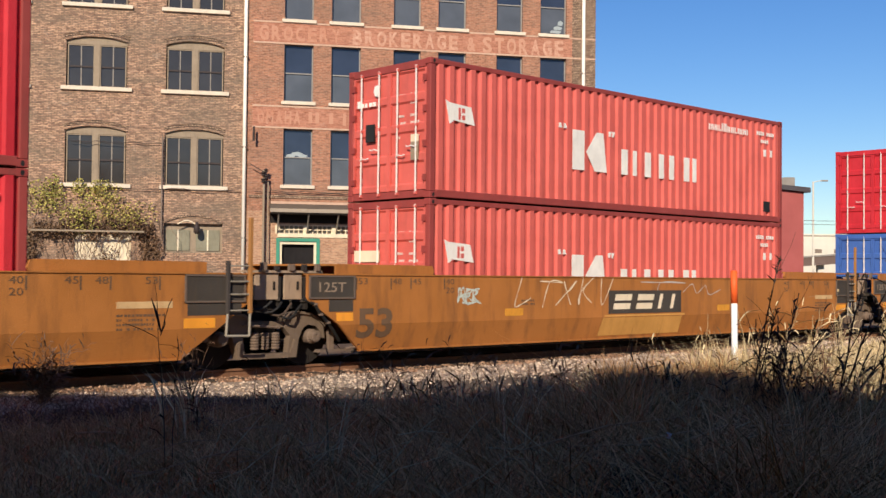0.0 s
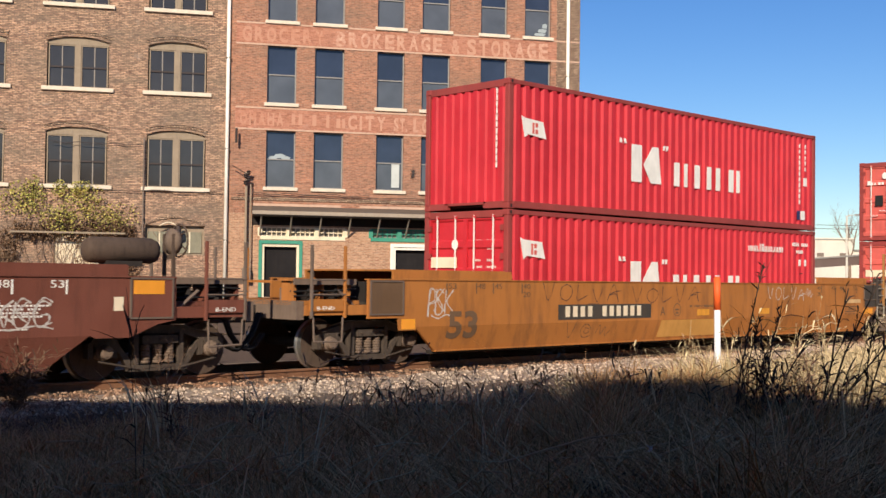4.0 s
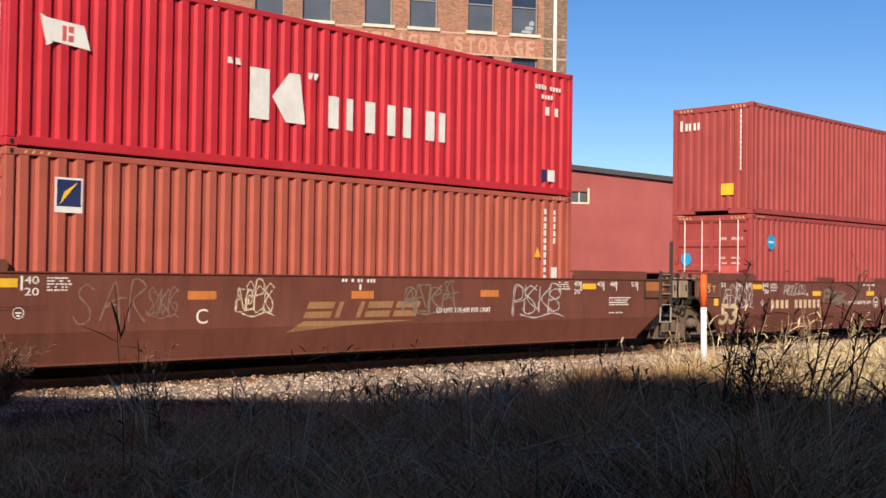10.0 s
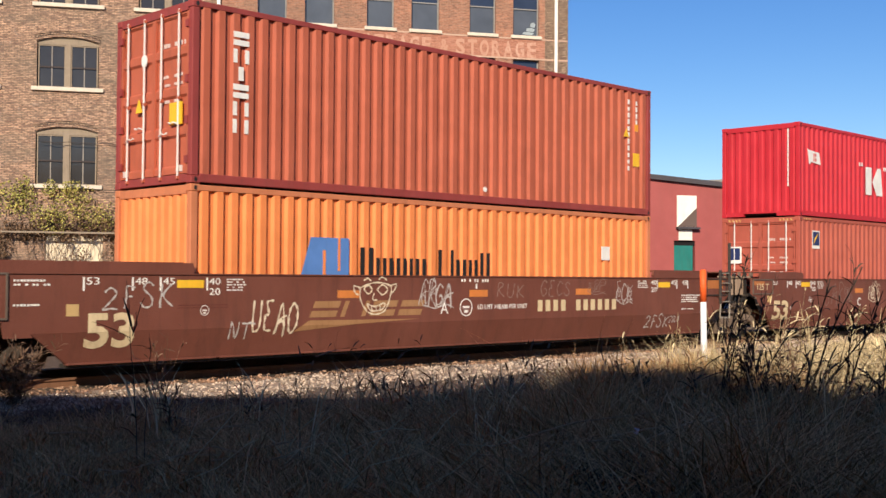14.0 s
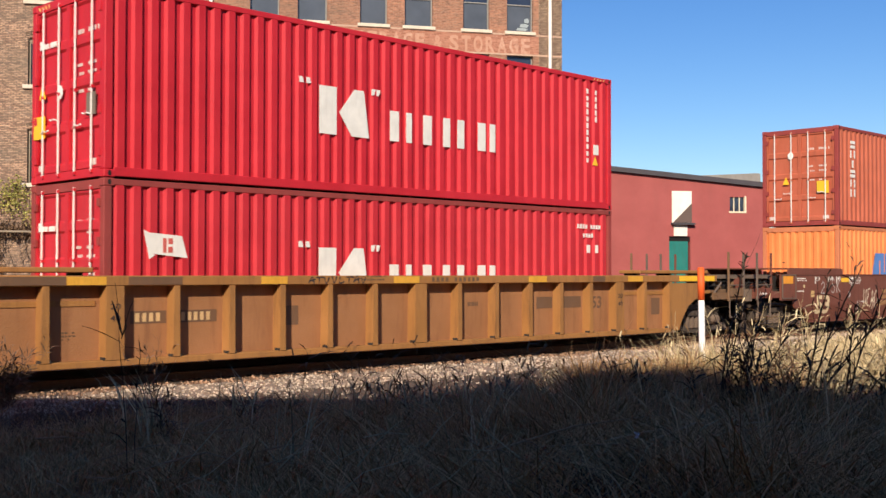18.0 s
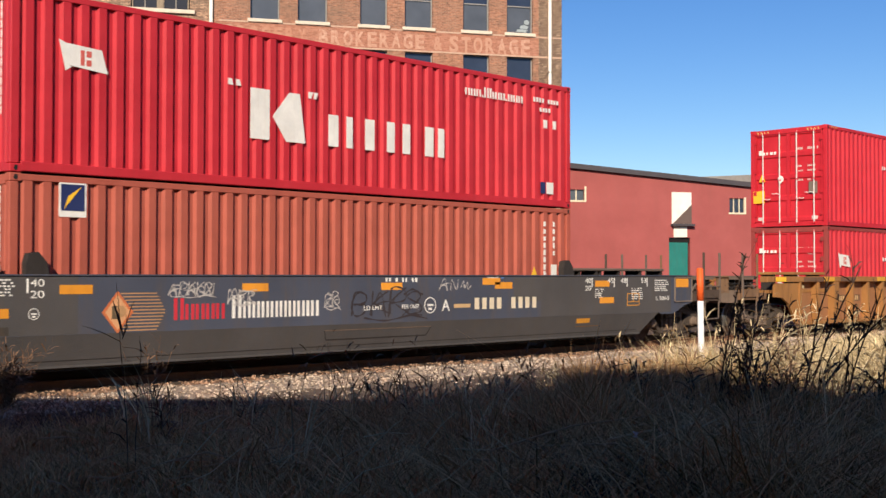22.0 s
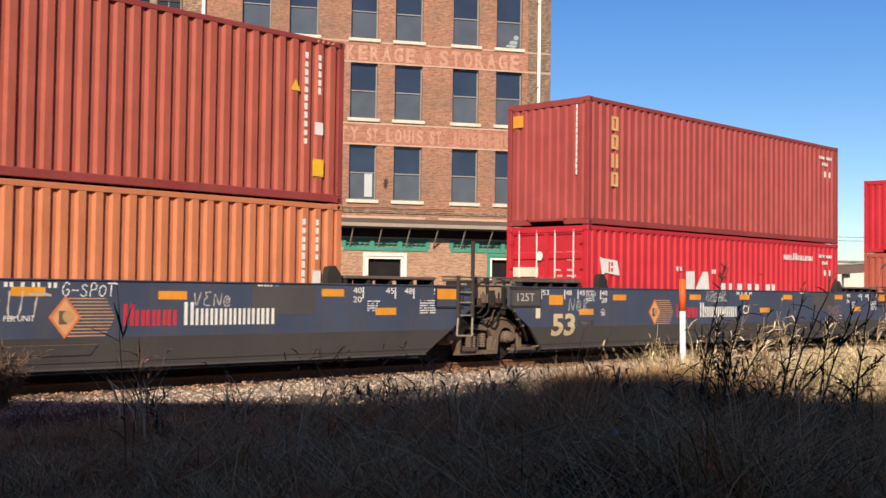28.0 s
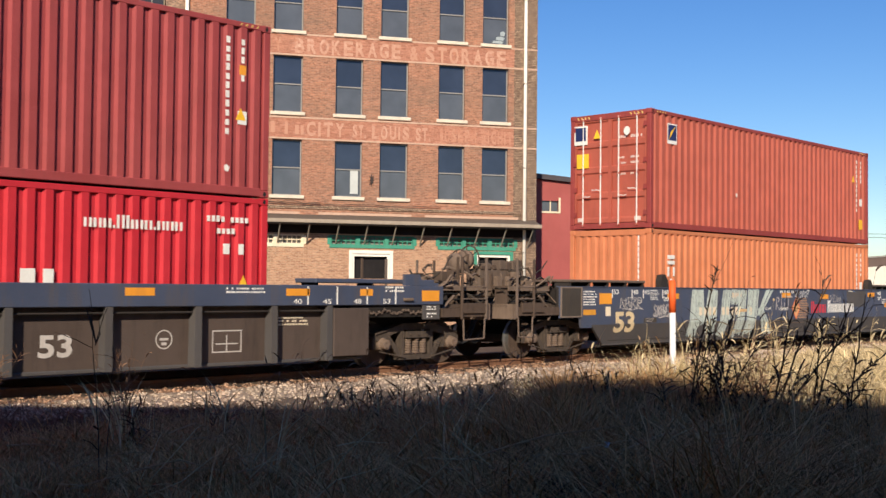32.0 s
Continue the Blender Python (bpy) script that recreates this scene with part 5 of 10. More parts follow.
def cap_mesh():
    bm = bmesh.new()
    lathe(bm, [(-0.22, 0.075), (-0.21, 0.095), (-0.12, 0.105), (-0.10, 0.125), (0.05, 0.125)], 14)
    for k in range(3):
        a = k * 2 * math.pi / 3
        rod(bm, (0.055 * math.cos(a), -0.235, 0.055 * math.sin(a)), (0.055 * math.cos(a), -0.2, 0.055 * math.sin(a)), 0.018, 6)
    return mesh_of("bearing_cap", bm, DUSTY)


SIDE_FRAME_BIG = arched_frame_mesh()
# far-side copies coloured near-black, for the shade behind the truck
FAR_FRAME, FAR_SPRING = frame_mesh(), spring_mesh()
FAR_FRAME.materials[0] = FAR_SPRING.materials[0] = SHADE_BLACK
WHEELSET, WHEELSET_BIG, SIDE_FRAME, SPRING, CAP = wheelset_mesh(False), wheelset_mesh(True), frame_mesh(), spring_mesh(), cap_mesh()
# shared wheels take soot and the joint's shade in one dark colour
WHEELSET_BIG.materials[0] = SHADE_BLACK
MID = 1.219             # middle of the track from the containers' near face
AXLE = 0.415


def truck(car, x, big=False):
    """A two-axle truck under a car: side frames, springs, bearing caps, bolster, wheelsets."""
    r = 0.48 if big else AXLE
    lift = r - AXLE
    for y, sg in ((MID - 1.0, 1), (MID + 1.0, -1)):
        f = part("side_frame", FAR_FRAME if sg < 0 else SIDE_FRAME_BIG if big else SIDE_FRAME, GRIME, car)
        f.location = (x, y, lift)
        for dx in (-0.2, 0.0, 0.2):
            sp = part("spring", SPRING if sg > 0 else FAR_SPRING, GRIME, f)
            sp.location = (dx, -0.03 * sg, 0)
        for dx in (-0.9, 0.9):
            c = part("bearing_cap", CAP, GRIME, f)
            c.location = (dx, 0, AXLE + 0.02)
            if sg < 0:
                c.rotation_euler = (0, 0, math.pi)
    boxed("bolster", car, DARK, (x - 0.2, x + 0.2, MID - 1.0, MID + 1.0, 0.42 + lift, 0.70 + lift))
    bm = bmesh.new()
    for dx in (-0.42, 0.42):
        rod(bm, (x + dx, MID - 0.9, 0.33 + lift), (x + dx, MID + 0.9, 0.33 + lift), 0.05, 8)
    part("brake_beam", bm, DARK, car)
    for dx in (-0.9, 0.9):
        w = part("wheelset", WHEELSET_BIG if big else WHEELSET, GRIME, car)
        w.location = (x + dx, MID, r)
        WHEELS.append((w, x + dx, MID, r, r))


def well_unit(label, s, mat, low_mat, left, right, ahead=19.5):
    """One articulated well of a stack car. left/right: 'joint' (shared truck) or 'end' (own truck and coupler); ahead: way to the next unit."""
    car = empty("well_car", pose(s, FACE_Y, 0), label, "freight car", "cars of the train")
    Y = -0.25
    xl = -2.90 if left == "joint" else -3.75
    xr = ahead - 4.0 if right == "joint" else 16.40 if low_mat is CAR_BLUE_LOW else 16.05
    bl = xl + 1.20 if left == "joint" else -2.06
    slate = low_mat is CAR_BLUE_LOW
    br_ = xr - 1.14 if right == "joint" else xr - 1.95
    # the plates slant away from a shared truck, and step over a car's own
    foot_l = [(xl + 0.66, 0.70), (xl, 1.12)] if left == "joint" else [(-2.66, 0.70), (-2.62, 0.64), (-3.02, 0.64), (-3.06, 0.86), (xl, 0.86)]
    foot_r = [(xr, 1.11), (xr - 0.56, 0.70)] if right == "joint" else [(xr, 0.90), (xr - 0.28, 0.85), (xr - 0.75, 0.66), (xr - 1.27, 0.66), (xr - 1.36, 0.70)]
    zb, zm, zt = 0.24, 0.70, 1.53
    for far in (0, 1):
        def yy(v):
            return v if not far else 2 * MID - v
        bm = bmesh.new()
        # upper plate with its arched cut over the trucks
        out = [(xl, zt), (xr, zt)] + foot_r + foot_l
        slab(bm, out, yy(Y), yy(Y + 0.05))
        part("side_plate", bm, mat, car)
        bm = bmesh.new()
        a = [bm.verts.new(v) for v in ((foot_l[0][0], yy(Y), zm), (foot_r[-1][0], yy(Y), zm), (br_, yy(Y + 0.13), zb), (bl, yy(Y + 0.13), zb))]
        b = [bm.verts.new(v) for v in ((foot_l[0][0], yy(Y + 0.05), zm), (foot_r[-1][0], yy(Y + 0.05), zm), (br_, yy(Y + 0.2), zb), (bl, yy(Y + 0.2), zb))]
        bm.faces.new(a)
        bm.faces.new(b[::-1])
        for i in range(4):
            bm.faces.new((a[i], b[i], b[(i + 1) % 4], a[(i + 1) % 4]))
        part("lower_plate", bm, low_mat, car)
        boxed("top_chord", car, mat, (xl, xr, min(yy(Y - 0.02), yy(Y + 0.12)), max(yy(Y - 0.02), yy(Y + 0.12)), zt, zt + 0.02))
        boxed("bottom_lip", car, low_mat, (bl, br_, min(yy(Y + 0.10), yy(Y + 0.2)), max(yy(Y + 0.10), yy(Y + 0.2)), zb - 0.012, zb + 0.02))
        boxed("bottom_rail", car, DARK, (bl, br_, min(yy(Y + 0.22), yy(Y + 0.36)), max(yy(Y + 0.22), yy(Y + 0.36)), zb - 0.06, zb))
    for k in range(7):
        x = 0.4 + k * 1.9
        boxed("cross_bearer", car, DARK, (x - 0.1, x + 0.1, Y + 0.2, 2 * MID - Y - 0.2, 0.18, 0.34))
    # end bulkheads, decks and the low sloping sheets over them
    for x0, x1, sgn in ((xl + 0.1, -0.12, 1), (LONG + 0.12, xr - 0.1, -1)):
        # deck darkened and near-black plate added, for the shade inside the joint
        boxed("deck", car, CAST, (x0, x1, 0.0, 2 * MID, 1.08, 1.14))
        xe_ = x0 + 0.04 if sgn > 0 else x1 - 0.10
        boxed("end_bulkhead", car, SHADE_BLACK, (xe_, xe_ + 0.06, 0.02, 2 * MID - 0.02, 0.96, 1.50))
        boxed("centre_sill", car, DARK, (x0 - 0.6, x1 + 0.6, MID - 0.35, MID + 0.35, 0.70, 1.08))
        xa, xb = (x0 + 0.6, x1) if sgn > 0 else (x0, x1 - 0.6)
        if slate:
            for ya in (0.05, 2 * MID - 0.6):
                bm = bmesh.new()
                soft_box(bm, xa, xb, ya, ya + 0.55, 1.64, 1.70, 0.012)
                top = part("walkway", bm, BAR_GREY, car)
                for k in range(5):
                    xx = xa + 0.06 + k * (xb - xa - 0.12) / 4
                    boxed("stay", top, DARK, (xx - 0.03, xx + 0.03, ya + 0.03, ya + 0.45, 1.14, 1.64))
            # hook-shaped box latch at the well's end
            xe = 0.32 if sgn > 0 else LONG - 0.32
            bm = bmesh.new()
            slab(bm, [(xe - 0.16, 1.53), (xe + 0.18, 1.53), (xe + 0.14, 1.72), (xe + 0.02, 1.86), (xe - 0.12, 1.84), (xe - 0.16, 1.70)], -0.2, -0.05)
            part("latch", bm, DARK, car)
        else:
            for ya in (-0.10, 2 * MID + 0.04):
                bm = bmesh.new()
                pts = [(xa, 1.53), (xb + 0.08 * sgn * 0 + 0.12, 1.53), (xb + 0.16, 1.60), (xb + 0.12, 1.71), (xa, 1.71)]
                if sgn < 0:
                    pts = [(x0 + x1 - px, pz) for px, pz in pts]
                    pts = [(px - (x0 + x1 - xa - xb), pz) for px, pz in pts][::-1]
                slab(bm, pts, ya, ya + 0.06)
                part("end_fascia", bm, mat, car)
            boxed("walkway", car, mat, (xa, xb, -0.04, 2 * MID + 0.04, 1.69, 1.72))
        for k in range(4):
            xx = xa + 0.3 + k * (xb - xa - 0.6) / 3
            boxed("floor_beam", car, DARK, (xx - 0.05, xx + 0.05, -0.2, 2 * MID + 0.2, 0.98, 1.08))
    truck(car, -3.42 if left == "joint" else -3.4, left == "joint")
    if right == "end":
        truck(car, 16.12 if slate else 16.0)
    ROLLING.append((car, s, FACE_Y, 0.0))
    return car


def side_sign(car, x0, x1, z0, z1, mat, name="sign_panel", lift=0.004, label="", y=-0.25):
    bm = bmesh.new()
    box(bm, x0, x1, y - lift, y, z0, z1)
    return part(name, bm, mat, car, label)


def ribbed_car(label, s, mat, panel_mat, sill_mat, x0, x1, ribs, trucks, sill_z=1.34, posts=()):
    """A well car with a deep top sill, recessed side sheets and upright ribs."""
    car = empty("ribbed_well_car", pose(s, FACE_Y, 0), label, "freight car", "cars of the train")
    Y = -0.25
    for far in (0, 1):
        def span(a, b):
            return (a, b) if not far else (2 * MID - b, 2 * MID - a)
        boxed("side_sheet", car, panel_mat, (x0 + 1.9, x1 - 1.9, *span(Y + (0.215 if posts else 0.20), Y + (0.24 if posts else 0.23)), 0.24, max(1.34, sill_z)))
        bm = bmesh.new()
        soft_box(bm, x0, x1, *span(Y, Y + 0.22), sill_z, 1.52, 0.012)
        part("top_sill", bm, sill_mat, car)
        bm = bmesh.new()
        if sill_z > 1.3:
            soft_box(bm, x0 + 1.9, x1 - 1.9, *span(Y + 0.02, Y + 0.24), 0.20, 0.30, 0.012)
        else:
            soft_box(bm, x0 + 1.9, x1 - 1.9, *span(Y + 0.17, Y + 0.24), 0.20, 0.26, 0.012)
        part("bottom_sill", bm, mat, car)
        if sill_z < 1.3 and not far:
            bm = bmesh.new()
            rod(bm, (x0 + 2.0, Y + 0.1, 1.08), (x1 - 2.4, Y + 0.1, 1.08), 0.018, 6)
            part("brake_pipe", bm, DARK, car)
        for x in (*ribs, *posts):
            bm = bmesh.new()
            ya, yb = span(Y + 0.01, Y + (0.22 if posts else 0.21))
            wide = 0.15 if x in posts else 0.058 if posts else 0.065
            slab(bm, [(x - wide, 0.30 if posts else 0.22), (x + wide, 0.30 if posts else 0.22), (x + wide - 0.01, sill_z if posts else 1.34), (x - wide + 0.01, sill_z if posts else 1.34)], ya, yb)
            rib = part("rib", bm, mat, car)
            if posts and not far:
                boxed("foot", rib, DARK, (x - wide - 0.03, x + wide + 0.03, Y + 0.015, Y + 0.12, 0.30, 0.34))
    for xa, xb in ((x0, -0.15), (LONG + 0.15, x1)):
        boxed("deck", car, mat, (xa, xb, -0.05, 2 * MID + 0.05, 1.08, 1.16))
        boxed("centre_sill", car, DARK, (xa - 0.9, xb + 0.4, MID - 0.35, MID + 0.35, 0.70, 1.08))
        bm = bmesh.new()
        soft_box(bm, xa + 0.9, xb, 0.0, 0.6, 1.56, 1.64, 0.015)
        top = part("walkway", bm, sill_mat, car)
        for xx in (xa + 1.0, (xa + xb) / 2 + 0.4, xb - 0.15):
            boxed("stay", top, DARK, (xx - 0.03, xx + 0.03, 0.1, 0.5, 1.16, 1.56))
    for x in trucks:
        truck(car, x)
    ROLLING.append((car, s, FACE_Y, 0.0))
    return car


# ---- the cars and their loads, from the head of the train back ----
def load(s, upper, lower):
    """Two boxes in a well; each: (label, height, paint, end)."""
    a = container(lower[0], s, FLOOR, lower[1], lower[2], lower[3], post_mat=lower[4] if len(lower) > 4 else None)
    b = container(upper[0], s, FLOOR + lower[1] + 0.012, upper[1], upper[2], upper[3], post_mat=upper[4] if len(upper) > 4 else None)
    return b, a


S_A0, S_A1, S_A2, S_B1, S_B2, S_B3 = 33.34, 13.84, -5.82, -29.36, -48.83, -67.93
S_C, S_D1, S_D2, S_D3, S_E = -90.84, -114.52, -133.80, -153.12, -176.63

load(S_A0, ("bright red shipping container with white door marks", LOW, RED, "doors"), ("dark blue shipping container with white door marks", LOW, BLUE, "doors"))
A1U, A1L = load(S_A1, ("faded red shipping container with large white emblem", LOW, RED_FADED, "doors", POST_MAROON), ("faded red shipping container sunk in the yellow car", LOW, RED_FADED, "doors", POST_MAROON))
A2U, A2L = load(S_A2, ("red shipping container with white emblem and blank end", LOW, RED, "blank", POST_MAROON), ("red shipping container low in the well, doors at the end", LOW, RED, "doors", POST_MAROON))
B1U, B1L = load(S_B1, ("maroon shipping container with a small white mark on its end", HIGH, MAROON, "blank"), ("maroon shipping container with a round blue sticker", HIGH, MAROON, "doors"))
B2U, B2L = load(S_B2, ("bright red shipping container with white emblem and flag", LOW, RED, "blank"), ("oxide brown shipping container with a navy sticker", HIGH, BROWN, "doors"))
B3U, B3L = load(S_B3, ("rust brown shipping container with white upright letter blocks", HIGH, RUST, "doors", POST_MAROON), ("bright orange shipping container with black and blue marks", LOW, ORANGE, "blank", TAN))
CU, CL = load(S_C, ("clean bright red shipping container with white emblem", HIGH, RED_DEEP, "doors"), ("red shipping container with white flag, low in the ribbed car", LOW, RED, "doors", POST_MAROON))
D1U, D1L = load(S_D1, ("red shipping container with white emblem on the slate car", LOW, RED, "blank"), ("oxide brown shipping container with a navy sticker, blank end", LOW, BROWN, "blank"))
D2U, D2L = load(S_D2, ("brown shipping container with yellow upright letter blocks", HIGH, MAROON, "blank", POST_MAROON), ("bright red shipping container with white flag and emblem", LOW, RED, "doors"))
D3U, D3L = load(S_D3, ("rust brown shipping container with a navy sticker by the doors", HIGH, BROWN, "doors", POST_MAROON), ("faded orange shipping container low in the slate car", LOW, TAN, "blank"))
EU, EL = load(S_E, ("dark carmine shipping container with upright white codes", HIGH, WINE, "blank"), ("bright red shipping container with a white line of writing", LOW, RED, "doors"))

A0 = well_unit("yellow-brown articulated well car at the joint", S_A0, CAR_YELLOW, CAR_YELLOW, "joint", "joint")
A1 = well_unit("yellow-brown articulated well car with a black sign panel", S_A1, CAR_YELLOW, CAR_YELLOW, "joint", "joint", S_A0 - S_A1)
A2 = well_unit("yellow-brown articulated well car with dark scrawled lines", S_A2, CAR_YELLOW, CAR_YELLOW, "end", "joint", S_A1 - S_A2)
B1 = well_unit("oxide brown articulated well car with gold emblem, brake end", S_B1, CAR_BROWN, CAR_BROWN, "joint", "end")
B2 = well_unit("oxide brown articulated well car, middle unit", S_B2, CAR_BROWN, CAR_BROWN, "joint", "joint", S_B1 - S_B2)
B3 = well_unit("oxide brown articulated well car with sprayed face", S_B3, CAR_BROWN, CAR_BROWN, "end", "joint", S_B2 - S_B3)
C = ribbed_car("ochre ribbed well car with worn yellow sill", S_C, CAR_OCHRE, OCHRE_RUST, CAR_OCHRE, -3.77, 16.07, [-2.0, -0.98, 1.09, 2.08, 3.06, 4.05, 5.06, 7.17, 8.2, 9.2, 10.17, 11.16, 13.12, 14.12], (-3.4, 15.6), 1.37, (0.07, 6.16, 12.17))
D1 = well_unit("slate blue articulated well car with diamond emblem", S_D1, CAR_GREY, CAR_BLUE_LOW, "joint", "end")
D2 = well_unit("slate blue articulated well car, middle unit", S_D2, CAR_BLUE, CAR_BLUE_LOW, "joint", "joint", S_D1 - S_D2)
D3 = well_unit("slate blue articulated well car with huge pale graffiti", S_D3, CAR_BLUE, CAR_BLUE_LOW, "end", "joint", S_D2 - S_D3)
E = ribbed_car("slate blue ribbed well car with dusty panels", S_E, CAR_BLUE_LOW, PANEL_DUST, CAR_BLUE, -4.0, 16.17, [7.64, 9.16, 10.7, 12.18, 13.37, 6.1, 4.6, 3.1, 1.6, 0.1, -1.4], (-3.5, 15.85), 1.17)

SY = -0.25

# ---- markings on the boxes ----
for c_ in (A1U, A2U, B2U, D1U, A1L, A2L, CL, D2L, EL):
    ship_mark(c_, 0.80)
ship_mark(CU, 0.99)
flag_mark(A1U, 0.38, 1.40)
flag_mark(A1L, 0.38, 1.40)
flag_mark(A2U, 0.36, 1.44)
flag_mark(A2L, 0.36, 1.60)
flag_mark(B2U, 0.45, 1.45)
flag_mark(CL, 0.65, 1.40)
flag_mark(D1U, 0.70, 1.50)
flag_mark(D2L, 0.45, 1.45)
web_mark(A2L, 8.82, 1.98)
web_mark(A1U, 8.9, 2.10)
web_mark(D1U, 8.97, 2.08)
web_mark(D2L, 8.9, 2.05)
web_mark(EL, 8.85, 1.98)
for c_, h_, up_ in ((A1U, LOW, 0), (A1L, LOW, 0), (A2U, LOW, 1), (A2L, LOW, 0), (B1U, HIGH, 1), (B1L, HIGH, 1), (B2U, LOW, 0), (B2L, HIGH, 1), (B3U, HIGH, 1), (CU, HIGH, 1), (CL, LOW, 0), (D1U, LOW, 0), (D1L, LOW, 1), (D2U, HIGH, 0), (D2L, LOW, 0), (D3U, HIGH, 1), (D3L, LOW, 1), (EU, HIGH, 1), (EL, LOW, 0)):
    code_marks(c_, h_, h_ * 7, upright=bool(up_))
for c_, h_, k_ in ((A1U, LOW, "doors"), (A1L, LOW, "doors"), (A2L, LOW, "doors"), (B1L, HIGH, "doors"), (B2L, HIGH, "doors"), (B3U, HIGH, "doors"), (CU, HIGH, "doors"), (CL, LOW, "doors"), (D2L, LOW, "doors"), (D3U, HIGH, "doors"), (A2U, LOW, "blank"), (B1U, HIGH, "blank"), (B2U, LOW, "blank"), (D1U, LOW, "blank"), (D1L, LOW, "blank"), (D2U, HIGH, "blank"), (D3L, LOW, "blank")):
    end_marks(c_, h_, round(h_ * 10) + len(c_.name), k_)
for c_ in (A2U, B2U, D1U):
    plate(c_, 11.20, 0.27, 0.16, 0.24, NAVY)
    plate(c_, 11.39, 0.27, 0.22, 0.24, WHITE)
plate(A1U, 11.3, 0.25, 0.3, 0.26, BLACK)
# yellow height-warning plates and triangles
for c_, z_ in ((B1U, 0.85), (D3U, 0.45), (B2L, 0.7), (B3U, 1.1)):
    plate(c_, 11.15 if c_ is B1U else 11.5, z_, 0.45 if c_ is B1U else 0.24, 0.2 if c_ is B1U else 0.3, YELLOW, label="yellow plate")
for c_, x_, z_ in ((B1U, 11.65, 0.85), (B2L, 11.0, 1.6), (B3U, 11.15, 1.75), (CU, 11.5, 0.95), (D1L, 10.9, 1.15), (D3U, 11.0, 1.9), (EU, 11.5, 1.25), (EL, 11.6, 1.1)):
    triangle(c_, x_, z_, 0.2)
for c_, z_ in ((B1U, 1.6), (B1L, 1.3), (EU, 2.0), (D1L, 0.62), (B3U, 1.9)):
    plate(c_, 11.56, z_, 0.13, 0.16, AMBER)
end_plate(B1U, 0.55, 0.50, 0.36, 0.30, YELLOW)
end_plate(D2U, 1.95, HIGH - 0.55, 0.3, 0.28, AMBER)
for c_, y_, z_ in ((B3U, 0.30, 0.95), (CU, 1.98, 0.72), (D3U, 1.86, 1.55), (B2L, 1.75, 0.85)):
    end_plate(c_, y_, z_, 0.36, 0.36, YELLOW)
for c_, y_, z_ in ((B3U, 1.55, 1.25), (CU, 1.95, 1.35), (D3U, 1.5, HIGH - 0.62)):
    bm = bmesh.new()
    slab(bm, [(y_, z_), (y_ + 0.2, z_), (y_ + 0.1, z_ + 0.22)], 0, 0.02)
    bmesh.ops.transform(bm, matrix=Matrix.Translation((0.012, 0, 0)) @ Matrix.Rotation(radians(90), 4, "Z"), verts=bm.verts)
    part("warning_triangle", bm, YELLOW, c_)
for c_, y_, z_ in ((A1U, 1.62, 1.15), (CU, 0.30, 0.95)):
    end_plate(c_, y_, z_, 0.26, 0.34, BLACK if c_ is A1U else FRAME_GREY, "vent")
end_plate(A1U, 0.34, 0.72, 0.2, 0.34, FRAME_TAN, "label_board")
end_plate(A1U, 0.34, 1.06, 0.2, 0.14, CREAM, "label_board")
for c_, y_, z_ in ((A1U, 1.56, 2.13), (CU, 1.45, 1.4), (B3U, 1.5, 2.1), (CL, 1.5, 0.9), (D2L, 1.4, 1.9), (D3U, 0.7, 2.4), (A2L, 1.5, 1.9)):
    bm = bmesh.new()
    slab(bm, [(y_ + 0.09 * math.cos(k * math.pi / 6), z_ + 0.11 * math.sin(k * math.pi / 6)) for k in range(12)], 0, 0.012)
    bmesh.ops.transform(bm, matrix=Matrix.Translation((0.014, 0, 0)) @ Matrix.Rotation(radians(90), 4, "Z"), verts=bm.verts)
    part("round_mark", bm, WHITE, c_)
# white line of blocks over the doors of the red boxes, and pale label boards
for c_, h_ in ((A1U, LOW), (CU, HIGH), (CL, LOW)):
    bm = bmesh.new()
    for i, (w_, hh) in enumerate(((0.11, 0.14), (0.07, 0.08), (0.04, 0.08), (0.08, 0.08), (0.07, 0.08))):
        y_ = 2.20 - 0.05 - i * 0.12
        box(bm, 0.0, 0.024, y_ - w_, y_, h_ - 0.75, h_ - 0.75 + hh)
    part("line_of_writing", bm, WHITE, c_)["kind"] = "stuff"
for c_ in (A1L, A2L, D2L):
    end_plate(c_, 1.45, 1.42, 0.75, 0.22, CREAM, "label_board")
end_plate(B1L, 0.40, 1.05, 0.5, 0.5, RED_FADED, "label_board")
# sticker with a leaf of yellow on navy
for c_, z_ in ((B2L, 2.02), (D3U, 2.10), (D1L, 2.0)):
    plate(c_, 0.72, z_, 0.42, 0.5, WHITE, 0.006, "sticker")
    plate(c_, 0.75, z_ + 0.09, 0.36, 0.38, NAVY, 0.001, "sticker_field")
    bm = bmesh.new()
    slab(bm, [(0.80, z_ + 0.12), (0.86, z_ + 0.30), (1.06, z_ + 0.44), (0.98, z_ + 0.34), (0.88, z_ + 0.22)], -0.008, -0.004)
    part("sticker_leaf", bm, YELLOW, c_)
for c_, y_, z_ in ((B2L, 1.80, 1.6), (D3U, 1.9, HIGH - 0.75)):
    end_plate(c_, y_, z_, 0.40, 0.48, WHITE, "sticker")
    boxed("sticker_field", c_, NAVY, (-0.012, -0.006, y_ + 0.04, y_ + 0.36, z_ + 0.1, z_ + 0.44))
disc(B1L, 0.99, 2.19, 0.20, SKYBLUE)
bars(B1L, script_bars(0.86, 2.16, 0.26, 0.06, 4, 2), -0.002, WHITE, "sticker_writing")
bm = bmesh.new()
slab(bm, [(1.98 + 0.16 * math.cos(k * math.pi / 8), 1.72 + 0.18 * math.sin(k * math.pi / 8)) for k in range(16)], 0, 0.012)
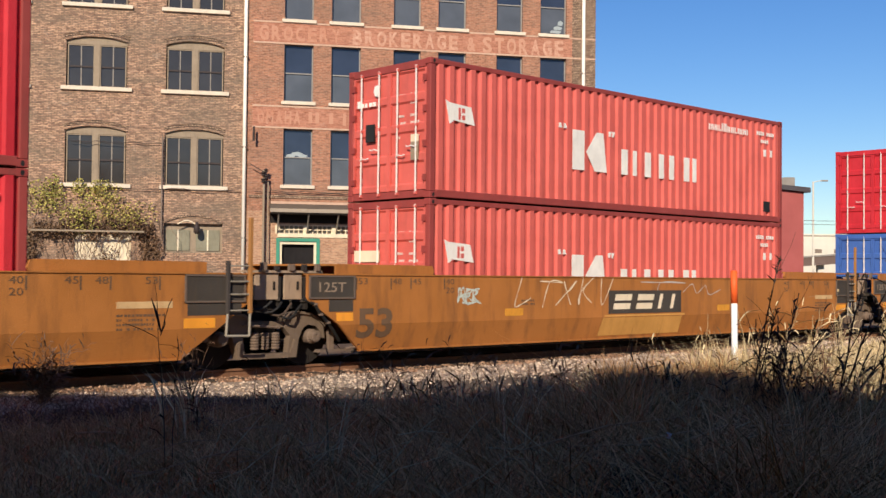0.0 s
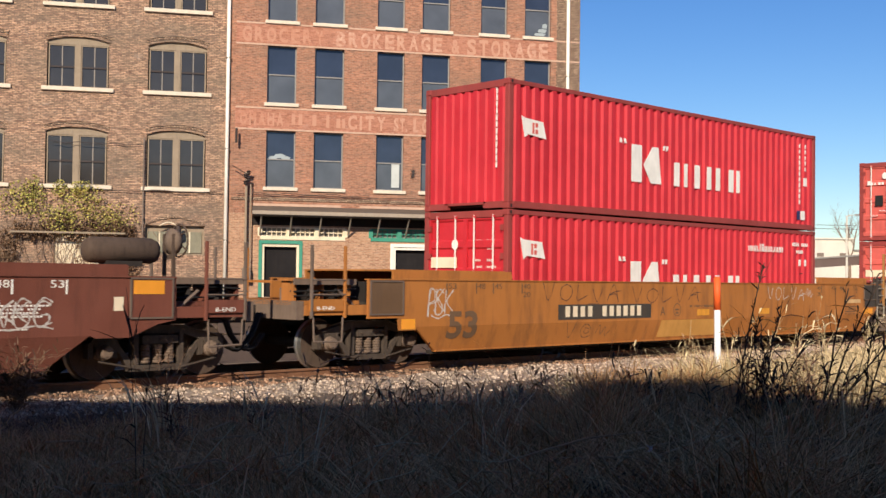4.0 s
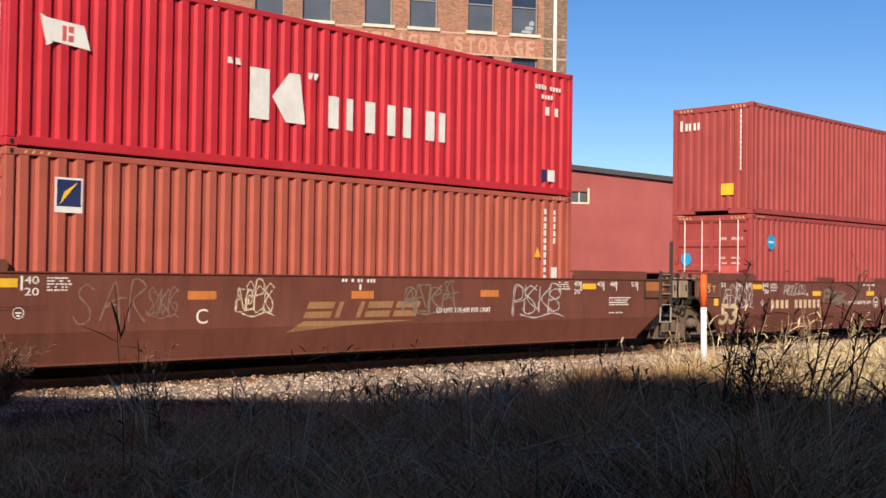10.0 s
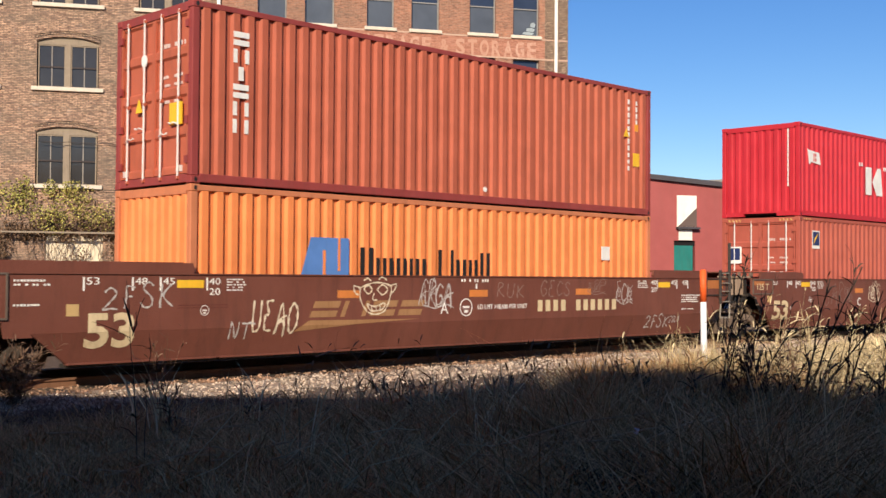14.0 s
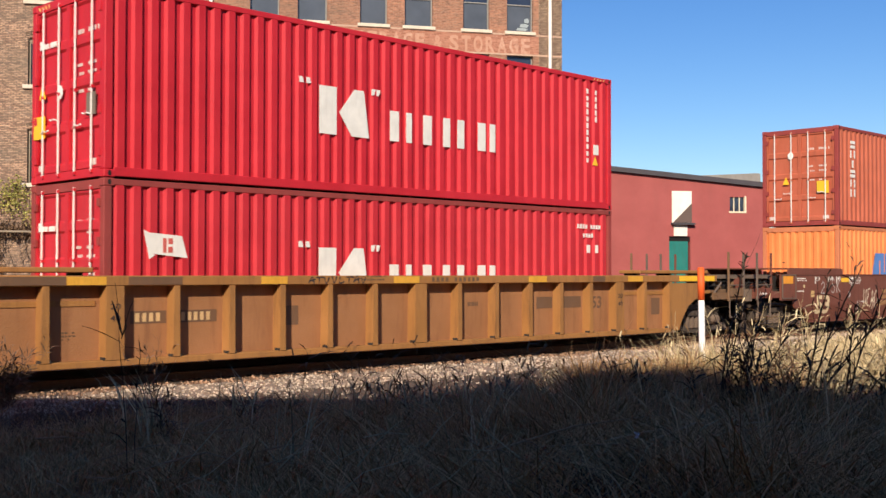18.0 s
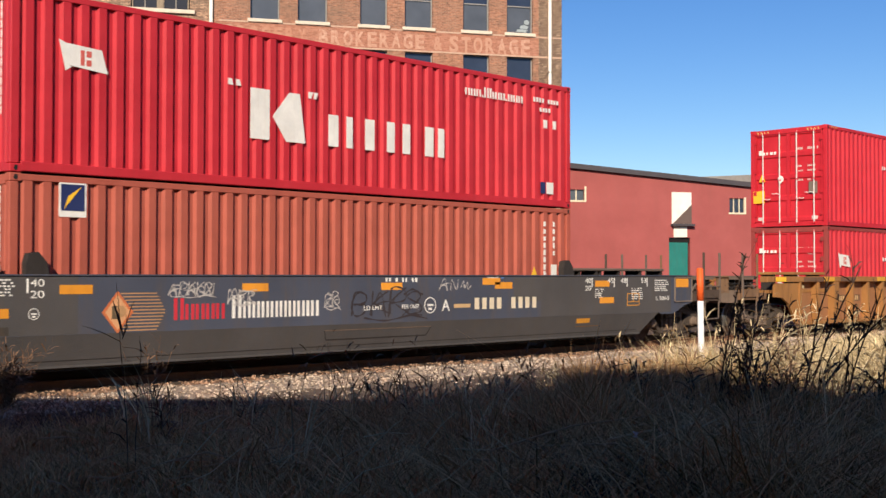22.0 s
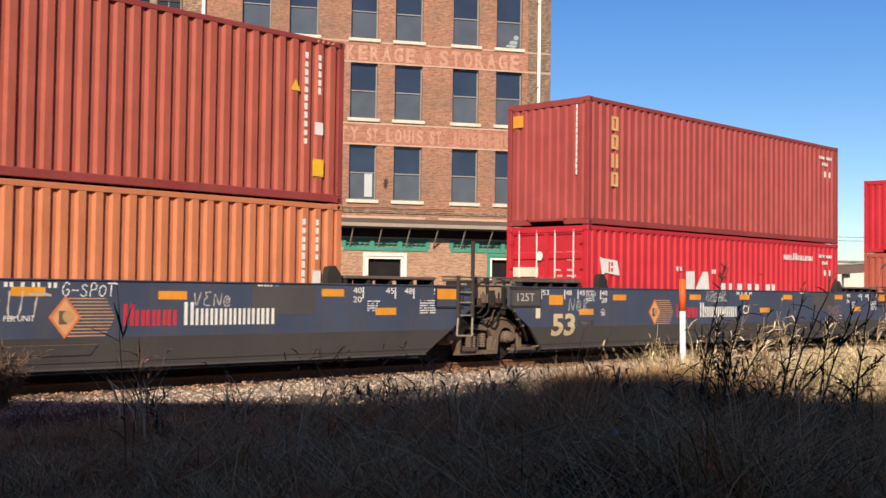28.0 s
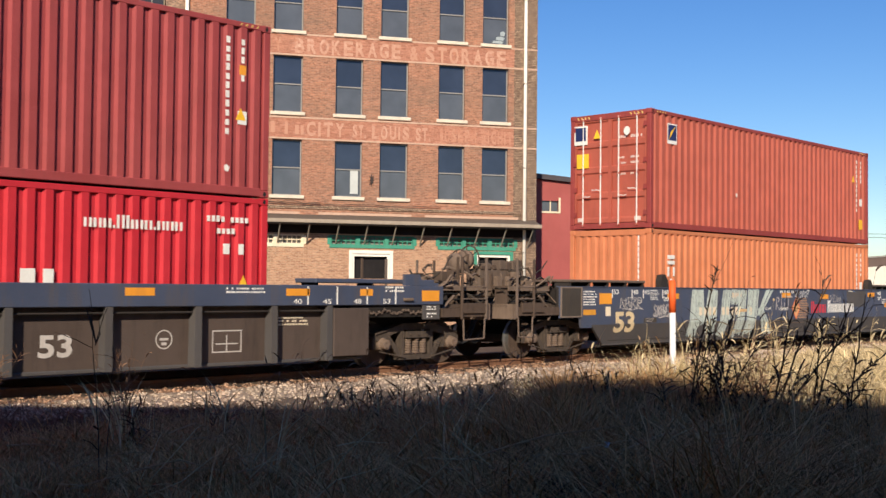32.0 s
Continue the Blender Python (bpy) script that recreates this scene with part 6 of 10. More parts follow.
bmesh.ops.transform(bm, matrix=Matrix.Translation((0.014, 0, 0)) @ Matrix.Rotation(radians(90), 4, "Z"), verts=bm.verts)
part("sticker", bm, SKYBLUE, B1L)
# small white mark on the blank maroon end: plain blocks
bm = bmesh.new()
for y_, w_, h_ in ((2.20, 0.07, 0.28), (2.04, 0.06, 0.20), (1.93, 0.06, 0.20), (1.78, 0.06, 0.20), (1.66, 0.06, 0.20)):
    box(bm, 0.006, 0.018, y_ - w_, y_, HIGH - 0.62, HIGH - 0.62 + h_)
part("line_mark", bm, WHITE, B1U)
# upright letter blocks beside the corner post
for i, kind_ in enumerate(("level", "pair", "stem", "level", "pair", "pair")):
    mark_parts(B3U, "upright_block", WHITE, 0.76 if kind_ != "stem" else 0.86, 2.28 - i * 0.285, 0.30 if kind_ != "stem" else 0.10, 0.225, kind_, 0.003)
for i, kind_ in enumerate(("level", "pair", "stem", "level")):
    mark_parts(D3L, "upright_block", WHITE, 0.74 if kind_ != "stem" else 0.85, 1.74 - i * 0.29, 0.32 if kind_ != "stem" else 0.10, 0.23, kind_, 0.003)
CREAM_YELLOW = paint("pale_yellow_marking", (0.62, 0.48, 0.28), 0.6, amount=0.4, dirt=(0.3, 0.16, 0.08), scale=4)
GOLD_MARK = paint("yellow_block_marking", (0.66, 0.42, 0.16), 0.6, amount=0.35, dirt=(0.34, 0.14, 0.06), scale=4)
for i in range(4):
    mark_parts(D2U, "upright_block", GOLD_MARK, 0.86, 2.20 - i * 0.43, 0.26, 0.33, "frame" if i != 2 else "pair", 0.003)
# orange box: blue slanting mark and a row of black blocks
bm = bmesh.new()
slab(bm, [(2.12, 1.05), (2.36, 1.82), (3.2, 1.82), (3.2, 1.05)], -0.001, 0.004)
part("blue_mark", bm, MARK_BLUE, B3L)
bars(B3L, [(2.62, 2.68, 1.1, 1.6), (2.95, 3.0, 1.25, 1.82)], -0.0015, ORANGE, "mark_gap")
mark_row(B3L, 3.46, 1.05, [(0.30, 0.62, "pair"), (0.24, 0.44, "pair"), (0.26, 0.44, "pair"), (0.24, 0.44, "pair"), (0.26, 0.44, "pair"), (0.17, 0.10, "stem"), (0.09, 0.62, "stem"), 0.16, (0.08, 0.62, "stem"), (0.27, 0.44, "pair"), (0.24, 0.44, "pair"), (0.27, 0.58, "pair")], 0.003, BLACK, "black_block", 0.075)
plate(B3L, 10.35, 1.55, 0.3, 0.3, WHITE)
# dents and scuffs in fresher paint
for c_, x_, z_, w_, h_, m_ in ((B3U, 6.6, 0.25, 0.12, 0.1, WHITE), (D3U, 4.0, 1.0, 0.08, 0.12, WHITE), (D2U, 4.1, 0.35, 0.08, 0.08, RED_FADED), (EU, 11.3, 0.4, 0.1, 0.12, WHITE)):
    bm = bmesh.new()
    slab(bm, [(x_, z_), (x_ + w_ * 0.7, z_ - 0.02), (x_ + w_ * 0.9, z_ + h_ * 0.5), (x_ + w_ * 0.3, z_ + h_ * 0.9), (x_ - 0.01, z_ + h_ * 0.6)], 0.0, 0.005)
    part("scuff", bm, m_, c_)
for c_, h_ in ((B1U, HIGH), (B2L, HIGH), (CU, HIGH), (D3U, HIGH), (B1L, HIGH), (EU, HIGH)):
    # striped height marks on the top rails by the corners
    bm = bmesh.new()
    for i in range(4):
        for x_ in (0.26 + i * 0.11, LONG - 0.64 + i * 0.11):
            slab(bm, [(x_, h_ - 0.078), (x_ + 0.03, h_ - 0.078), (x_ + 0.06, h_ - 0.036), (x_ + 0.03, h_ - 0.036)], -0.004, 0.001)
    part("height_stripe", bm, STRIPE, c_)["kind"] = "stuff"
    bm = bmesh.new()
    for i in range(4):
        for y_ in (0.22 + i * 0.11, WIDE - 0.62 + i * 0.11):
            slab(bm, [(y_, h_ - 0.115), (y_ + 0.035, h_ - 0.115), (y_ + 0.07, h_ - 0.05), (y_ + 0.035, h_ - 0.05)], 0, 0.006)
    bmesh.ops.transform(bm, matrix=Matrix.Translation((0.009, 0, 0)) @ Matrix.Rotation(radians(90), 4, "Z"), verts=bm.verts)
    part("height_stripe", bm, STRIPE, c_)["kind"] = "stuff"

# ---- markings and gear on the cars ----


def dims(car, mat, ends=((11.84, "40"), (12.62, "45"), (13.07, "48"), (13.85, "53"))):
    """Load-length marks near each end of the side."""
    for xs, flip in ((((-1.84, "53"), (-1.07, "48"), (-0.61, "45"), (0.20, "40")), 0), (ends, 1)):
        for x, t in xs:
            side_sign(car, x + (0.22 if flip else -0.055), x + (0.25 if flip else -0.025), 1.29, 1.49, mat, "length_tick", 0.003)
            words(car, t, x, 1.38, SY - 0.003, 0.11, mat, "length_mark", wide=0.20)
        x = xs[3][0] if not flip else xs[0][0]
        words(car, "20", x, 1.22, SY - 0.003, 0.11, mat, "length_mark", wide=0.20)


def small_print(car, x, z, w, rows, mat, seed, high=0.035, y=SY):
    for i in range(rows):
        bars(car, script_bars(x, z - i * high * 1.9, w * random.Random(seed + i).uniform(0.7, 1), high, max(4, int(w / 0.06)), seed + i, 0.7), y, mat, "small_print", 0.003)


def jack_panel(car, x0, x1, z0, z1, fill, line, band=None, text="", ink=WHITE):
    """A framed panel at a car's end, with an amber plate or a capacity mark."""
    pnl = side_sign(car, x0, x1, z0, z1, fill, "end_panel", 0.012)
    for q in ((x0, x1, z1 - 0.02, z1), (x0, x1, z0, z0 + 0.02), (x0, x0 + 0.02, z0, z1), (x1 - 0.02, x1, z0, z1)):
        side_sign(pnl, q[0] - 0.004, q[1] + 0.004, q[2] - 0.004, q[3] + 0.004, line, "border", 0.026)
    if band:
        side_sign(car, x0 + 0.05, x1 - 0.05 - 0.1 * (not text), z1 - 0.24, z1 - 0.04, band, "amber_plate", 0.016)
    if text:
        words(car, text, x0 + 0.2, z0 + 0.11, SY - 0.016, 0.17, ink, "capacity_mark", wide=(x1 - x0) * 0.58)


def big53(car, mat, x=-1.85, z=0.48, h=0.50):
    drape(words(car, "53", x, z, SY - 0.004, h, mat, "length_number", wide=0.78, bold=0.02))


def round_stamp(car, x, z, r, mat, y=SY):
    bm = bmesh.new()
    n = 20
    pts = [(math.cos(k * 2 * math.pi / n), math.sin(k * 2 * math.pi / n)) for k in range(n)]
    for k in range(n):
        a, b = pts[k], pts[(k + 1) % n]
        slab(bm, [(x + a[0] * r, z + a[1] * r), (x + b[0] * r, z + b[1] * r), (x + b[0] * r * 0.88, z + b[1] * r * 0.88), (x + a[0] * r * 0.88, z + a[1] * r * 0.88)], y - 0.003, y)
    part("round_stamp", bm, mat, car)
    bars(car, [(x - r * 0.5, x + r * 0.5, z - r * 0.1, z + r * 0.15), (x - r * 0.3, x + r * 0.3, z - r * 0.6, z - r * 0.3)], y, mat, "stamp_writing", 0.003)


def car_ladder(car, mat, ahead, second=None):
    """Ladder at the joint: a short and a tall upright, rungs and a low stirrup."""
    x = ahead - 4.44
    bm = bmesh.new()
    soft_box(bm, x - 0.03, x + 0.03, SY - 0.08, SY - 0.02, 0.92, 1.74, 0.008)
    lad = part("ladder", bm, mat, car)
    bm = bmesh.new()
    soft_box(bm, x + 0.37, x + 0.435, SY - 0.08, SY - 0.02, 0.92, 2.42, 0.008)
    part("upright", bm, second or mat, lad)
    for z in (0.97, 1.22, 1.42, 1.66):
        bm = bmesh.new()
        rod(bm, (x, SY - 0.06, z), (x + 0.40, SY - 0.06, z), 0.014, 6)
        part("rung", bm, STRUT, lad)
    bm = bmesh.new()
    for a, b in (((x, SY - 0.06, 0.97), (x - 0.03, SY - 0.06, 0.58)), ((x - 0.03, SY - 0.06, 0.58), (x + 0.39, SY - 0.06, 0.57)), ((x + 0.39, SY - 0.06, 0.57), (x + 0.40, SY - 0.06, 0.97))):
        rod(bm, a, b, 0.020, 6)
    part("stirrup", bm, STRUT, lad)


DUSTY_PLATE = paint("dusty_end_plate", (0.36, 0.25, 0.165), 0.8, dirt=(0.15, 0.10, 0.07), amount=0.6, scale=3)


def joint_gear(car, mat):
    """Plates, brackets and hoses over a shared truck at the left end of a unit."""
    rng = random.Random(round(car.matrix_world.translation.x))
    # upright end plates of the platforms, lit between the two units
    for x0, x1 in ((-3.72, -3.26), (-3.15, -2.79)):
        bm = bmesh.new()
        soft_box(bm, x0, x1, 0.06, 0.09, 1.12, 1.55, 0.008)
        plate_ = part("platform_end", bm, DUSTY_PLATE, car)
        boxed("slot", plate_, SHADE_BLACK, (x1 - 0.11, x1 - 0.07, 0.05, 0.06, 1.28, 1.42))
    boxed("platform_edge", car, DUSTY_PLATE, (-3.95, -2.4, 0.02, 0.10, 1.56, 1.60))
    for k in range(6):
        x = -3.9 + 0.27 * k
        boxed("platform_clip", car, DUSTY if k % 2 else DARK, (x, x + rng.uniform(0.05, 0.12), -0.02, 0.05, 1.60, 1.60 + rng.uniform(0.05, 0.13)))
    # brackets coloured near-black, as the joint's inside lies in shade
    for k in range(4):
        x = -4.0 + k * 0.24
        z = 0.90 + 0.1 * rng.random()
        boxed("bracket", car, SHADE_BLACK if k % 2 else DARK, (x, x + rng.uniform(0.12, 0.24), 0.30, 0.6, z, z + 0.2))
    for k in range(4):
        bm = bmesh.new()
        x = -3.95 + 0.22 * k
        pts = [Vector((x + 0.1 * i, 0.02 + 0.05 * math.sin(i + k), 1.12 - 0.16 * math.sin(i * 0.6 + 0.2 * k) - 0.05 * k)) for i in range(6)]
        tube(bm, pts, [0.020] * 6, 6)
        part("hose", bm, BLACK if k != 2 else GRIME, car)
    # the long hose that follows the slanting edge of the plate
    bm = bmesh.new()
    pts = [Vector(p) for p in ((-2.96, -0.2, 1.14), (-2.74, -0.24, 1.05), (-2.62, -0.24, 0.88), (-2.44, -0.2, 0.74), (-2.22, -0.1, 0.56), (-2.05, 0.0, 0.42))]
    tube(bm, pts, [0.03] * 6, 7)
    part("air_hose", bm, BLACK, car)
    for p in pts[1:4]:
        boxed("hose_clip", car, DUSTY, (p.x - 0.03, p.x + 0.03, p.y - 0.035, p.y + 0.03, p.z - 0.02, p.z + 0.02))
    # connector near-black for the same shade
    boxed("connector", car, SHADE_BLACK, (-4.0, -3.0, MID - 0.25, MID + 0.25, 0.85, 1.25))
    bm = bmesh.new()
    rod(bm, (-3.9, 0.1, 0.72), (-3.2, 0.1, 0.66), 0.022, 6)
    part("brake_rod", bm, DUSTY, car)
    if mat is CAR_BLUE:
        for k in range(4):
            boxed("valve", car, (GRIME, DUSTY, DARK, GRIME)[k], (-3.65 + 0.2 * k, -3.52 + 0.2 * k, -0.06, 0.05, 1.16 + 0.05 * (k % 2), 1.3 + 0.08 * (k % 3)))
        bm = bmesh.new()
        rod(bm, (-4.3, 0.3, 1.72), (0.0, 0.3, 1.72), 0.018, 6)
        part("hand_rail", bm, BAR_GREY, car)
    # stop, foot plate and low bracket beside the bearing
    boxed("stop_plate", car, DUSTY, (-2.14, -2.04, 0.16, 0.24, 0.27, 0.62))
    bm = bmesh.new()
    slab(bm, [(-2.40, 0.22), (-1.32, 0.22), (-1.36, 0.27), (-2.36, 0.27)], 0.10, 0.26)
    part("foot_plate", bm, BAR_GREY, car)
    bm = bmesh.new()
    tube(bm, [Vector((-1.95, -0.06, 0.28)), Vector((-1.66, -0.10, 0.32)), Vector((-1.58, -0.11, 0.48))], [0.025] * 3, 6)
    part("step_bracket", bm, DUSTY, car)


def brake_wheel(car, x, y, z, r=0.26):
    bm = bmesh.new()
    n = 20
    for k in range(n):
        a, b = k * 2 * math.pi / n, (k + 1) * 2 * math.pi / n
        rod(bm, (x, y + r * math.cos(a), z + r * math.sin(a)), (x, y + r * math.cos(b), z + r * math.sin(b)), 0.016, 5)
    for k in range(5):
        a = k * 2 * math.pi / 5
        rod(bm, (x - 0.05, y, z), (x, y + r * math.cos(a), z + r * math.sin(a)), 0.013, 5)
    w = part("brake_wheel", bm, GRIME, car, "spoked hand-brake wheel")
    bm = bmesh.new()
    b2 = bmesh.new()
    lathe(b2, [(-0.10, 0.10), (-0.09, 0.19), (0.02, 0.21), (0.05, 0.12), (0.09, 0.05)], 18)
    join(bm, b2, Matrix.Translation((x - 0.14, y, z - 0.02)) @ Matrix.Rotation(radians(90), 4, "Z"))
    part("brake_housing", bm, DUSTY, car, "round hand-brake gear case", True)
    for dy in (-0.16, 0.12):
        boxed("brake_stand", car, GRIME, (x - 0.2, x - 0.15, y + dy, y + dy + 0.05, 1.1, z + 0.1))
    boxed("brake_stand", car, GRIME, (x - 0.2, x - 0.15, y - 0.11, y + 0.12, z - 0.3, z - 0.22))


def end_gear(car, x0, sg, mat, text="", tank=False, wheel=False, cluttered=False):
    """Everything past a car's own truck: end sill, grab irons, step, coupler, hoses."""
    def X(d):
        return x0 + sg * d

    def bx(name, d0, d1, y0, y1, z0, z1, m, label=""):
        a, b = sorted((X(d0), X(d1)))
        return boxed(name, car, m, (a, b, y0, y1, z0, z1), label)
    bx("end_platform", 0.0, 1.45, 0.0, 2 * MID, 1.10, 1.17, mat)
    bx("end_beam", 1.30, 1.45, -0.15, 2 * MID + 0.15, 0.86, 1.17, DUSTY)
    bx("side_beam", 0.0, 1.3, -0.22, -0.10, 0.93, 1.10, mat)
    bx("side_beam", 0.0, 1.3, 2 * MID + 0.10, 2 * MID + 0.22, 0.93, 1.10, mat)
    bx("draft_sill", 0.0, 1.9, MID - 0.2, MID + 0.2, 0.78, 1.08, DARK)
    bm = bmesh.new()
    a, b = sorted((X(1.85), X(2.42)))
    soft_box(bm, a, b, MID - 0.14, MID + 0.14, 0.80, 1.04, 0.05)
    part("coupler", bm, GRIME, car)
    bx("drop_panel", 0.55, 1.25, -0.26, -0.225, 1.00, 1.20, mat)
    if text:
        a = min(X(0.55), X(1.25))
        words(car, text, a + 0.14, 1.02, -0.264, 0.065, WHITE, "end_mark", wide=0.36)
    grabs = (0.89, 1.43) if cluttered and sg < 0 else (0.52, 1.22)
    for y in (-0.25, 2 * MID + 0.25):
        for d in grabs:
            bm = bmesh.new()
            soft_box(bm, X(d) - 0.024, X(d) + 0.024, y - 0.024, y + 0.024, 0.88, 2.1, 0.006)
            part("grab_post", bm, mat if d == grabs[0] else BAR_GREY, car)
        for z in (1.28, 1.52):
            bm = bmesh.new()
            rod(bm, (X(grabs[0]), y - 0.02, z), (X(grabs[1]), y - 0.02, z), 0.014, 6)
            part("grab_iron", bm, BAR_GREY, car)
        bm = bmesh.new()
        for p, q in (((X(grabs[0] + 0.04), y, 0.9), (X(grabs[0] + 0.06), y, 0.48)), ((X(grabs[1] - 0.04), y, 0.9), (X(grabs[1] - 0.06), y, 0.50)), ((X(grabs[0] + 0.06), y, 0.48), (X(grabs[1] - 0.06), y, 0.50))):
            rod(bm, p, q, 0.018, 6)
        part("stirrup", bm, BAR_GREY, car)
    # crossover platform on its stays, with straight pipes and small blocks below
    rng = random.Random(int(abs(x0) * 100))
    bx("crossover", 0.05, 1.38, 0.05, 0.50, 1.50, 1.54, mat, "steel crossover step plate")
    bx("crossover_edge", 0.05, 1.38, 0.02, 0.05, 1.44, 1.54, DUSTY)
    bx("cross_plate", 0.2, 1.2, 0.9, 2.2, 1.46, 1.50, mat)
    for k in range(5):
        d = 0.12 + 0.29 * k
        bx("stay", d, d + 0.05, 0.1, 0.45, 1.17, 1.50, DARK if k % 2 else mat)
    for k in range(9 if cluttered else 5):
        d = rng.uniform(0.05, 1.15)
        y = rng.uniform(0.2, 1.0)
        z0 = 1.17 if not cluttered or k % 2 else 1.54
        bx("valve_block", d, d + rng.uniform(0.08, 0.2), y, y + 0.2, z0, z0 + rng.uniform(0.08, 0.26), DUSTY if k % 3 else DARK)
    if cluttered:
        a, b = sorted((X(0.2), X(1.2)))
        if sg < 0:
            bm = bmesh.new()
            soft_box(bm, a - 0.42, b + 0.02, 0.62, 0.95, 1.30, 1.90, 0.03)
            chest = part("brake_chest", bm, BROWN_CAST, car, "dusty brown brake gear chest")
            for k in range(7):
                x_ = a - 0.4 + 0.2 * k
                bm = bmesh.new()
                soft_box(bm, x_, x_ + rng.uniform(0.10, 0.2), 0.60, 0.85, 1.88, 1.92 + rng.uniform(0.02, 0.2), 0.015)
                part("lug", bm, BROWN_CAST if k % 2 else GRIME, chest)
            for k in range(5):
                x_ = a - 0.36 + 0.27 * k
                boxed("rib", chest, GRIME, (x_, x_ + 0.04, 0.585, 0.62, 1.34, 1.70 + 0.1 * (k % 2)))
            boxed("flange", chest, DUSTY, (a - 0.45, b + 0.05, 0.58, 0.64, 1.44, 1.48))
            brake_wheel(car, a - 0.5, 0.85, 2.10, 0.28)
            for k in range(2):
                b2 = bmesh.new()
                lathe(b2, [(-0.30, 0.05), (-0.27, 0.11), (-0.20, 0.135), (0.20, 0.135), (0.27, 0.11), (0.30, 0.05)], 16)
                bm = bmesh.new()
                join(bm, b2, Matrix.Translation(((a + b) / 2 - 0.05 + 0.3 * k, 0.30, 1.33 + 0.10 * k)) @ Matrix.Rotation(radians(90), 4, "Z"))
                part("brake_cylinder", bm, DUSTY if k else BROWN_CAST, car, "dusty brown brake cylinder", True)
        for k in range(44):
            p = Vector((X(rng.uniform(-0.1, 1.3)), rng.uniform(-0.05, 0.6), rng.uniform(1.0, 1.9)))
            q = p + Vector((rng.choice((0.0, 0.0, 0.25, -0.3, 0.4)), rng.uniform(-0.2, 0.2), rng.choice((0.0, 0.28, -0.25, 0.1))))
            bm = bmesh.new()
            tube(bm, [p, p.lerp(q, 0.5) + Vector((0, 0, rng.uniform(-0.06, 0.06))), q], [rng.uniform(0.012, 0.03)] * 3, 6)
            part("brake_lever", bm, DUSTY if k % 3 else CAST, car)
        for k in range(6):
            d, y, z = rng.uniform(0.1, 1.1), rng.uniform(0.15, 0.8), rng.uniform(1.3, 1.75)
            bm = bmesh.new()
            a, b = sorted((X(d), X(d + rng.uniform(0.1, 0.24))))
            soft_box(bm, a, b, y, y + 0.2, z, z + rng.uniform(0.12, 0.3), 0.02)
            part("brake_valve", bm, DUSTY if k % 2 else GRIME, car)
    for k in range(4):
        bm = bmesh.new()
        z = 1.23 + 0.07 * k
        p, q = Vector((X(0.02), 0.08 + 0.1 * (k % 2), z)), Vector((X(1.34), 0.08 + 0.1 * (k % 2), z + rng.uniform(-0.05, 0.05)))
        m = p.lerp(q, rng.uniform(0.35, 0.65)) + Vector((0, 0, rng.uniform(-0.03, 0.05)))
        tube(bm, [p, m, q], [0.014] * 3, 6)
        part("brake_pipe", bm, GRIME if k % 2 else BLACK, car)
    for k in range(2):
        bm = bmesh.new()
        pts = [Vector((X(1.5 + 0.16 * i), MID - 0.45 + 0.1 * k, 0.95 - 0.62 * math.sin(math.pi * min(1, i / 6)) ** 0.8)) for i in range(6)]
        for p, q in zip(pts, pts[1:]):
            rod(bm, p, q, 0.03, 7)
        part("air_hose", bm, BLACK, car)
    bm = bmesh.new()
    rod(bm, (X(0.05), -0.05, 0.98), (X(0.5), -0.05, 1.34), 0.028, 6)
    part("release_rod", bm, BAR_GREY, car)
    if tank:
        b2 = bmesh.new()
        lathe(b2, [(-0.62, 0.06), (-0.58, 0.16), (-0.48, 0.2), (0.48, 0.2), (0.58, 0.16), (0.62, 0.06)], 18)
        bm = bmesh.new()
        join(bm, b2, Matrix.Translation((X(-0.45), 0.62, 1.94)) @ Matrix.Rotation(radians(90), 4, "Z"))
        part("air_tank", bm, GRIME, car, "brown air reservoir", True)
        bx("tank_cradle", -0.75, -0.15, 0.5, 0.75, 1.70, 1.78, DARK)
    if wheel:
        brake_wheel(car, X(0.55 if tank else 1.35), 0.62, 2.12 if tank else 2.02)


def amber_plates(car, spots, mat=AMBER):
    for x, z in spots:
        side_sign(car, x, x + 0.5, z, z + 0.13, mat, "reflector", 0.004, "amber reflector plate")


def swoosh(car, x, z, mat):
    """The railway's gold emblem as plain slanting blocks over a sweep."""
    for i, kind in enumerate(("level", "pair", "level", "level")):
        mark_parts(car, "emblem", mat, x + 0.32 + i * 0.66, z + 0.23, 0.56, 0.27, kind, SY, 0.004, 0.45)
    bm = bmesh.new()
    slab(bm, [(x, z), (x + 0.32, z + 0.18), (x + 2.85, z + 0.16), (x + 1.4, z + 0.10)], SY - 0.004, SY)
    drape(part("emblem_sweep", bm, mat, car))


GOLD_DIM = paint("faded_gold", (0.34, 0.175, 0.075), 0.65, amount=0.5, dirt=(0.16, 0.07, 0.035), scale=3)
GOLD = paint("dull_gold", (0.46, 0.25, 0.10), 0.6, amount=0.4, dirt=(0.16, 0.07, 0.035), scale=3)


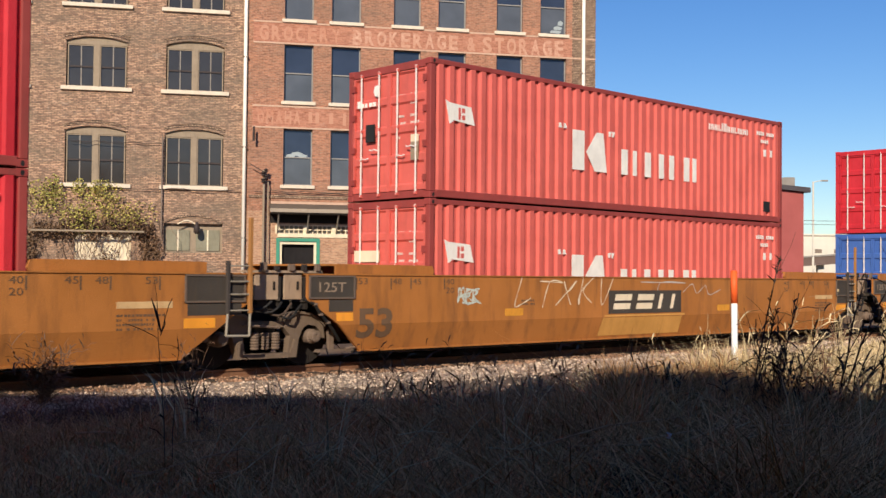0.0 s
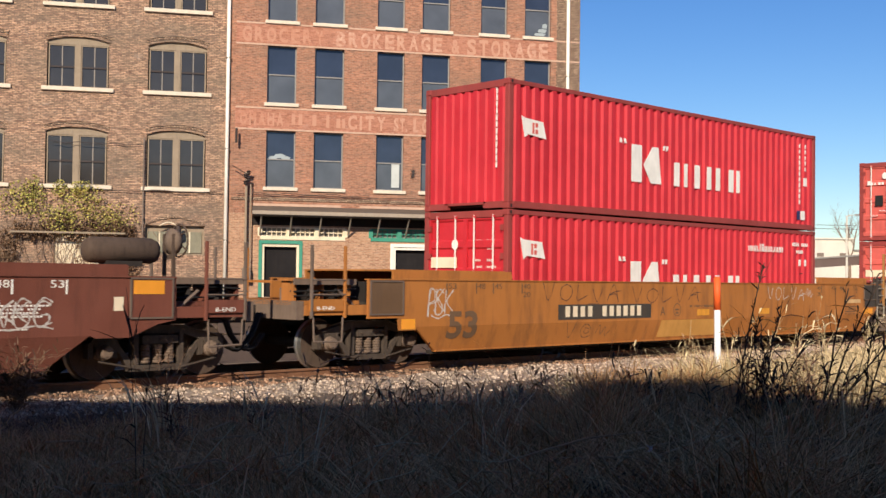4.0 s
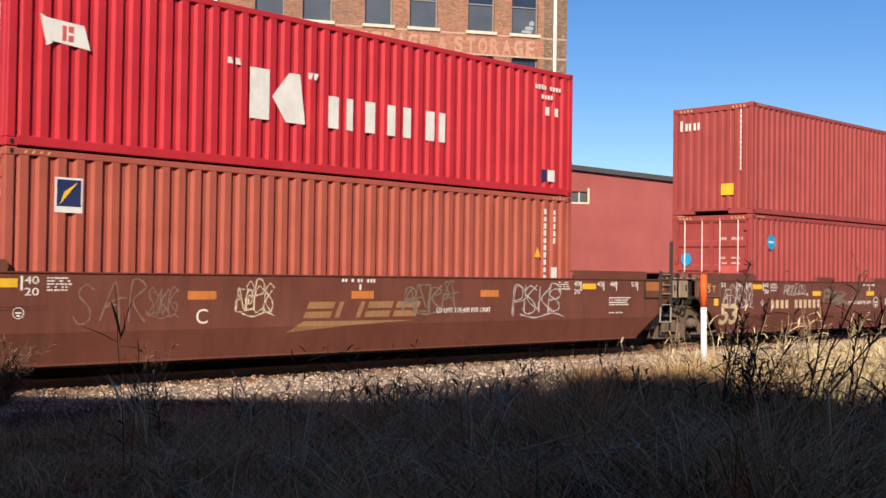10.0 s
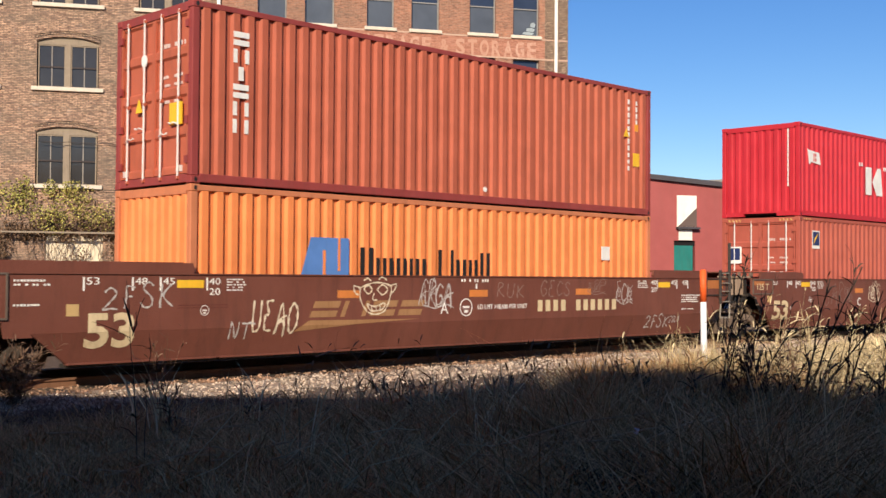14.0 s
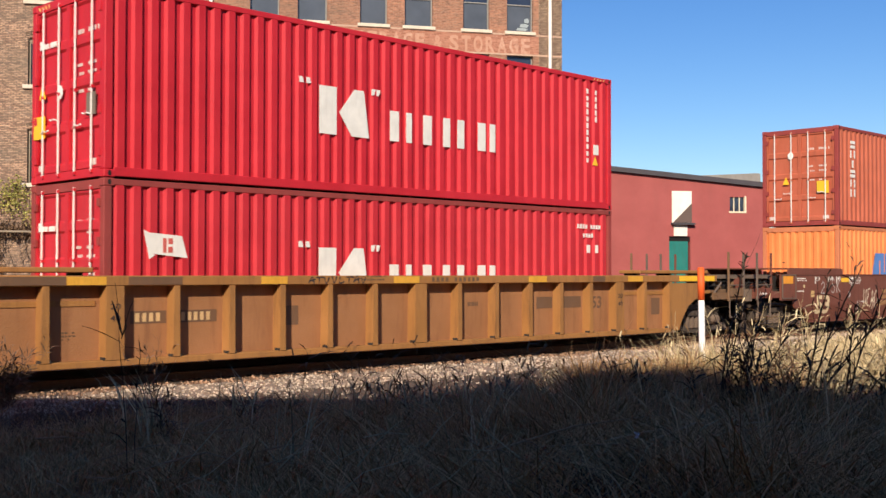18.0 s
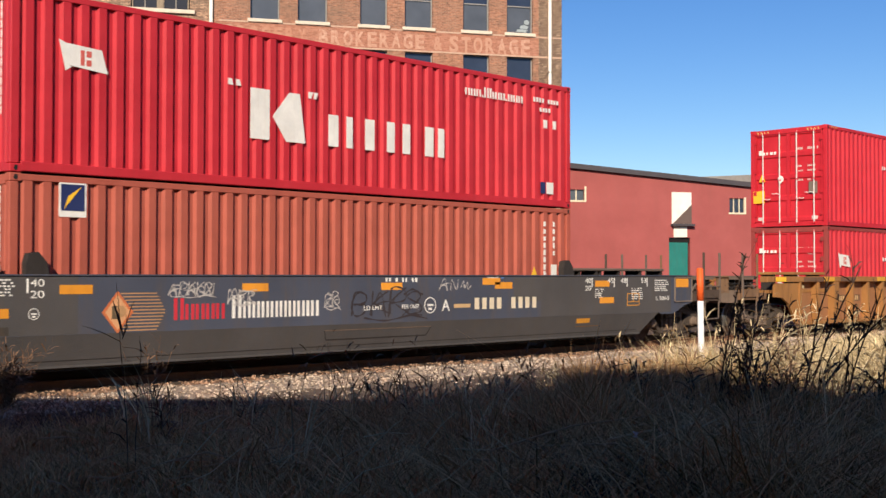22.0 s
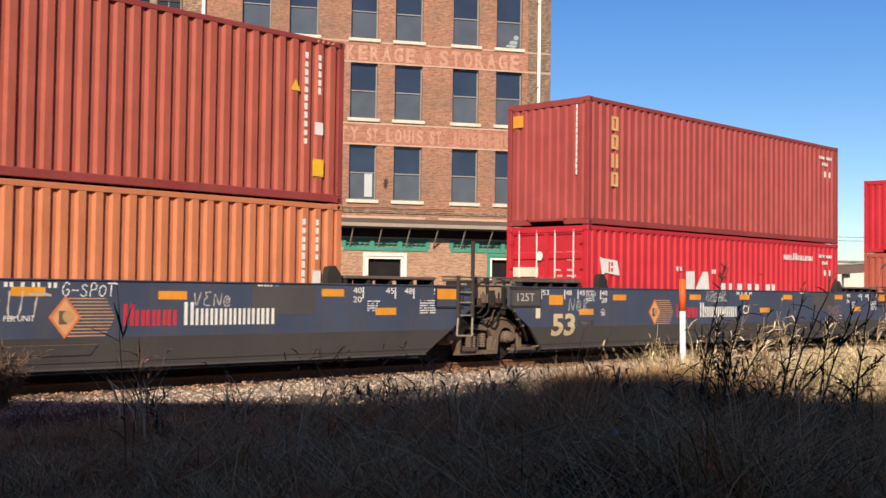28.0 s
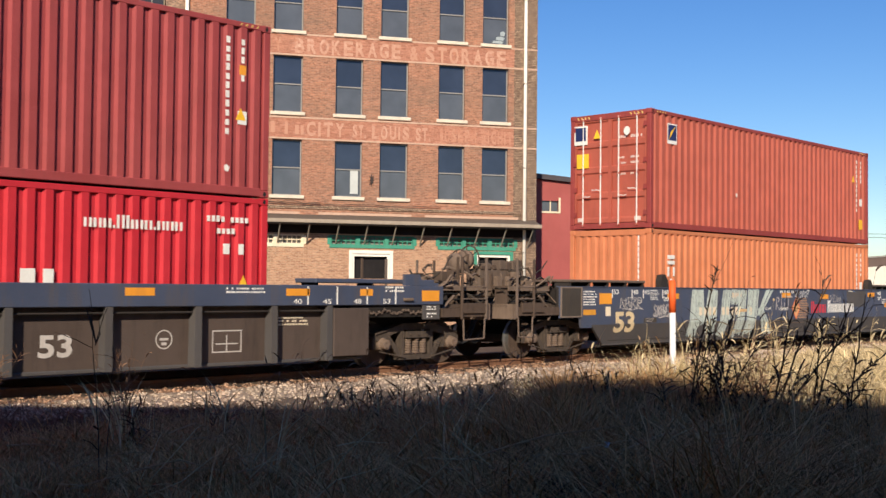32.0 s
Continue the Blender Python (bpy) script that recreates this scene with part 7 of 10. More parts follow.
def diamond(car, x, z):
    """Orange diamond with speed lines."""
    w, h = 0.46, 0.58
    bm = bmesh.new()
    slab(bm, [(x, z + h / 2), (x + w / 2, z), (x + w, z + h / 2), (x + w / 2, z + h)], SY - 0.006, SY)
    part("diamond", bm, DIAMOND, car, "pale orange diamond emblem")
    bm = bmesh.new()
    for k in range(4):
        pts = [(x + w / 2 + (w / 2 + 0.02) * math.cos(k * math.pi / 2), z + h / 2 + (h / 2 + 0.02) * math.sin(k * math.pi / 2)), (x + w / 2 + (w / 2 + 0.02) * math.cos((k + 1) * math.pi / 2), z + h / 2 + (h / 2 + 0.02) * math.sin((k + 1) * math.pi / 2))]
        pts += [(x + w / 2 + (w / 2 - 0.03) * math.cos((k + 1) * math.pi / 2), z + h / 2 + (h / 2 - 0.03) * math.sin((k + 1) * math.pi / 2)), (x + w / 2 + (w / 2 - 0.03) * math.cos(k * math.pi / 2), z + h / 2 + (h / 2 - 0.03) * math.sin(k * math.pi / 2))]
        slab(bm, pts, SY - 0.009, SY - 0.006)
    part("diamond_edge", bm, MARK_ORANGE, car)
    side_sign(car, x + w * 0.30, x + w * 0.56, z + h * 0.33, z + h * 0.66, CORE, "diamond_core", 0.010)
    disc(car, x + w * 0.60, z + h * 0.52, 0.085, SPEED_ORANGE, SY - 0.008, "diamond_core")
    n = 12
    spans = []
    for i in range(n):
        zz = z + 0.02 + i * (h - 0.04) / (n - 1)
        off = abs(zz - z - h / 2) / (h / 2)
        spans.append((x + w / 2 + (1 - off) * w / 2 + 0.03, x + w + 0.56 - 0.16 * off, zz - 0.009, zz + 0.009))
    bars(car, spans, SY, SPEED_ORANGE, "speed_line", 0.003)


SPEED_ORANGE = paint("faded_orange", (0.50, 0.27, 0.12), 0.6, amount=0.4, dirt=(0.2, 0.14, 0.1))
DIAMOND = paint("pale_orange", (0.66, 0.34, 0.16), 0.6, amount=0.3, dirt=(0.4, 0.16, 0.07), scale=4)
CORE = paint("olive_mark", (0.13, 0.09, 0.05), 0.7, amount=0.3)
MARK_ORANGE = paint("mark_orange", (0.62, 0.17, 0.06), 0.55, amount=0.3)


def stack_words(car, x, z):
    """The lessee's name as plain signs: five red, ten white."""
    mark_row(car, x, z, [(0.17, 0.33, "pair")] + [(0.155, 0.24, "pair")] * 4, SY, MARK_RED, "name_block", 0.028)
    mark_row(car, x + 1.04, z, [(0.17, 0.36, "pair")] + [(w, 0.26, "pair" if w > 0.1 else "stem") for w in (0.14, 0.14, 0.14, 0.14, 0.14, 0.14, 0.15, 0.06, 0.16)], SY, WHITE, "name_block", 0.038)


def number_bars(car, x, z, w, h, mat, groups, y=SY):
    """A registration as a row of plain bars."""
    n = sum(groups) + len(groups) - 1
    step = w / n
    k = 0
    spans = []
    for gsz in groups:
        for i in range(gsz):
            spans.append((x + k * step, x + k * step + step * 0.58, z, z + h))
            k += 1
        k += 1
    bars(car, spans, y, mat, "number_bar", 0.004)


# yellow cars
MUTED = paint("faded_stencil", (0.13, 0.075, 0.04), 0.7, amount=0.4)
BUFF = paint("buff_label", (0.56, 0.36, 0.17), 0.7, amount=0.4, dirt=(0.38, 0.142, 0.032), scale=3)
FAINT = paint("dim_stencil", (0.30, 0.22, 0.15), 0.7, amount=0.4)
PALE_PATCH = paint("fresh_yellow_patch", (0.56, 0.28, 0.07), 0.6, amount=0.4, dirt=(0.3, 0.13, 0.03))
SOOT = paint("dark_panel", (0.055, 0.045, 0.036), 0.6, amount=0.4, dirt=(0.11, 0.07, 0.04))
for car in (A0, A1, A2):
    dims(car, MUTED)
    big53(car, MUTED)
    small_print(car, 2.2, 1.05, 0.5, 2, MUTED, 8)
    for x in (1.75, 6.2, 8.9):
        side_sign(car, x, x + 0.5, 0.78, 0.92, AMBER_WORN := paint("worn_amber", (0.62, 0.27, 0.03), 0.6, amount=0.7, dirt=(0.40, 0.165, 0.03), scale=5), "reflector", 0.003)
for car in (A0, A1):
    jack_panel(car, -2.87, -1.92, 1.14, 1.52, SOOT, BAR_GREY, text="125T", ink=FAINT)
    side_sign(car, -2.46, -1.95, 0.92, 1.12, SOOT, "dark_patch", 0.003)
    side_sign(car, -2.30, -1.95, 0.76, 0.90, AMBER, "reflector", 0.004)
    joint_gear(car, CAR_YELLOW)
for car in (A1, A2):
    jack_panel(car, 14.5, 15.56, 1.10, 1.52, SOOT, BAR_GREY)
    side_sign(car, 14.55, 15.5, 0.90, 1.09, SOOT, "dark_patch", 0.003)
    side_sign(car, 14.49, 15.03, 0.71, 0.86, AMBER, "reflector", 0.004)
    side_sign(car, 13.4, 14.3, 1.02, 1.12, BUFF, "label_strip", 0.004)
    small_print(car, 13.4, 0.9, 0.8, 4, MUTED, 2)
    car_ladder(car, LADDER_DARK, S_A0 - S_A1 if car is A1 else S_A1 - S_A2, CAR_OCHRE)
side_sign(A1, 4.88, 7.46, 0.77, 1.26, SOOT, "sign_panel", 0.006, "black sign panel with cream blocks")
for i, kind in enumerate(("level", "level", "pair")):
    mark_parts(A1, "sign_block", CREAM, 5.02 + i * 0.78, 0.86, 0.56, 0.32, kind, SY - 0.006, 0.005, 0.3)
side_sign(A1, 4.75, 7.6, 0.706, 0.745, PALE_PATCH, "pale_patch", 0.003)
tag(A1, "LTXKV", 1.9, 0.93, 3.1, 0.56, CREAM, 27, 0.013, 0.35)
tag(A1, "T~", 5.9, 1.12, 3.0, 0.36, SCRAWL, 7, 0.011)
burst(A1, 0.5, 1.05, 0.55, 0.28, SPRAY_MINT, 5, 3, 0.018)
for car, x0, x1 in ((A2, 4.75, 7.15), (A1, 4.65, 7.5)):
    # lighter repaint on the sloping lower plate
    bm = bmesh.new()
    bm.faces.new([bm.verts.new(q) for q in ((x0 + 0.05, SY - 0.003, 0.69), (x1, SY - 0.003, 0.69), (x1 - 0.02, SY + 0.105, 0.31), (x0 - 0.02, SY + 0.105, 0.31))])
    part("pale_patch", bm, PALE_PATCH, car)
side_sign(A2, 1.25, 4.40, 0.755, 1.065, SOOT, "sign_panel", 0.006, "black number panel with cream bars")
number_bars(A2, 1.47, 0.81, 2.65, 0.22, CREAM, (4, 6), SY - 0.007)
words(A2, "A", 4.75, 0.80, SY - 0.004, 0.2, MUTED, "unit_letter")
round_stamp(A2, 5.4, 0.92, 0.15, MUTED)
small_print(A2, 5.9, 0.97, 1.3, 1, MUTED, 3, 0.05)
tag(A2, "VOLVA", 0.7, 1.13, 2.6, 0.33, SCRAWL_DARK, 2, 0.010)
tag(A2, "VOLVA", 3.62, 1.11, 2.7, 0.36, SCRAWL_DARK, 3, 0.010)
tag(A2, "VOLVA", 5.15, 0.38, 1.2, 0.26, SCRAWL_DARK, 4, 0.010)
tag(A2, "V@~", 1.45, 0.36, 1.5, 0.32, MUTED, 6, 0.010)
tag(A2, "VOLVA~", 9.25, 1.14, 2.3, 0.30, SCRAWL, 5, 0.012)
burst(A2, -2.4, 0.9, 0.6, 0.5, SCRAWL, 9, 3, 0.014)
jack_panel(A2, -3.72, -2.95, 0.92, 1.52, MUTED, BAR_GREY)
side_sign(A2, -2.99, -2.66, 0.66, 0.84, AMBER, "reflector", 0.004)
end_gear(A2, -3.75, -1, CAR_YELLOW, "B-END")
# brown cars
AMBER_DULL = paint("dull_amber_plate", (0.62, 0.20, 0.045), 0.55, amount=0.3)
AMBER_BROWN = paint("browned_amber_plate", (0.44, 0.15, 0.045), 0.6, amount=0.4, dirt=(0.2, 0.07, 0.04))
TAN_PLATE = paint("dull_tan_plate", (0.52, 0.34, 0.14), 0.6, amount=0.4, dirt=(0.25, 0.12, 0.06))
CAR_SEAM = paint("dark_red_seam", (0.12, 0.03, 0.022), 0.7, amount=0.3)
for car, far40 in ((B1, 12.10), (B2, 11.98), (B3, 11.86)):
    dims(car, WHITE, ((far40, "40"), (far40 + 0.78, "45"), (far40 + 1.23, "48"), (far40 + 2.0, "53")))
    big53(car, CREAM_YELLOW)
    side_sign(car, -2.14, -1.95, 0.93, 1.10, TAN_PLATE if car is not B1 else YELLOW, "yellow_plate", 0.004)
    side_sign(car, -0.37, 0.10, 1.33, 1.45, YELLOW, "reflector", 0.004)
    small_print(car, 0.52, 1.45, 0.40, 5, WHITE, 4, 0.022)
    amber_plates(car, ((2.75, 1.15), (5.97, 1.15), (9.17, 1.17)), YELLOW if car is B1 else AMBER_DULL)
    small_print(car, far40 - 0.50, 1.45, 0.42, 4, WHITE, 3, 0.024)
    side_sign(car, far40 + 0.28, far40 + 0.74, 1.32, 1.44, YELLOW, "reflector", 0.004)
    small_print(car, far40 + 1.2, 1.12, 0.85, 4, WHITE, 6, 0.026)
    small_print(car, far40 + 1.2, 0.80, 0.6, 1, WHITE, 9, 0.022)
    round_stamp(car, 0.12, 0.98, 0.08, WHITE)
    side_sign(car, 6.14, 6.18, 1.30, 1.40, WHITE, "lift_mark", 0.003)
    bars(car, script_bars(5.75, 1.43, 0.85, 0.06, 12, 5), SY, WHITE, "number_bar", 0.003)
    for z in (1.02, 1.06):
        side_sign(car, -0.35, 0.55, z, z + 0.008, CAR_SEAM, "weld_seam", 0.003)
    for x in (3.0, 6.5, 9.8) if car is B1 else ():
        bm = bmesh.new()
        slab(bm, [(x, 1.55), (x + 0.95, 1.55), (x + 0.9, 1.66), (x + 0.05, 1.66)], -0.24, -0.10)
        part("box_guide", bm, CAR_BROWN, car)
for car in (B1, B2):
    jack_panel(car, -2.86, -1.89, 1.14, 1.52, CAR_BROWN, BAR_GREY, text="125 T", ink=CREAM_YELLOW)
    side_sign(car, -2.80, -2.3, 1.37, 1.47, AMBER_BROWN, "amber_plate", 0.014)
    joint_gear(car, CAR_BROWN)
for car in (B2, B3):
    step = S_B1 - S_B2 if car is B2 else S_B2 - S_B3
    jack_panel(car, step - 5.0, step - 4.12, 1.12, 1.53, CAR_BROWN, DARK, band=AMBER_BROWN)
    car_ladder(car, LADDER_DARK, step)
number_bars(B1, 0.55, 0.83, 2.7, 0.22, CREAM_YELLOW, (4, 6))
words(B1, "LD LMT 118,500 PER UNIT", 4.83, 0.91, SY - 0.004, 0.095, WHITE, "load_limit", wide=1.45)
round_stamp(B1, 6.58, 0.95, 0.165, WHITE)
words(B1, "B", 7.2, 0.83, SY - 0.004, 0.25, WHITE, "unit_letter")
swoosh(B1, 7.63, 0.60, GOLD)
words(B2, "C", 2.90, 0.78, SY - 0.004, 0.24, WHITE, "unit_letter")
swoosh(B2, 4.62, 0.60, GOLD_DIM)
words(B2, "LD LMT 118,400 PER UNIT", 8.0, 0.88, SY - 0.004, 0.095, WHITE, "load_limit", wide=1.45)
side_sign(B2, -0.96, -0.94, 0.72, 0.82, WHITE, "stencil_edge", 0.003)
swoosh(B3, 1.83, 0.60, GOLD_DIM)
words(B3, "A", 5.20, 0.84, SY - 0.004, 0.22, WHITE, "unit_letter")
round_stamp(B3, 5.88, 0.95, 0.17, WHITE)
words(B3, "LD LMT 118,400 PER UNIT", 6.2, 0.91, SY - 0.004, 0.095, WHITE, "load_limit", wide=1.42)
number_bars(B3, 7.95, 0.84, 2.7, 0.23, CREAM_YELLOW, (4, 6))
SCRAWL_DIM = paint("faint_spray", (0.25, 0.155, 0.12), 0.7, amount=0.4, dirt=(0.15, 0.045, 0.025))
MINT_DIM = paint("faint_mint_spray", (0.20, 0.165, 0.12), 0.75, amount=0.6, dirt=(0.165, 0.06, 0.04), scale=4)
for car, x, z, w, h, m, s_, n_, k_ in ((B1, -1.75, 0.9, 1.3, 0.5, SCRAWL, 3, 5, 0.014), (B1, 1.2, 1.2, 1.1, 0.26, SCRAWL, 5, 6, 0.010), (B1, 7.42, 1.05, 1.0, 0.42, CREAM, 1, 5, 0.014), (B1, 3.35, 0.95, 1.3, 0.36, MINT_DIM, 12, 3, 0.035), (B1, 13.05, 0.85, 1.0, 0.38, SCRAWL, 2, 4, 0.014),
                                       (B2, 2.05, 0.92, 0.5, 0.42, SCRAWL_DIM, 2, 3, 0.010), (B2, 3.58, 0.93, 0.7, 0.46, CREAM, 4, 4, 0.012), (B2, 7.1, 0.92, 1.3, 0.5, MINT_DIM, 6, 4, 0.020), (B2, 10.0, 0.82, 1.5, 0.60, SCRAWL, 9, 4, 0.016),
                                       (B3, 4.66, 1.0, 0.8, 0.48, SCRAWL, 7, 4, 0.013), (B3, 9.55, 1.2, 0.6, 0.26, SCRAWL_DIM, 4, 3, 0.009), (B3, 10.55, 1.0, 0.55, 0.42, SCRAWL, 15, 3, 0.010)):
    burst(car, x, z, w, h, m, s_, n_, k_)
tag(B1, "2PSK KUK", 10.3, 0.40, 1.95, 0.30, SCRAWL, 6, 0.013)
tag(B1, "ANA", 4.9, 0.85, 1.3, 0.52, SCRAWL_DIM, 8, 0.012)
tag(B2, "SAR", 0.85, 0.80, 1.25, 0.62, SCRAWL_DIM, 3, 0.014)
tag(B3, "2FSK", -1.62, 1.02, 1.2, 0.36, SCRAWL, 4, 0.016)
tag(B3, "UEAO", 0.95, 0.60, 0.95, 0.50, CREAM, 5, 0.022)
tag(B3, "NT", 0.55, 0.50, 0.45, 0.26, SCRAWL, 6, 0.014)
tag(B3, "RUK", 6.7, 1.12, 0.85, 0.30, SCRAWL_DIM, 8, 0.013)
tag(B3, "GECS", 8.0, 1.16, 1.0, 0.32, SCRAWL_DIM, 9, 0.013)
tag(B3, "2FSK", 11.65, 0.40, 0.95, 0.28, SCRAWL, 11, 0.015)
tag(B3, "2OL@", 12.6, 0.50, 0.42, 0.16, SCRAWL, 12, 0.009)


def sprayed_face(car, x, z, w, h, mat):
    """A grinning round face in single sprayed strokes."""
    bm = bmesh.new()
    for line in (((0.1, 0.75), (0.12, 0.4), (0.3, 0.08), (0.55, 0.0), (0.78, 0.12), (0.9, 0.45), (0.92, 0.8), (0.5, 0.9), (0.1, 0.75)),
                 ((0.2, 0.72), (0.32, 0.82), (0.42, 0.7), (0.32, 0.58), (0.2, 0.72)), ((0.56, 0.7), (0.7, 0.84), (0.84, 0.7), (0.7, 0.55), (0.56, 0.7)),
                 ((0.48, 0.6), (0.44, 0.42), (0.56, 0.4)), ((0.28, 0.3), (0.5, 0.22), (0.76, 0.32), (0.7, 0.14), (0.4, 0.1), (0.28, 0.3)), ((0.4, 0.26), (0.42, 0.12)), ((0.52, 0.23), (0.54, 0.1)), ((0.64, 0.26), (0.64, 0.12)),
                 ((0.92, 0.8), (1.08, 0.86), (1.02, 0.66), (0.92, 0.62)), ((0.1, 0.75), (-0.06, 0.8), (-0.02, 0.6), (0.1, 0.55)), ((0.2, 0.95), (0.3, 1.02), (0.4, 0.94)), ((0.6, 0.98), (0.7, 1.06), (0.82, 0.96))):
        ribbon(bm, smooth_line([Vector((x + w * a, SY - 0.006, z + h * b)) for a, b in line]), 0.016)
    ob = part("graffiti", bm, mat, car, "cream sprayed grinning face")
    ob["kind"] = "stuff"


sprayed_face(B3, 3.16, 0.86, 0.86, 0.62, CREAM)
jack_panel(B3, -3.70, -2.99, 0.90, 1.54, CAR_BROWN, BAR_GREY, band=AMBER)
small_print(B3, -2.9, 1.42, 0.6, 2, WHITE, 4, 0.03)
small_print(B3, -2.9, 1.08, 0.5, 1, WHITE, 4, 0.03)
end_gear(B3, -3.75, -1, CAR_BROWN, "A-END")
jack_panel(B1, 15.3, 16.0, 0.93, 1.53, CAR_BROWN, BAR_GREY, band=AMBER)
side_sign(B1, 15.05, 15.2, 1.05, 1.25, CREAM, "label_strip", 0.004)
end_gear(B1, 16.05, 1, CAR_BROWN, "B-END", tank=True, wheel=True)
# slate cars
for car, far40, x53, plates in ((D1, 12.36, -1.62, ((0.62, 1.27), (3.67, 1.28), (6.6, 1.28), (9.2, 1.36), (9.55, 1.28), (-0.60, 0.95), (12.70, 1.30), (12.86, 0.94))),
                                (D2, 12.22, -1.52, ((0.62, 1.27), (3.75, 1.29), (6.1, 1.30), (7.15, 0.96), (8.4, 1.31), (11.46, 1.32), (-0.60, 0.95), (12.65, 0.97))),
                                (D3, 12.26, -1.79, ((0.36, 1.27), (3.36, 1.30), (6.05, 1.30), (8.36, 1.26), (11.55, 1.32), (12.8, 0.99)))):
    dims(car, WHITE, ((far40, "40"), (far40 + 0.78, "45"), (far40 + 1.25, "48"), (far40 + 2.0, "53")))
    big53(car, CREAM_YELLOW, x53, 0.53, 0.46)
    side_sign(car, -2.13 if car is D3 else -2.06, -1.94 if car is D3 else -1.92, 0.89, 1.10, CREAM, "label_strip", 0.004)
    if car is not D3:
        side_sign(car, -1.63, -1.17, 1.17, 1.38, AMBER, "reflector", 0.004)
    amber_plates(car, plates)
    small_print(car, -0.36, 1.46, 0.38, 6, WHITE, 4, 0.022)
    small_print(car, 9.35 if car is not D3 else 10.2, 1.48, 0.32, 1, WHITE, 2, 0.026)
    small_print(car, 9.72 if car is not D3 else 10.55, 1.48, 0.25, 1, MARK_BLUE, 3, 0.026)
    small_print(car, 12.7 if car is D1 else 12.6, 1.23, 0.34, 5, WHITE, 6, 0.022)
    small_print(car, far40 + 1.65, 1.24, 0.5, 6, WHITE, 7, 0.024)
    round_stamp(car, 0.25, 1.0, 0.08, WHITE)
    side_sign(car, -0.62, -0.10, 0.716, 0.83, SOOT, "data_plate", 0.003)
    small_print(car, -0.56, 0.80, 0.4, 3, SCRAWL, 11, 0.018)
    side_sign(car, 10.1, 11.4, 1.02, 1.5, CAR_BLUE_LOW, "repaint_patch", 0.002)
    bars(car, script_bars(6.7 if car is D1 else 5.95, 1.42, 0.8, 0.075, 10, 5), SY, WHITE, "number_bar", 0.003)
for car, x in ((D1, 1.28), (D2, 2.02), (D3, 6.62)):
    diamond(car, x, 0.71)
    stack_words(car, x + 1.16, 0.86)
words(D2, "C", 6.27, 0.93, SY - 0.004, 0.24, WHITE, "unit_letter")
side_sign(D1, 10.92, 15.54, 0.705, 1.527, CAR_BLUE_LOW, "dusty_patch", 0.0015)
for q in ((13.84, 14.3, 1.13, 1.15), (13.84, 14.3, 0.87, 0.89), (13.84, 13.86, 0.89, 1.13), (14.28, 14.3, 0.89, 1.13), (14.06, 14.08, 0.97, 1.13), (13.84, 14.3, 0.95, 0.965)):
    side_sign(D1, *q, AMBER_WORN, "diagram_line", 0.004)


def low_line(car, x0, z0, x1, z1, mat, w=0.012, name="access_edge"):
    """A thin line on the sloping lower plate."""
    d = Vector((x1 - x0, 0, z1 - z0)).normalized()
    off = Vector((-d.z, 0, d.x)) * w
    bm = bmesh.new()
    ps = [Vector((x0, 0, z0)) + off, Vector((x0, 0, z0)) - off, Vector((x1, 0, z1)) - off, Vector((x1, 0, z1)) + off]
    bm.faces.new([bm.verts.new((p.x, SY + 0.13 * (0.70 - p.z) / 0.46 - 0.004, p.z)) for p in ps])
    part(name, bm, mat, car)


for car, xa in ((D1, 5.35), (D2, 7.0), (D3, 4.9)):
    low_line(car, xa, 0.60, xa + 2.5, 0.60, DUSTY, 0.008)
    low_line(car, xa + 0.05, 0.44, xa + 2.4, 0.44, DARK, 0.010)
    low_line(car, xa, 0.60, xa + 0.06, 0.44, DARK, 0.010)
    low_line(car, xa + 2.5, 0.60, xa + 2.4, 0.44, DARK, 0.010)
    low_line(car, -1.9, 0.33, 14.3, 0.33, DARK, 0.006, "weld_seam")
low_line(D1, 12.1, 0.58, 12.55, 0.58, AMBER_WORN, 0.05, "reflector")
low_line(D1, 12.1, 0.46, 12.9, 0.46, MUTED, 0.012, "small_print")
words(D1, "A", 8.10, 0.88, SY - 0.004, 0.22, WHITE, "unit_letter")
side_sign(D1, 8.42, 8.86, 0.93, 1.0, BUFF, "paint_dash", 0.003)
number_bars(D1, 8.98, 0.89, 1.88, 0.22, CREAM, (4, 4))
round_stamp(D1, 7.80, 0.99, 0.15, WHITE)
words(D1, "LD LMT", 6.2, 0.93, SY - 0.004, 0.08, WHITE, "load_limit", wide=0.42)
words(D1, "PER UNIT", 7.1, 0.94, SY - 0.004, 0.08, WHITE, "load_limit", wide=0.42)
number_bars(D3, 1.78, 0.86, 1.95, 0.2, CREAM, (4, 4), SY - 0.007)
side_sign(D3, 3.75, 4.12, 0.93, 1.0, BUFF, "paint_dash", 0.008)
words(D3, "B", 4.26, 0.85, SY - 0.008, 0.21, CREAM, "unit_letter")
words(D3, "LD LMT", 5.1, 0.97, SY - 0.008, 0.075, WHITE, "load_limit", wide=0.32)
words(D3, "PER UNIT", 5.95, 0.95, SY - 0.004, 0.085, WHITE, "load_limit", wide=0.45)
for car in (D1, D2):
    jack_panel(car, -2.86, -1.92, 1.14, 1.51, CAR_BLUE_LOW, SOOT, text="125T", ink=SCRAWL)
    joint_gear(car, CAR_BLUE)
for car in (D2, D3):
    jack_panel(car, 14.3, 15.06, 1.12, 1.52, CAR_BLUE, DARK, band=AMBER)
    car_ladder(car, GRIME if car is D2 else LADDER_DARK, S_D1 - S_D2 if car is D2 else S_D2 - S_D3)
jack_panel(D3, -3.75, -3.02, 0.88, 1.53, SOOT, FRAME_GREY)
small_print(D3, -2.95, 1.42, 0.55, 6, WHITE, 4, 0.03)
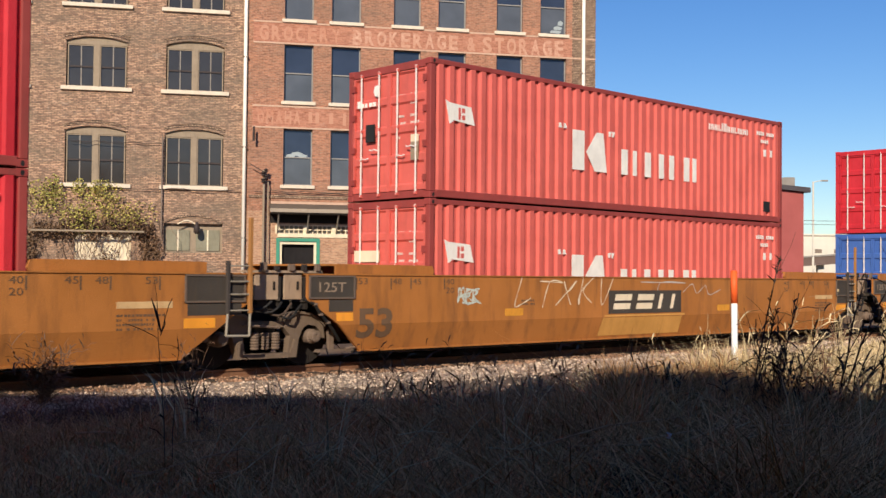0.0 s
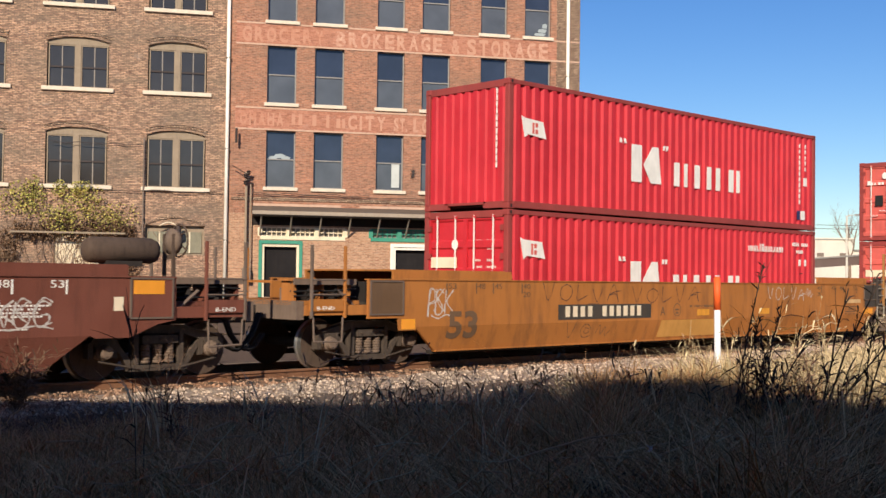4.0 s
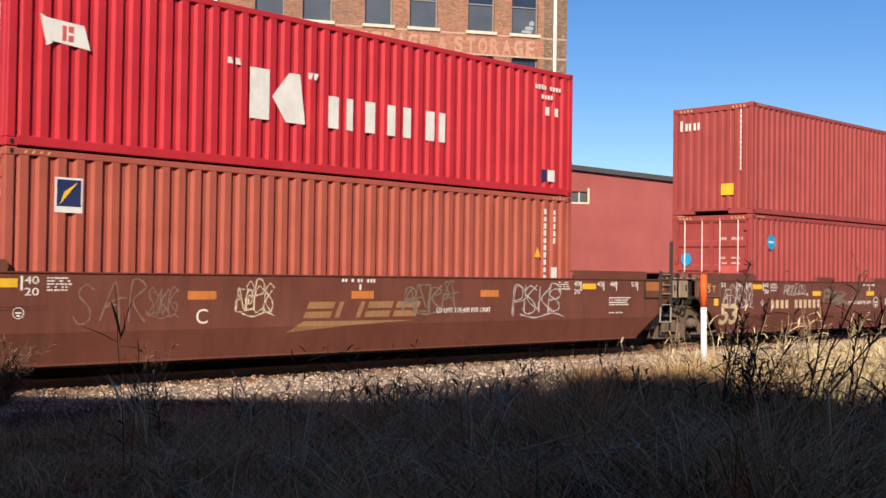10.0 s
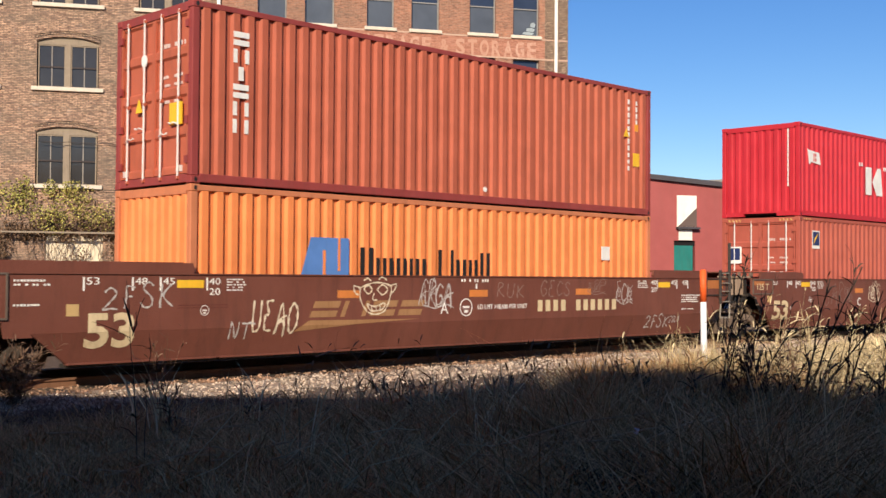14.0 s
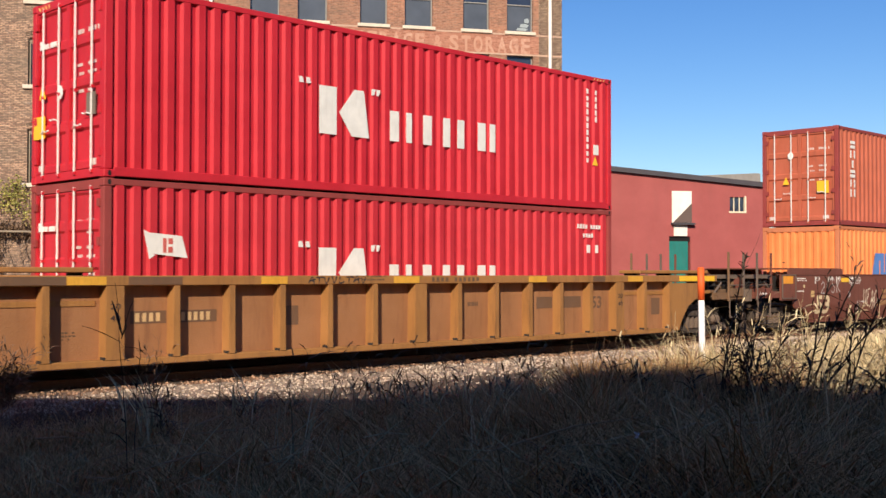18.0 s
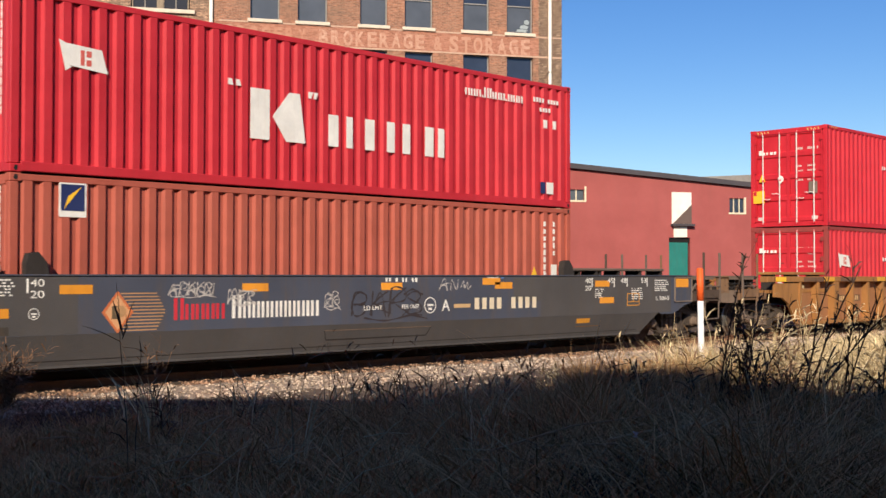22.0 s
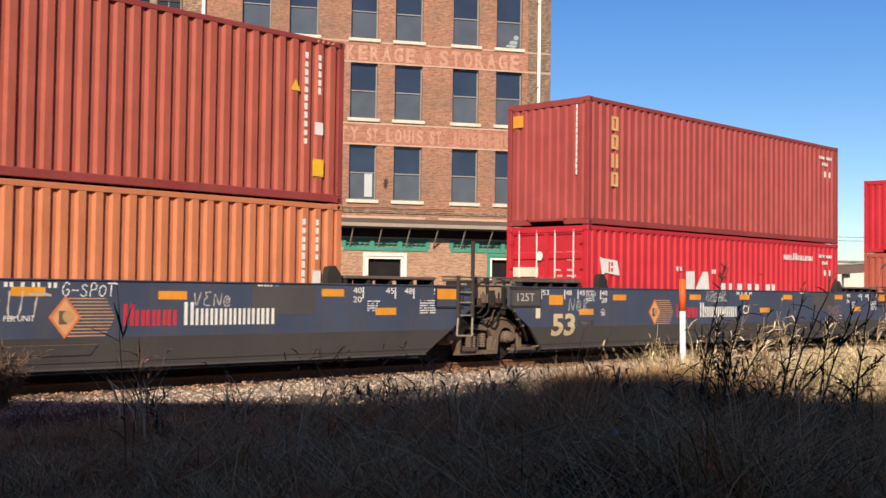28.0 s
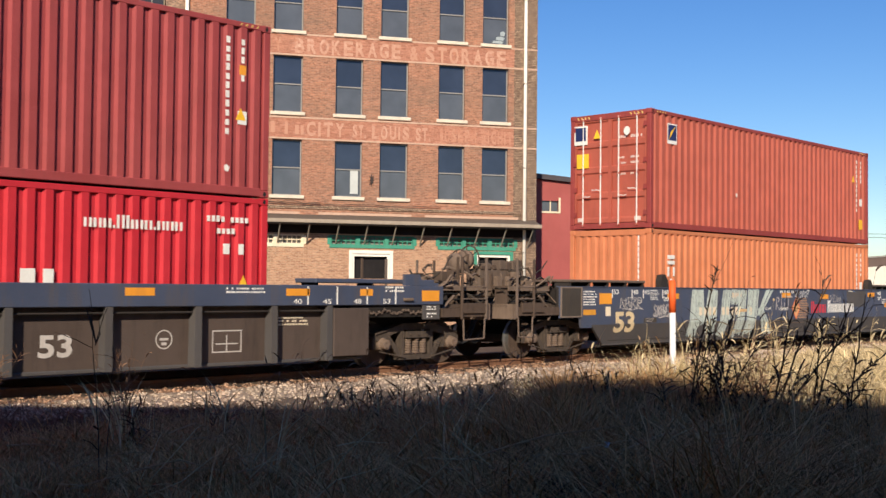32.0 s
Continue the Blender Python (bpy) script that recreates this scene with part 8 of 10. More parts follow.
side_sign(D3, -2.36, -1.90, 1.16, 1.40, AMBER, "reflector", 0.004)
side_sign(D3, -2.95, -2.5, 0.92, 1.04, AMBER_WORN, "reflector", 0.004)
end_gear(D3, -3.75, -1, GRIME, "", cluttered=True)
side_sign(D1, -1.95, 0.9, 0.705, 1.527, CAR_BLUE_LOW, "dusty_patch", 0.0012)
jack_panel(D1, 15.68, 16.39, 0.93, 1.51, CAR_GREY, FRAME_GREY, band=AMBER)
end_gear(D1, 16.40, 1, GRIME, "")
small_print(D1, 14.9, 1.42, 0.6, 6, WHITE, 4, 0.024)
words(D1, "L 200-S", 14.95, 0.98, SY - 0.004, 0.09, WHITE, "load_limit", wide=0.5)
# huge pale sprayed piece on the last slate unit: broad strokes in running vertical streaks
def streaked(car, quads, mat, seed):
    """quads: (x0, x1, z0, x2, x3, z1), a stroke between its lower and its upper edge, laid in thin running streaks."""
    rng = random.Random(seed)
    for x0, x1, z0, x2, x3, z1 in quads:
        bm = bmesh.new()
        n = max(3, round((x1 - x0) / 0.045))
        for i in range(n):
            a, b = i / n + rng.uniform(0, 0.10) / n, (i + 1) / n - rng.uniform(-0.02, 0.25) / n
            lo = z0 + rng.uniform(-0.03, 0.10) * (z1 - z0)
            k = (lo - z0) / (z1 - z0)
            hi = z1 + rng.uniform(-0.03, 0.015)
            bm.faces.new([bm.verts.new((x, SY - 0.005 - 0.0004 * (i % 3), z)) for x, z in ((x0 + (x1 - x0) * a + k * (x2 - x0), lo), (x0 + (x1 - x0) * b + k * (x3 - x1), lo), (x2 + (x3 - x2) * b, hi), (x2 + (x3 - x2) * a, hi))])
        ob = drape(part("graffiti", bm, mat, car, "huge pale green-grey sprayed stroke"))
        ob["kind"] = "stuff"


streaked(D3, [(1.28, 1.72, 0.27, 1.45, 1.95, 1.50), (1.78, 2.06, 0.60, 1.62, 1.98, 1.50), (1.95, 2.22, 0.60, 2.22, 2.62, 1.50), (2.12, 2.56, 0.27, 2.22, 2.66, 1.50)], SPRAY_MINT, 1)
streaked(D3, [(2.68, 3.10, 0.27, 2.92, 3.36, 1.51), (3.30, 3.75, 1.10, 3.36, 3.78, 1.51), (3.10, 3.50, 0.72, 3.14, 3.52, 0.90), (3.50, 3.92, 0.27, 3.74, 4.14, 1.51)], SPRAY_MINT, 2)
streaked(D3, [(4.05, 4.52, 0.27, 4.20, 4.78, 1.52), (4.62, 4.86, 0.80, 5.14, 5.58, 1.52), (5.14, 5.64, 0.27, 4.66, 4.98, 1.02)], SPRAY_MINT, 3)
for car, x, z, w, h, m, s_, n_, k_ in ((D1, 3.4, 1.08, 0.55, 0.25, SCRAWL, 5, 3, 0.010), (D1, 5.85, 0.80, 1.7, 0.52, SCRAWL_DARK, 1, 4, 0.016), (D1, 2.35, 1.22, 0.75, 0.20, SCRAWL, 3, 5, 0.009), (D1, -2.4, 1.15, 0.3, 0.28, SCRAWL_DIM, 4, 3, 0.008), (D1, 5.3, 0.98, 0.35, 0.26, SCRAWL, 14, 2, 0.010),
                                       (D2, 4.46, 1.27, 0.95, 0.24, SCRAWL, 7, 5, 0.009), (D2, 11.0, 0.85, 0.8, 0.3, SCRAWL_DIM, 2, 3, 0.014),
                                       (D3, -1.58, 1.05, 0.85, 0.26, SCRAWL, 8, 4, 0.011), (D3, -0.24, 0.86, 0.62, 0.28, SCRAWL, 2, 4, 0.011)):
    burst(car, x, z, w, h, m, s_, n_, k_)
tag(D1, "AN~", 8.0, 1.26, 0.85, 0.20, SCRAWL, 6, 0.010)
tag(D2, "N@R", -1.0, 1.02, 0.75, 0.26, SPRAY_MINT, 6, 0.012)
tag(D3, "RUT", 5.65, 0.98, 0.9, 0.36, SCRAWL, 4, 0.016)
tag(D3, "G-SPOT", 6.78, 1.30, 0.85, 0.18, WHITE, 6, 0.011)
tag(D3, "VEN@", 8.95, 1.16, 0.75, 0.22, SCRAWL, 1, 0.011)
# ribbed cars
SILL_YELLOW = paint("dulled_yellow_plate", (0.66, 0.33, 0.04), 0.6, amount=0.4, dirt=(0.4, 0.17, 0.04), scale=4)
OCHRE_DARK = paint("dark_patch", (0.15, 0.082, 0.046), 0.7, amount=0.5, dirt=(0.25, 0.11, 0.045))
for x, w, m in ((-3.35, 0.55, YELLOW), (-0.68, 0.6, SILL_YELLOW), (2.62, 0.52, SILL_YELLOW), (5.48, 0.62, SILL_YELLOW), (9.12, 0.56, SILL_YELLOW), (12.45, 0.55, SILL_YELLOW), (14.45, 1.5, YELLOW)):
    side_sign(C, x, x + w, 1.385, 1.505, m, "reflector", 0.004)
for x, w in ((-1.85, 1.15), (0.27, 0.9), (11.2, 0.42)):
    side_sign(C, x, x + w, 1.385, 1.505, OCHRE_DARK, "painted_patch", 0.004)
tag(C, "ATVVLTAV", 3.55, 1.39, 1.3, 0.11, SCRAWL_DARK, 13, 0.014)
small_print(C, 4.75, 1.49, 0.68, 2, MUTED, 7, 0.03)
number_bars(C, 6.42, 1.41, 1.3, 0.075, MUTED, (4, 6))
for x in (0.07, 12.17):
    for z, text in ((1.03, "20"), (0.86, "40")):
        words(C, text, x - 0.08, z, SY + 0.006, 0.09, SCRAWL_DARK, "length_mark", wide=0.16)
for x0, x1, z0, z1 in ((0.42, 1.02, 0.80, 0.99), (1.20, 1.92, 0.80, 0.99), (3.25, 3.52, 0.70, 1.02), (9.6, 10.1, 0.84, 1.08), (10.3, 11.05, 0.84, 1.08), (13.62, 13.95, 0.62, 1.0)):
    side_sign(C, x0, x1, z0, z1, OCHRE_DARK, "painted_patch", 0.003, y=SY + 0.215)
number_bars(C, 0.5, 0.83, 0.46, 0.13, BUFF, (4,), SY + 0.212)
number_bars(C, 1.28, 0.83, 0.56, 0.13, BUFF, (5,), SY + 0.212)
words(C, "53", 11.42, 0.82, SY + 0.212, 0.26, OCHRE_DARK, "length_number", wide=0.34, bold=0.008)
small_print(C, 7.58, 0.93, 0.4, 1, OCHRE_DARK, 8, 0.08, SY + 0.215)
small_print(C, -0.66, 0.69, 0.24, 3, MUTED, 5, 0.025, SY + 0.215)
small_print(C, 13.2, 1.12, 0.3, 1, OCHRE_DARK, 4, 0.06, SY + 0.215)
small_print(C, 14.55, 1.10, 0.35, 1, OCHRE_DARK, 3, 0.06, SY + 0.1)
for x0, x1 in ((-3.75, -2.1), (14.35, 16.0)):
    # curved end plates over the trucks
    bm = bmesh.new()
    if x0 < 0:
        slab(bm, [(-1.9, 0.24), (-1.9, 1.34), (-3.3, 1.34), (-3.3, 0.98), (-2.9, 0.95), (-2.6, 0.80), (-2.35, 0.50), (-2.2, 0.24)], SY + 0.05, SY + 0.12)
    else:
        slab(bm, [(14.2, 0.24), (14.2, 1.34), (15.6, 1.34), (15.6, 0.98), (15.2, 0.95), (14.9, 0.80), (14.65, 0.50), (14.5, 0.24)], SY + 0.05, SY + 0.12)
    part("end_plate", bm, CAR_OCHRE, C)
RUSTY = paint("rusty_end_gear", (0.19, 0.105, 0.055), 0.8, dirt=(0.07, 0.045, 0.03), amount=0.7, scale=2)
end_gear(C, -3.77, -1, RUSTY, "")
end_gear(C, 16.07, 1, RUSTY, "")
words(E, "53", 8.16, 0.46, SY + 0.195, 0.32, SCRAWL, "length_number", wide=0.52, bold=0.012)
round_stamp(E, 10.2, 0.66, 0.15, SCRAWL, SY + 0.2)
for q in ((11.08, 11.65, 0.42, 0.44), (11.08, 11.65, 0.76, 0.78), (11.08, 11.10, 0.42, 0.78), (11.63, 11.65, 0.42, 0.78), (11.35, 11.37, 0.42, 0.70), (11.15, 11.58, 0.55, 0.57)):
    side_sign(E, *q, SCRAWL, "diagram_line", 0.003, y=SY + 0.2)
bm = bmesh.new()
soft_box(bm, 13.45, 14.27, SY + 0.0, SY + 0.2, 0.28, 1.12, 0.012)
part("equipment_box", bm, PANEL_DUST, E)
small_print(E, 12.4, 0.95, 0.7, 3, CREAM, 4, 0.03, SY + 0.2)
for x, m in ((9.4, AMBER), (12.4, AMBER), (14.05, AMBER)):
    side_sign(E, x, x + (0.5 if x < 14 else 0.3), 1.34, 1.46, m, "reflector", 0.004)
side_sign(E, 15.59, 16.05, 1.24, 1.44, AMBER, "reflector", 0.004)
for x, t in ((12.55, "40"), (13.2, "45"), (13.9, "48"), (14.6, "53")):
    side_sign(E, x + 0.3, x + 0.33, 1.19, 1.50, WHITE, "length_tick", 0.004)
    words(E, t, x, 1.20, SY - 0.004, 0.09, WHITE, "length_mark", wide=0.18)
small_print(E, 11.2, 1.44, 1.0, 2, WHITE, 7, 0.03)
side_box = boxed("sign_box", E, CAR_BLUE_LOW, (15.62, 16.05, SY - 0.02, SY + 0.02, 0.90, 1.165))
small_print(side_box, 15.70, 1.12, 0.28, 2, WHITE, 5, 0.022, SY - 0.02)
small_print(side_box, 15.70, 0.99, 0.28, 2, WHITE, 6, 0.03, SY - 0.02)
# sill added with its shade in the colour, set out to shade the truck
boxed("lower_sill", E, SHADE_BLACK, (13.9, 16.12, SY + 0.06, SY + 0.16, 0.95, 1.165))
bm = bmesh.new()
soft_box(bm, 15.10, 15.34, SY - 0.05, SY, 1.245, 1.30, 0.01)
part("handle_box", bm, DUSTY, E)
bm = bmesh.new()
slab(bm, [(15.18, 1.525), (16.05, 1.525), (16.05, 1.58), (15.62, 1.60), (15.55, 1.74), (15.18, 1.74)], SY + 0.02, SY + 0.10)
part("corner_guard", bm, CAR_BLUE, E)
small_print(E, 14.66, 1.475, 0.54, 2, WHITE, 9, 0.034)
# slack safety chain, link by link, under the sill
for k in range(46):
    u_ = k / 45
    x_, z_ = 14.2 + 1.5 * u_, 1.09 - 0.07 * abs(math.sin(3 * math.pi * u_)) - 0.02 * math.sin(k * 1.7)
    bm = bmesh.new()
    b2 = bmesh.new()
    lathe(b2, [(-0.007, 0.012), (-0.007, 0.024), (0.007, 0.024), (0.007, 0.012)], 8)
    join(bm, b2, Matrix.Translation((x_, SY + 0.03, z_)) @ Matrix.Rotation(radians(90 * (k % 2)), 4, "X"))
    part("chain_link", bm, BAR_GREY, E)

end_gear(E, 16.17, 1, GRIME, "", wheel=True, cluttered=True)

# ---- line-side: ties, loose stone, grass, weeds, marker post ----
def build_ties():
    bm = bmesh.new()
    soft_box(bm, -0.115, 0.115, -1.3, 1.3, -0.30, -0.125, 0.012)
    me = mesh_of("tie", bm, TIE_WOOD)
    for i in range(110):
        ob = new("tie", me)
        ob.location = (-6 + i * 0.53, TRACK_Y + random.Random(i).uniform(-0.04, 0.04), 0)
        tagged(ob, "dark weathered timber tie in pale ballast", "railway tie", "ties under the rails")


build_ties()


def scatter_mesh(name, verts, faces, mat, label, category):
    me = bpy.data.meshes.new(name)
    me.from_pydata(verts, [], faces)
    me.materials.append(mat)
    ob = new(name, me)
    return tagged(ob, label, category, kind="stuff")


def build_stones():
    rng = np.random.default_rng(3)
    n = 21000
    xs = rng.uniform(2, 46, n)
    ys = rng.uniform(TRACK_Y - 4.4, TRACK_Y - 0.2, n)
    base = [(1, 0, 0), (-1, 0, 0), (0, 1, 0), (0, -1, 0), (0, 0, 1), (0, 0, -0.6)]
    tri = [(0, 2, 4), (2, 1, 4), (1, 3, 4), (3, 0, 4), (2, 0, 5), (1, 2, 5), (3, 1, 5), (0, 3, 5)]
    heaps = ([], []), ([], [])
    for x, y in zip(xs, ys):
        d = y - TRACK_Y
        verts, faces = heaps[1 if d > -1.55 + 0.25 * math.sin(x * 2.3) else 0]
        z = float(np.interp(d, (-4.3, -2.9, -1.9, 1.9), (-0.24, -0.17, -0.14, -0.14)))
        if d < -3.2 and rng.random() < 0.8:
            continue
        r = rng.uniform(0.014, 0.040)
        a = rng.uniform(0, 6.28)
        ca, sa = math.cos(a), math.sin(a)
        k = len(verts)
        sc = rng.uniform(0.6, 1.2, (6, 3)) * r
        for (px, py, pz), (q0, q1, q2) in zip(base, sc):
            px, py, pz = px * q0 * 1.2, py * q1, pz * q2 * 0.8
            verts.append((x + ca * px - sa * py, y + sa * px + ca * py, z + pz + r * 0.2))
        faces += [(k + a_, k + b_, k + c_) for a_, b_, c_ in tri]
    scatter_mesh("ballast_stones", *heaps[0], BALLAST, "loose pale crushed stone beside the rails", "ballast")
    scatter_mesh("rusty_stones", *heaps[1], BALLAST_RUST, "rust-stained crushed stone between the ties", "ballast")


build_stones()


def blades(n, place, height, width, bend, seed):
    """Curved tapering blades: place(rng) gives (x, y) or None, height(x, y, rng) metres."""
    rng = random.Random(seed)
    verts, faces = [], []
    made = 0
    while made < n:
        p = place(rng)
        if p is None:
            continue
        x, y = p
        h = height(x, y, rng)
        if h <= 0.02:
            made += 1
            continue
        z = ground_height(x, y)
        a = rng.uniform(0, 6.283)
        dx, dy = math.cos(a), math.sin(a)
        b = bend * rng.uniform(0.2, 1.5) * h
        w = width * rng.uniform(0.6, 1.5)
        s = rng.uniform(0, 6.283)
        sx, sy = math.cos(s) * w, math.sin(s) * w
        k = len(verts)
        for t in (0.0, 0.4, 0.75):
            o = b * t * t
            ww = 1 - 0.5 * t
            zz = z + h * (t - 0.25 * bend * t * t)
            verts.append((x + dx * o - sx * ww, y + dy * o - sy * ww, zz))
            verts.append((x + dx * o + sx * ww, y + dy * o + sy * ww, zz))
        verts.append((x + dx * b * 1.1, y + dy * b * 1.1, z + h * (1 - 0.25 * bend)))
        faces += [(k, k + 1, k + 3, k + 2), (k + 2, k + 3, k + 5, k + 4), (k + 4, k + 5, k + 6)]
        made += 1
    return verts, faces


AIM = radians(44.2)
AHEAD, ASIDE = (math.sin(AIM), math.cos(AIM)), (math.cos(AIM), -math.sin(AIM))


def verge(near, far, left, right):
    """A random spot on the verge before the camera: depth between near and far, slope to the side between left and right."""
    def pick(rng):
        d = math.sqrt(rng.uniform(near * near, far * far))
        u = rng.uniform(left, right)
        x, y = d * (AHEAD[0] + u * ASIDE[0]), d * (AHEAD[1] + u * ASIDE[1])
        return (x, y) if y < TRACK_Y - 2.6 else None
    return pick


def side_of(x, y):
    d = x * AHEAD[0] + y * AHEAD[1]
    return (x * ASIDE[0] + y * ASIDE[1]) / max(d, 0.1), d


SIDE_STEPS = (-0.40, -0.24, -0.04, 0.06, 0.16, 0.235, 0.285, 0.33, 0.40, 0.55)
SIDE_FALL = (0.112, 0.114, 0.108, 0.096, 0.085, 0.083, 0.090, 0.108, 0.114, 0.114)


def verge_height(x, y, rng):
    """Low on the left and towards the stone, thigh-high in the middle, lower again past the weeds."""
    u, d = side_of(x, y)
    tall = 1.92 - d * float(np.interp(u, SIDE_STEPS, SIDE_FALL))
    tall = max(0.08, min(tall, 0.32 + 0.75 * max(0.0, min(1.0, (u + 0.3) / 0.45))))
    clump = 0.62 + 0.55 * max(0.0, noise.noise(Vector((x * 0.9, y * 0.9, 4.0))) + 0.25) + 0.45 * noise.noise(Vector((x * 3.1, y * 3.1, 7.0)))
    if rng.random() < 0.05:
        clump *= 1.3
    if y > 11.6 and u < 0.12:
        tall *= 0.5 if rng.random() > 0.06 else 1.5
        if rng.random() < 0.7:
            return 0
    return tall * clump * rng.uniform(0.45, 1.1)


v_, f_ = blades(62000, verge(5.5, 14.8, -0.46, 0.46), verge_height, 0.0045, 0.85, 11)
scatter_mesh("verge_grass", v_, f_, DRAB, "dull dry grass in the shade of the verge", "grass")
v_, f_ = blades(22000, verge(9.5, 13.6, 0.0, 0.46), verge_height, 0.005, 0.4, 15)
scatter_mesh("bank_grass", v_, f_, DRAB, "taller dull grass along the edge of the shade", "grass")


v_, f_ = blades(5200, verge(11.0, 12.5, 0.12, 0.245), lambda x, y, rng: rng.uniform(0.55, 1.0), 0.0055, 0.35, 25)
scatter_mesh("tall_bank_grass", v_, f_, DRAB, "thigh-high dull grass along the edge of the shade", "grass")


def thatch_height(x, y, rng):
    u, d = side_of(x, y)
    return (0.10 + 0.16 * max(0.0, min(1.0, (u + 0.2) / 0.4))) * rng.uniform(0.4, 1.3)


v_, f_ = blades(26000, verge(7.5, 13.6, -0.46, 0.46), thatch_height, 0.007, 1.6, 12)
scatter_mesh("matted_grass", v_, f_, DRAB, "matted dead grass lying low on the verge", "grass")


def tangle_height(x, y, rng):
    u, d = side_of(x, y)
    return rng.uniform(0.2, 0.75) * (1.0 if u < 0.33 else 0.72)


# dark blades added to deepen the shade on the right of the verge
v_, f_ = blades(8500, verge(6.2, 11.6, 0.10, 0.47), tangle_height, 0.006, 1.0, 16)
scatter_mesh("dark_undergrowth", v_, f_, STEM, "dark tangled blades added to deepen the shade at the weeds' foot", "undergrowth")


def lying_height(x, y, rng):
    u, d = side_of(x, y)
    return (0.18 + 0.22 * max(0.0, min(1.0, (u + 0.3) / 0.4))) * rng.uniform(0.6, 1.4)


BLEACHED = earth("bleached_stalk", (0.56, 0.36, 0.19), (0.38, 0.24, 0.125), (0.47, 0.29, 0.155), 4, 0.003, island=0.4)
v_, f_ = blades(1900, verge(6.5, 12.5, -0.40, 0.46), lying_height, 0.0055, 2.4, 17)
scatter_mesh("bleached_grass", v_, f_, BLEACHED, "bleached bent stalks among the dull grass", "grass")


def upright_height(x, y, rng):
    u, d = side_of(x, y)
    return (0.55 + 0.3 * max(0.0, min(1.0, u / 0.2))) * rng.uniform(0.6, 1.2)


v_, f_ = blades(750, verge(9.3, 11.8, -0.02, 0.42), upright_height, 0.0055, 0.16, 19)
scatter_mesh("upright_grass", v_, f_, BLEACHED, "bleached upright stalks along the edge of the shade", "grass")


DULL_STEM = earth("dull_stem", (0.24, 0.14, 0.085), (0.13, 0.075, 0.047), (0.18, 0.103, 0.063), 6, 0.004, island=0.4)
STALK_CLUMPS = ((13.0, -0.085), (12.5, -0.03), (11.4, 0.05), (10.9, 0.085), (12.0, 0.12), (12.6, 0.02), (12.2, -0.16), (10.4, 0.10), (10.5, 0.165), (11.6, -0.25), (11.0, 0.0), (10.2, 0.22), (11.4, 0.20), (9.6, 0.03), (9.4, -0.12), (11.9, 0.075))


def clump_spot(rng):
    d, u = rng.choice(STALK_CLUMPS)
    d, u = d + rng.gauss(0, 0.22), u + rng.gauss(0, 0.016)
    return d * (AHEAD[0] + u * ASIDE[0]), d * (AHEAD[1] + u * ASIDE[1])


v_, f_ = blades(420, clump_spot, lambda x, y, rng: rng.uniform(0.40, 0.95), 0.0085, 0.4, 23)
scatter_mesh("stalk_clumps", v_, f_, STRAW, "clumps of pale stiff stalks standing in the dull grass", "grass")


# weeds added only inside the shade edge, to darken the shaded stone
def shaded_spot(rng):
    x, y = rng.uniform(3.0, 10.5), rng.uniform(11.5, 15.4)
    return (x, y) if y < 15.35 - (x - 6.66) * 1.05 + 0.15 * math.sin(x * 5) else None


v_, f_ = blades(9000, shaded_spot, lambda x, y, rng: rng.uniform(0.06, 0.24), 0.006, 1.1, 24)
scatter_mesh("shoulder_weeds", v_, f_, DULL_STEM, "low brown weeds added to darken the stone inside the shade", "weeds")


def sunny_spot(rng):
    d = math.sqrt(rng.uniform(12.9 ** 2, 40 ** 2))
    u = rng.uniform(0.15, 0.50)
    x, y = d * (AHEAD[0] + u * ASIDE[0]), d * (AHEAD[1] + u * ASIDE[1])
    if y > TRACK_Y - 3.4 or rng.random() > min(1.0, (u - 0.14) / 0.22):
        return None
    return x, y


def straw_height(x, y, rng):
    u, d = side_of(x, y)
    return (0.24 + 0.42 * math.exp(-((u - 0.225) / 0.05) ** 2) * (d < 14.5) + 0.46 * max(0.0, min(1.0, (u - 0.18) / 0.16))) * (0.6 + 0.6 * (noise.noise(Vector((x * 0.5, y * 0.5, 9.0))) + 0.4)) * rng.choice((0.5, 0.6, 0.7, 0.8, 0.95, 1.1, 1.5)) * max(0.35, min(1.0, 1.0 - (y - 8.0) / 4.6))


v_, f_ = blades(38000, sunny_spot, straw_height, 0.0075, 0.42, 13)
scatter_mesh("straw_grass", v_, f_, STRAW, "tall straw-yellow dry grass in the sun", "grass")


